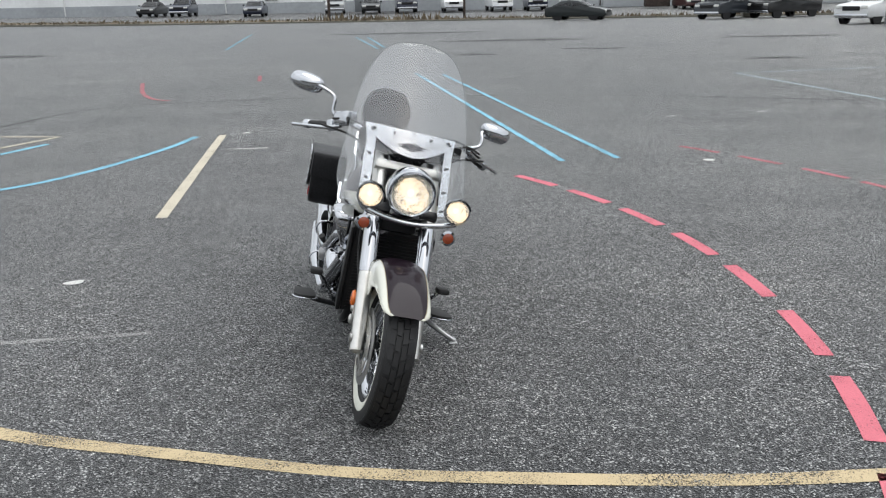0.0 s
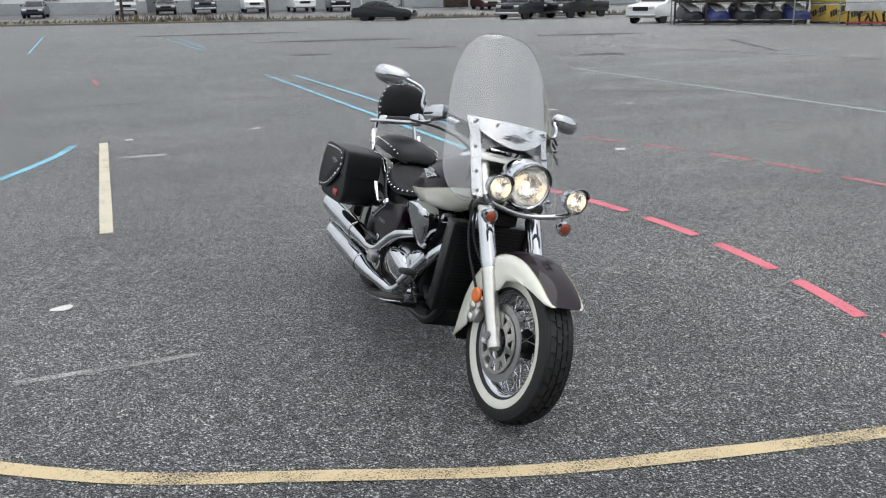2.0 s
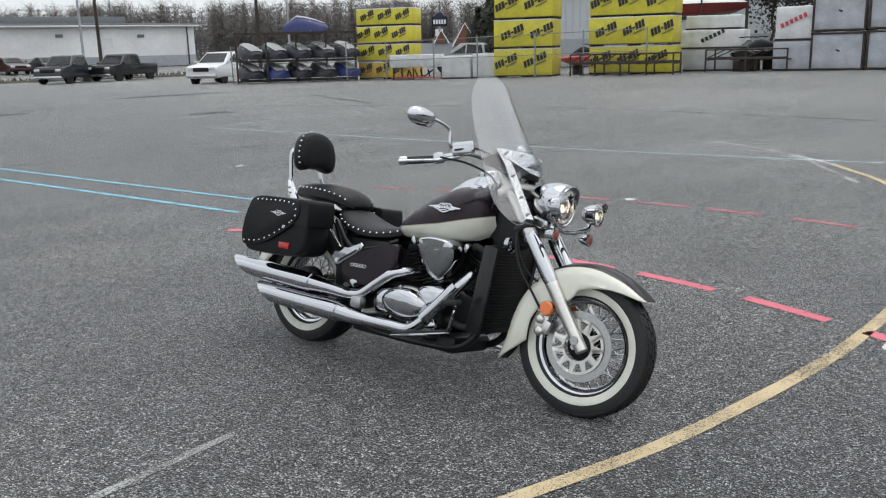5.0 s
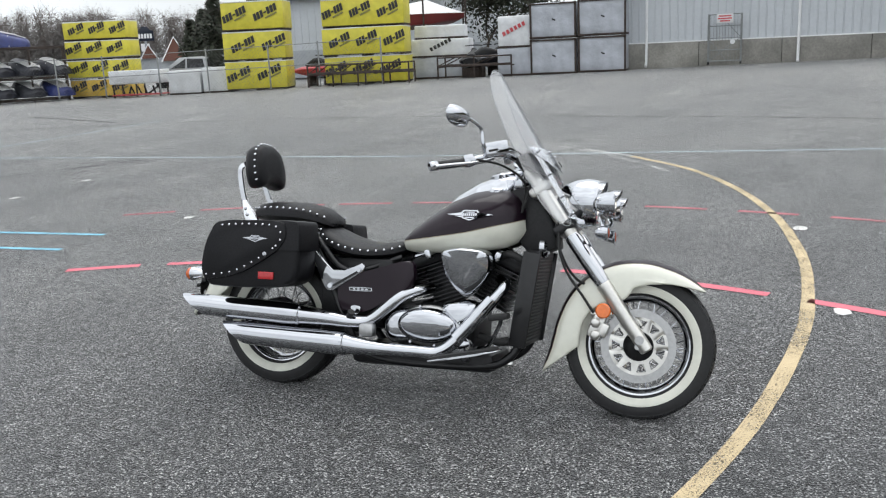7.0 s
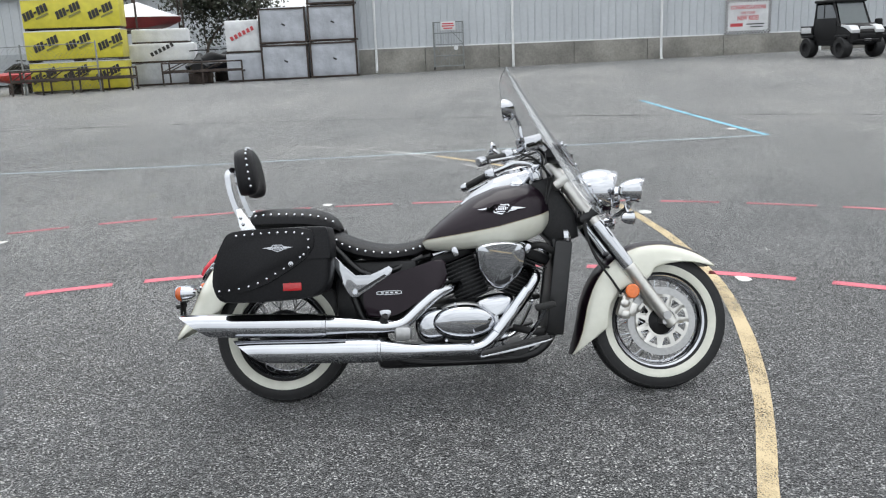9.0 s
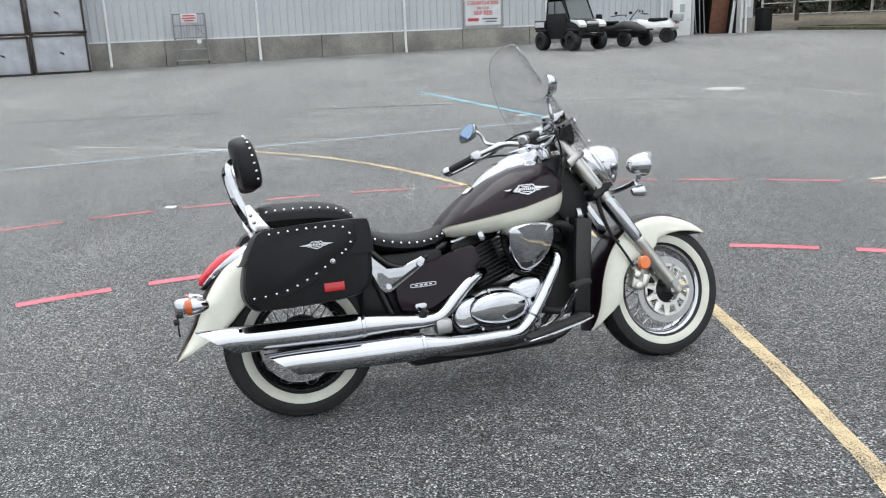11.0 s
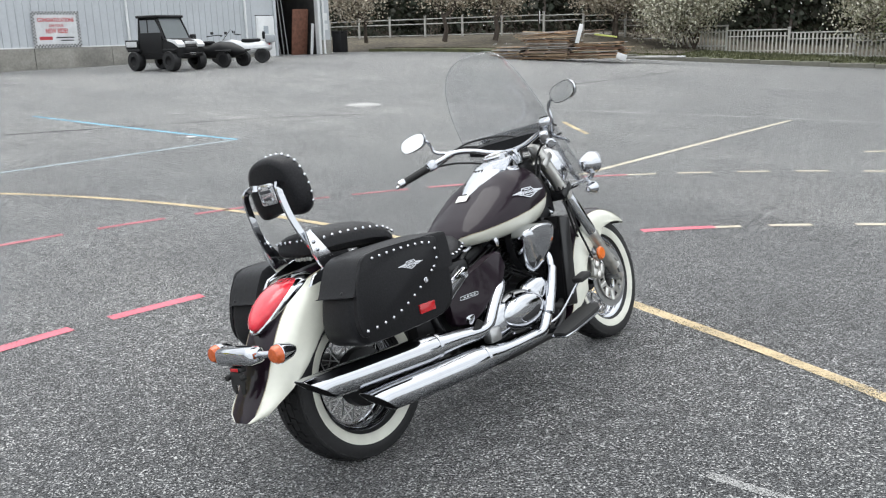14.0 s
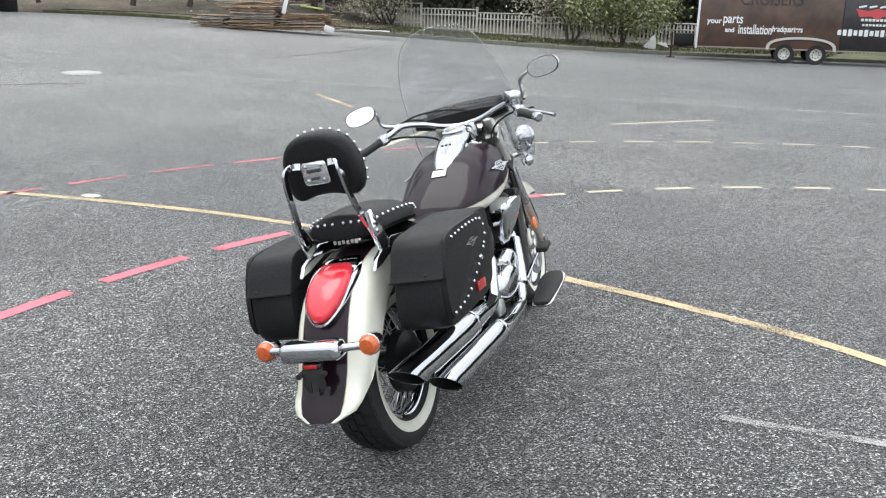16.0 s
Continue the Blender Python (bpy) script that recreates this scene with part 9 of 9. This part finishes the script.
def cylinder(p0, p1, n, name):
    """A finned cylinder between two points in the middle plane."""
    a, c_ = V((p0[0], 0, p0[1])), V((p1[0], 0, p1[1]))
    d = (c_ - a).normalized()
    rot = d.to_track_quat("Z", "Y").to_matrix()
    bm = bmesh.new()
    box(bm, (a + c_) / 2, (0.10, 0.15, (c_ - a).length), 0.02, rot)
    ob = bp(name, bm, CASTBLACK, "black finned cylinder", eng, 30)
    for k in range(n):
        p = a.lerp(c_, (k + 0.5) / n)
        bm = box(bmesh.new(), p, (0.138, 0.235 - 0.012 * (k % 2), 0.0055), 0.0015, rot, 1)
        bp("fin", bm, FINM, "", ob, 30)
    return d, rot, c_


d1, r1, c1 = cylinder((0.840, 0.405), (0.775, 0.585), 11, "cylinder")
d2, r2, c2 = cylinder((0.985, 0.42), (1.060, 0.585), 11, "cylinder")
for c_, r_, d_ in ((c1, r1, d1), (c2, r2, d2)):
    bp("cylinder_head", box(bmesh.new(), c_ + d_ * 0.022, (0.135, 0.235, 0.05), 0.016, r_), CASTBLACK, "", eng)
    bp("rocker_cover", box(bmesh.new(), c_ + d_ * 0.052, (0.12, 0.215, 0.04), 0.018, r_, 3), CHROME, "chrome rocker cover", eng)
    for s in (-1, 1):
        bp("head_cap", box(bmesh.new(), c_ + d_ * 0.035 + V((0, s * 0.118, 0)), (0.085, 0.03, 0.045), 0.012, r_), CHROME, "", eng)


def domed(name, outline, cx, cz, y0, bulge, mat, label, parent, s=-1, tip=0.0, steps=(1.0, 1.0, 0.97, 0.88, 0.70, 0.42, 0.12), ys=(0.0, 0.012, 0.022, 0.034, 0.042, 0.046, 0.048)):
    """A cover with the given outline, swelling outwards."""
    bm = bmesh.new()
    rows = []
    for k_, y in zip(steps, ys):
        rows.append([(cx + (x - cx) * k_, s * (y0 + y * bulge + tip * (z - cz) * k_ * min(1.0, y / 0.02)), cz + (z - cz) * k_) for x, z in outline])
    ring_faces(bm, rows, True)
    return bp(name, bm, mat, label, parent, 50)


SHO = round_outline([(0.853, 0.630), (0.90, 0.648), (0.955, 0.653), (1.01, 0.648), (1.052, 0.632), (1.060, 0.575), (1.035, 0.515), (0.99, 0.465), (0.951, 0.446), (0.910, 0.462), (0.872, 0.512), (0.851, 0.575)], 3)
air = domed("air_cleaner", SHO, 0.955, 0.56, 0.165, 1.6, CHROME, "shield-shaped chrome air cleaner cover", eng, tip=0.34, steps=(1.0, 1.0, 0.985, 0.95, 0.88, 0.5, 0.12), ys=(0.0, 0.018, 0.026, 0.033, 0.038, 0.0405, 0.041))
domed("air_backing", [(0.955 + (x - 0.955) * 0.92, 0.56 + (z - 0.56) * 0.92) for x, z in SHO], 0.955, 0.56, 0.12, 1.5, CASTBLACK, "", eng)
domed("case_cover", [(0.787 + 0.140 * math.cos(2 * math.pi * k / 40), 0.314 + 0.078 * math.sin(2 * math.pi * k / 40)) for k in range(40)], 0.787, 0.314, 0.170, 1.5, CHROME, "oval chrome clutch cover", eng, tip=0.16)
domed("case_rim", [(0.787 + 0.152 * math.cos(2 * math.pi * k / 40), 0.314 + 0.089 * math.sin(2 * math.pi * k / 40)) for k in range(40)], 0.787, 0.314, 0.165, 0.7, STEEL, "", eng)
for k in range(8):
    a = 2 * math.pi * (k + 0.3) / 8
    bp("case_bolt", tube(bmesh.new(), [(0.787 + 0.146 * math.cos(a), -0.18, 0.314 + 0.084 * math.sin(a)), (0.787 + 0.146 * math.cos(a), -0.200, 0.314 + 0.084 * math.sin(a))], 0.006, 8), CHROME, "", eng)
domed("case_cover", round_outline([(0.60, 0.36), (0.68, 0.385), (0.74, 0.36), (0.70, 0.30), (0.72, 0.25), (0.62, 0.23), (0.58, 0.29)], 3), 0.65, 0.31, 0.15, 1.3, CHROME, "", eng)
domed("case_cover", round_outline([(0.84, 0.40), (0.92, 0.43), (1.0, 0.42), (0.99, 0.36), (0.93, 0.335), (0.92, 0.28), (0.98, 0.24), (0.94, 0.22), (0.86, 0.25), (0.90, 0.33)], 3), 0.925, 0.34, 0.14, 1.4, CHROME, "", eng)
domed("case_cover", [(0.80 + 0.15 * math.cos(2 * math.pi * k / 32), 0.314 + 0.10 * math.sin(2 * math.pi * k / 32)) for k in range(32)], 0.80, 0.314, 0.165, 1.6, CHROME, "round chrome cover", eng, 1)
bp("starter", tube(bmesh.new(), [(0.93, -0.05, 0.24), (0.93, -0.19, 0.24), (0.93, -0.20, 0.24)], [0.045, 0.045, 0.03], 18), CHROME, "", eng)

# ---- exhaust ----
def muffler(x_tip_top, x_tip_bot, x_end, z0, z1, y, r, rest, radii, name):
    """A long muffler with a slash-cut end, running on into its pipe."""
    bm = bmesh.new()
    seg = 28
    rings = []
    n = 14
    for i in range(n + 1):
        f = i / n
        ring = []
        rr = r * (0.94 + 0.06 * min(1, f * 5)) if f < 0.9 else r * (1 - 0.12 * (f - 0.9) / 0.1)
        for k in range(seg):
            a = 2 * math.pi * k / seg
            xs_ = x_tip_bot + (x_tip_top - x_tip_bot) * (0.5 + 0.5 * math.sin(a))
            x = xs_ + (x_end - xs_) * f
            ring.append((x, y + rr * math.cos(a), z0 + (z1 - z0) * f + rr * math.sin(a)))
        rings.append(ring)
    inner = [[(x + 0.12 * t, y + (py - y) * 0.96, z0 + (pz - z0) * 0.96) for x, py, pz in rings[0]] for t in (0.0, 1)]
    ring_faces(bm, [inner[1], inner[0], *rings], True, True, True)
    m_ = bp(name, bm, CHROME, "long chrome muffler with a slash-cut tip", None, 40)
    # near-black lining just inside the cut end
    bm = bmesh.new()
    ring_faces(bm, [[(x + dx, y + (py - y) * 0.95, z0 + (pz - z0) * 0.95) for x, py, pz in rings[0]] for dx in (0.002, 0.11)], True, False, True)
    bp("tip_lining", bm, simple("tip_black", (0.012, 0.012, 0.012), 0.9) if "tip_black" not in bpy.data.materials else bpy.data.materials["tip_black"], "matt black inside", m_)
    bp("clamp", lathe(bmesh.new(), [(r * 0.9, -0.008), (r * 0.96, -0.006), (r * 0.96, 0.006), (r * 0.9, 0.008)], (x_end - 0.01, y, z1), "x", 24), CHROME, "", m_)
    bp("header_pipe", tube(bmesh.new(), rest, radii, 16, 6), CHROME, "chrome exhaust header", m_)
    return m_


mu = muffler(-0.406, -0.272, 0.215, 0.350, 0.331, -0.240, 0.052, [(0.20, -0.240, 0.331), (0.34, -0.240, 0.323), (0.46, -0.238, 0.314), (0.532, -0.226, 0.326), (0.607, -0.208, 0.387), (0.675, -0.190, 0.439), (0.732, -0.155, 0.461), (0.77, -0.10, 0.47)], [0.046, 0.035, 0.027, 0.026, 0.026, 0.026, 0.025, 0.024], "muffler")
ml = muffler(-0.176, -0.052, 0.440, 0.236, 0.221, -0.256, 0.053, [(0.43, -0.256, 0.221), (0.52, -0.256, 0.213), (0.619, -0.252, 0.210), (0.756, -0.240, 0.208), (0.850, -0.228, 0.210), (0.918, -0.214, 0.258), (0.995, -0.192, 0.348), (1.065, -0.165, 0.437), (1.100, -0.135, 0.490), (1.095, -0.10, 0.512), (1.07, -0.07, 0.52)], [0.047, 0.036, 0.027, 0.026, 0.026, 0.026, 0.026, 0.026, 0.026, 0.025, 0.024], "muffler")
bp("heat_guard", tube(bmesh.new(), [(0.924, -0.224, 0.271), (0.994, -0.204, 0.354), (1.061, -0.178, 0.442)], 0.026, 14), CHROME, "", ml)
bp("muffler_bracket", box(bmesh.new(), (0.14, -0.205, 0.30), (0.30, 0.02, 0.06), 0.008), BLACKMETAL, "", mu)
bp("junction_box", box(bmesh.new(), (0.53, -0.240, 0.285), (0.07, 0.05, 0.06), 0.015), STEEL, "", mu)

# ---- frame, radiator, covers ----
frame_ob = bp("frame", tube(bmesh.new(), [(1.16, 0, 0.84), (1.0, 0, 0.72), (0.70, 0, 0.62), (0.50, 0, 0.56), (0.30, 0, 0.52)], 0.028, 12, 5), BLACKMETAL, "black tubular steel frame")
for s in (-1, 1):
    bp("frame_tube", tube(bmesh.new(), [(1.19, s * 0.05, 0.74), (1.205, s * 0.085, 0.55), (1.185, s * 0.115, 0.30), (1.12, s * 0.13, 0.185), (0.98, s * 0.135, 0.148), (0.60, s * 0.14, 0.148), (0.45, s * 0.14, 0.20), (0.36, s * 0.14, 0.34), (0.30, s * 0.135, 0.50), (0.22, s * 0.125, 0.64)], 0.018, 12, 6), BLACKMETAL, "", frame_ob)
    bp("swingarm", tube(bmesh.new(), [(0.46, s * 0.12, 0.285), (0.25, s * 0.125, 0.290), (0.0, s * 0.125, 0.286)], [0.030, 0.028, 0.026], 12), BLACKMETAL, "", frame_ob)
    bp("rear_axle_nut", tube(bmesh.new(), [(0, s * 0.14, 0.286), (0, s * 0.165, 0.286)], 0.018, 6), CHROME, "", frame_ob)
    bp("tank_bracket", tube(bmesh.new(), [(0.62, s * 0.09, 0.60), (0.40, s * 0.16, 0.53), (0.24, s * 0.15, 0.66)], 0.014, 10, 4), BLACKMETAL, "", frame_ob)
bp("battery_box", box(bmesh.new(), (0.42, 0, 0.46), (0.36, 0.27, 0.27), 0.03), CASTBLACK, "", frame_ob)
bp("inner_fender", box(bmesh.new(), (0.30, 0, 0.36), (0.12, 0.22, 0.30), 0.03), CASTBLACK, "", frame_ob)
bp("belly_pan", box(bmesh.new(), (0.74, 0, 0.165), (0.66, 0.30, 0.085), 0.03), CASTBLACK, "", frame_ob)
bp("shaft_housing", tube(bmesh.new(), [(0.50, 0.15, 0.29), (0.10, 0.15, 0.287), (0.03, 0.15, 0.286), (-0.06, 0.15, 0.286)], [0.04, 0.045, 0.075, 0.06], 18), CASTBLACK, "", frame_ob)
RADT = Matrix.Translation((1.198, 0, 0.445)) @ Matrix.Rotation(radians(8), 4, "Y")
rad = bp("radiator", xf(box(bmesh.new(), (0, 0, 0), (0.05, 0.34, 0.41), 0.012), RADT), CASTBLACK, "tall black radiator between the downtubes")
FIN = finish(box(bmesh.new(), (0, 0, 0), (0.006, 0.28, 0.004)), "radiator_fin", BLACKMETAL)
for k in range(26):
    o = new("radiator_fin", FIN)
    o.parent, o.matrix_basis = rad, RADT @ Matrix.Translation((0.027, 0, -0.18 + 0.0145 * k))
bp("steering_cover", plate(bmesh.new(), [(1.10, 0.90), (1.20, 0.93), (1.30, 0.76), (1.31, 0.66), (1.20, 0.62), (1.13, 0.70)], -0.085, 0.085, "xz", 0.02), CASTBLACK, "black cover round the steering head")
for s in (-1, 1):
    bp("radiator_shroud", xf(box(bmesh.new(), (0.003, s * 0.172, 0), (0.075, 0.02, 0.40), 0.008), RADT), BLACKMETAL, "", rad)
    # maroon side cover
    bm = bmesh.new()
    plate(bm, round_outline([(0.372, 0.498), (0.44, 0.520), (0.56, 0.552), (0.70, 0.588), (0.722, 0.54), (0.712, 0.478), (0.66, 0.445), (0.59, 0.408), (0.53, 0.372), (0.47, 0.355), (0.385, 0.358), (0.368, 0.42)], 3), s * 0.165, s * 0.207, "xz", 0.012, 3)
    sc = bp("side_cover", bm, MAROON, "dark maroon side cover with a small chrome badge", None, 50)
    bm = bmesh.new()
    plate(bm, round_outline([(0.432, 0.4635), (0.522, 0.4635), (0.53, 0.456), (0.522, 0.4485), (0.432, 0.4485), (0.424, 0.456)], 3), s * 0.206, s * 0.210, "xz")
    bp("badge_rim", bm, CHROME, "", sc)
    bm = bmesh.new()
    plate(bm, round_outline([(0.434, 0.461), (0.520, 0.461), (0.526, 0.456), (0.520, 0.451), (0.434, 0.451), (0.428, 0.456)], 3), s * 0.209, s * 0.2112, "xz")
    bp("badge_field", bm, BLACKMETAL, "", sc)
    bm = bmesh.new()
    for k, w_ in enumerate((0.014, 0.016, 0.016, 0.014)):
        box(bm, (0.448 + 0.0195 * k, s * 0.2115, 0.456), (w_ * 0.8, 0.001, 0.006))
    bp("badge_bars", bm, CHROME, "", sc)
    bm = bmesh.new()
    plate(bm, round_outline([(0.437, 0.382), (0.478, 0.382), (0.478, 0.362), (0.458, 0.345), (0.437, 0.362)], 3), s * 0.205, s * 0.213, "xz", 0.002)
    bp("cover_emblem", bm, CHROME, "", sc)
    # chrome strut from the seat rail to the side cover
    bm = bmesh.new()
    plate(bm, [(0.215, 0.648), (0.240, 0.640), (0.290, 0.572), (0.335, 0.530), (0.40, 0.530), (0.480, 0.570), (0.496, 0.556), (0.488, 0.534), (0.345, 0.444), (0.320, 0.444), (0.302, 0.462), (0.264, 0.545)], s * 0.198, s * 0.214, "xz", 0.004)
    st = bp("rail_cover", bm, CHROME, "chrome fender strut cover")
    bm = bmesh.new()
    plate(bm, [(0.345, 0.470), (0.46, 0.535), (0.468, 0.528), (0.352, 0.462)], s * 0.213, s * 0.217, "xz")
    bp("strut_slot", bm, BLACKMETAL, "", st)
    for x, z in ((0.334, 0.466), (0.470, 0.541)):
        bp("strut_bolt", tube(bmesh.new(), [(x, s * 0.21, z), (x, s * 0.222, z)], 0.011, 12), CHROME, "", st)
    # footboards
    TB = Matrix.Translation((1.0, s * 0.315, 0.222)) @ Matrix.Rotation(radians(-12), 4, "Y")
    bm = bmesh.new()
    plate(bm, round_outline([(-0.14, -0.045), (0.06, -0.058), (0.13, -0.045), (0.15, 0.0), (0.13, 0.045), (0.06, 0.058), (-0.14, 0.045), (-0.155, 0.0)], 4), -0.008, 0.0, "xy", 0.003)
    fb = bp("footboard", xf(bm, TB), CHROME, "chrome-edged footboard with a black rubber mat")
    bm = bmesh.new()
    plate(bm, round_outline([(-0.132, -0.038), (0.06, -0.050), (0.12, -0.038), (0.138, 0.0), (0.12, 0.038), (0.06, 0.050), (-0.132, 0.038), (-0.146, 0.0)], 4), -0.001, 0.010, "xy", 0.003)
    bp("rubber_mat", xf(bm, TB), GRIPRUB, "", fb)
    bp("board_bracket", tube(bmesh.new(), [(0.95, s * 0.14, 0.175), (0.97, s * 0.24, 0.19), (0.99, s * 0.30, 0.205)], 0.012, 8), BLACKMETAL, "", fb)
    bm = tube(bmesh.new(), [(0.99, s * 0.15, 0.20), (1.05, s * 0.19, 0.235), (1.115, s * 0.245, 0.335), (1.13, s * 0.27, 0.372)], 0.008, 8, 5)
    pd = bp("foot_pedal", bm, CHROME, "chrome foot lever with a black pad")
    bp("pedal_pad", box(bmesh.new(), (1.125, s * 0.285, 0.378), (0.085, 0.055, 0.026), 0.009, Matrix.Rotation(radians(-10), 3, "Y")), GRIPRUB, "", pd)
    # passenger pegs, folded up
    bp("passenger_peg", tube(bmesh.new(), [(0.40, s * 0.20, 0.30), (0.43, s * 0.235, 0.31), (0.46, s * 0.26, 0.36)], [0.012, 0.014, 0.016], 10), GRIPRUB, "black passenger foot peg")
stand = bp("side_stand", tube(bmesh.new(), [(0.88, 0.15, 0.21), (0.90, 0.24, 0.175), (0.935, 0.35, 0.120), (0.985, 0.425, 0.096)], [0.016, 0.014, 0.012, 0.010], 12, 4), STEEL, "extended steel side stand")
bp("stand_foot", box(bmesh.new(), (0.975, 0.418, 0.090), (0.07, 0.04, 0.008), 0.004, Matrix.Rotation(radians(12), 3, "X")), STEEL, "", stand)
bp("spark_lead", tube(bmesh.new(), [(0.93, -0.14, 0.60), (0.90, -0.16, 0.66), (0.86, -0.13, 0.63)], 0.006, 8, 5), GRIPRUB, "", eng)
bp("coolant_hose", tube(bmesh.new(), [(1.19, -0.13, 0.60), (1.13, -0.14, 0.63), (1.08, -0.10, 0.62)], 0.016, 10, 5), GRIPRUB, "", eng)
bp("coolant_hose", tube(bmesh.new(), [(1.19, -0.12, 0.28), (1.10, -0.15, 0.26), (1.0, -0.13, 0.28)], 0.016, 10, 5), GRIPRUB, "", eng)
bp("horn", lathe(bmesh.new(), [(0.0, 0.012), (0.03, 0.012), (0.042, 0.0), (0.042, -0.02), (0.0, -0.03)], (1.26, -0.06, 0.66), "x", 24), CHROME, "")
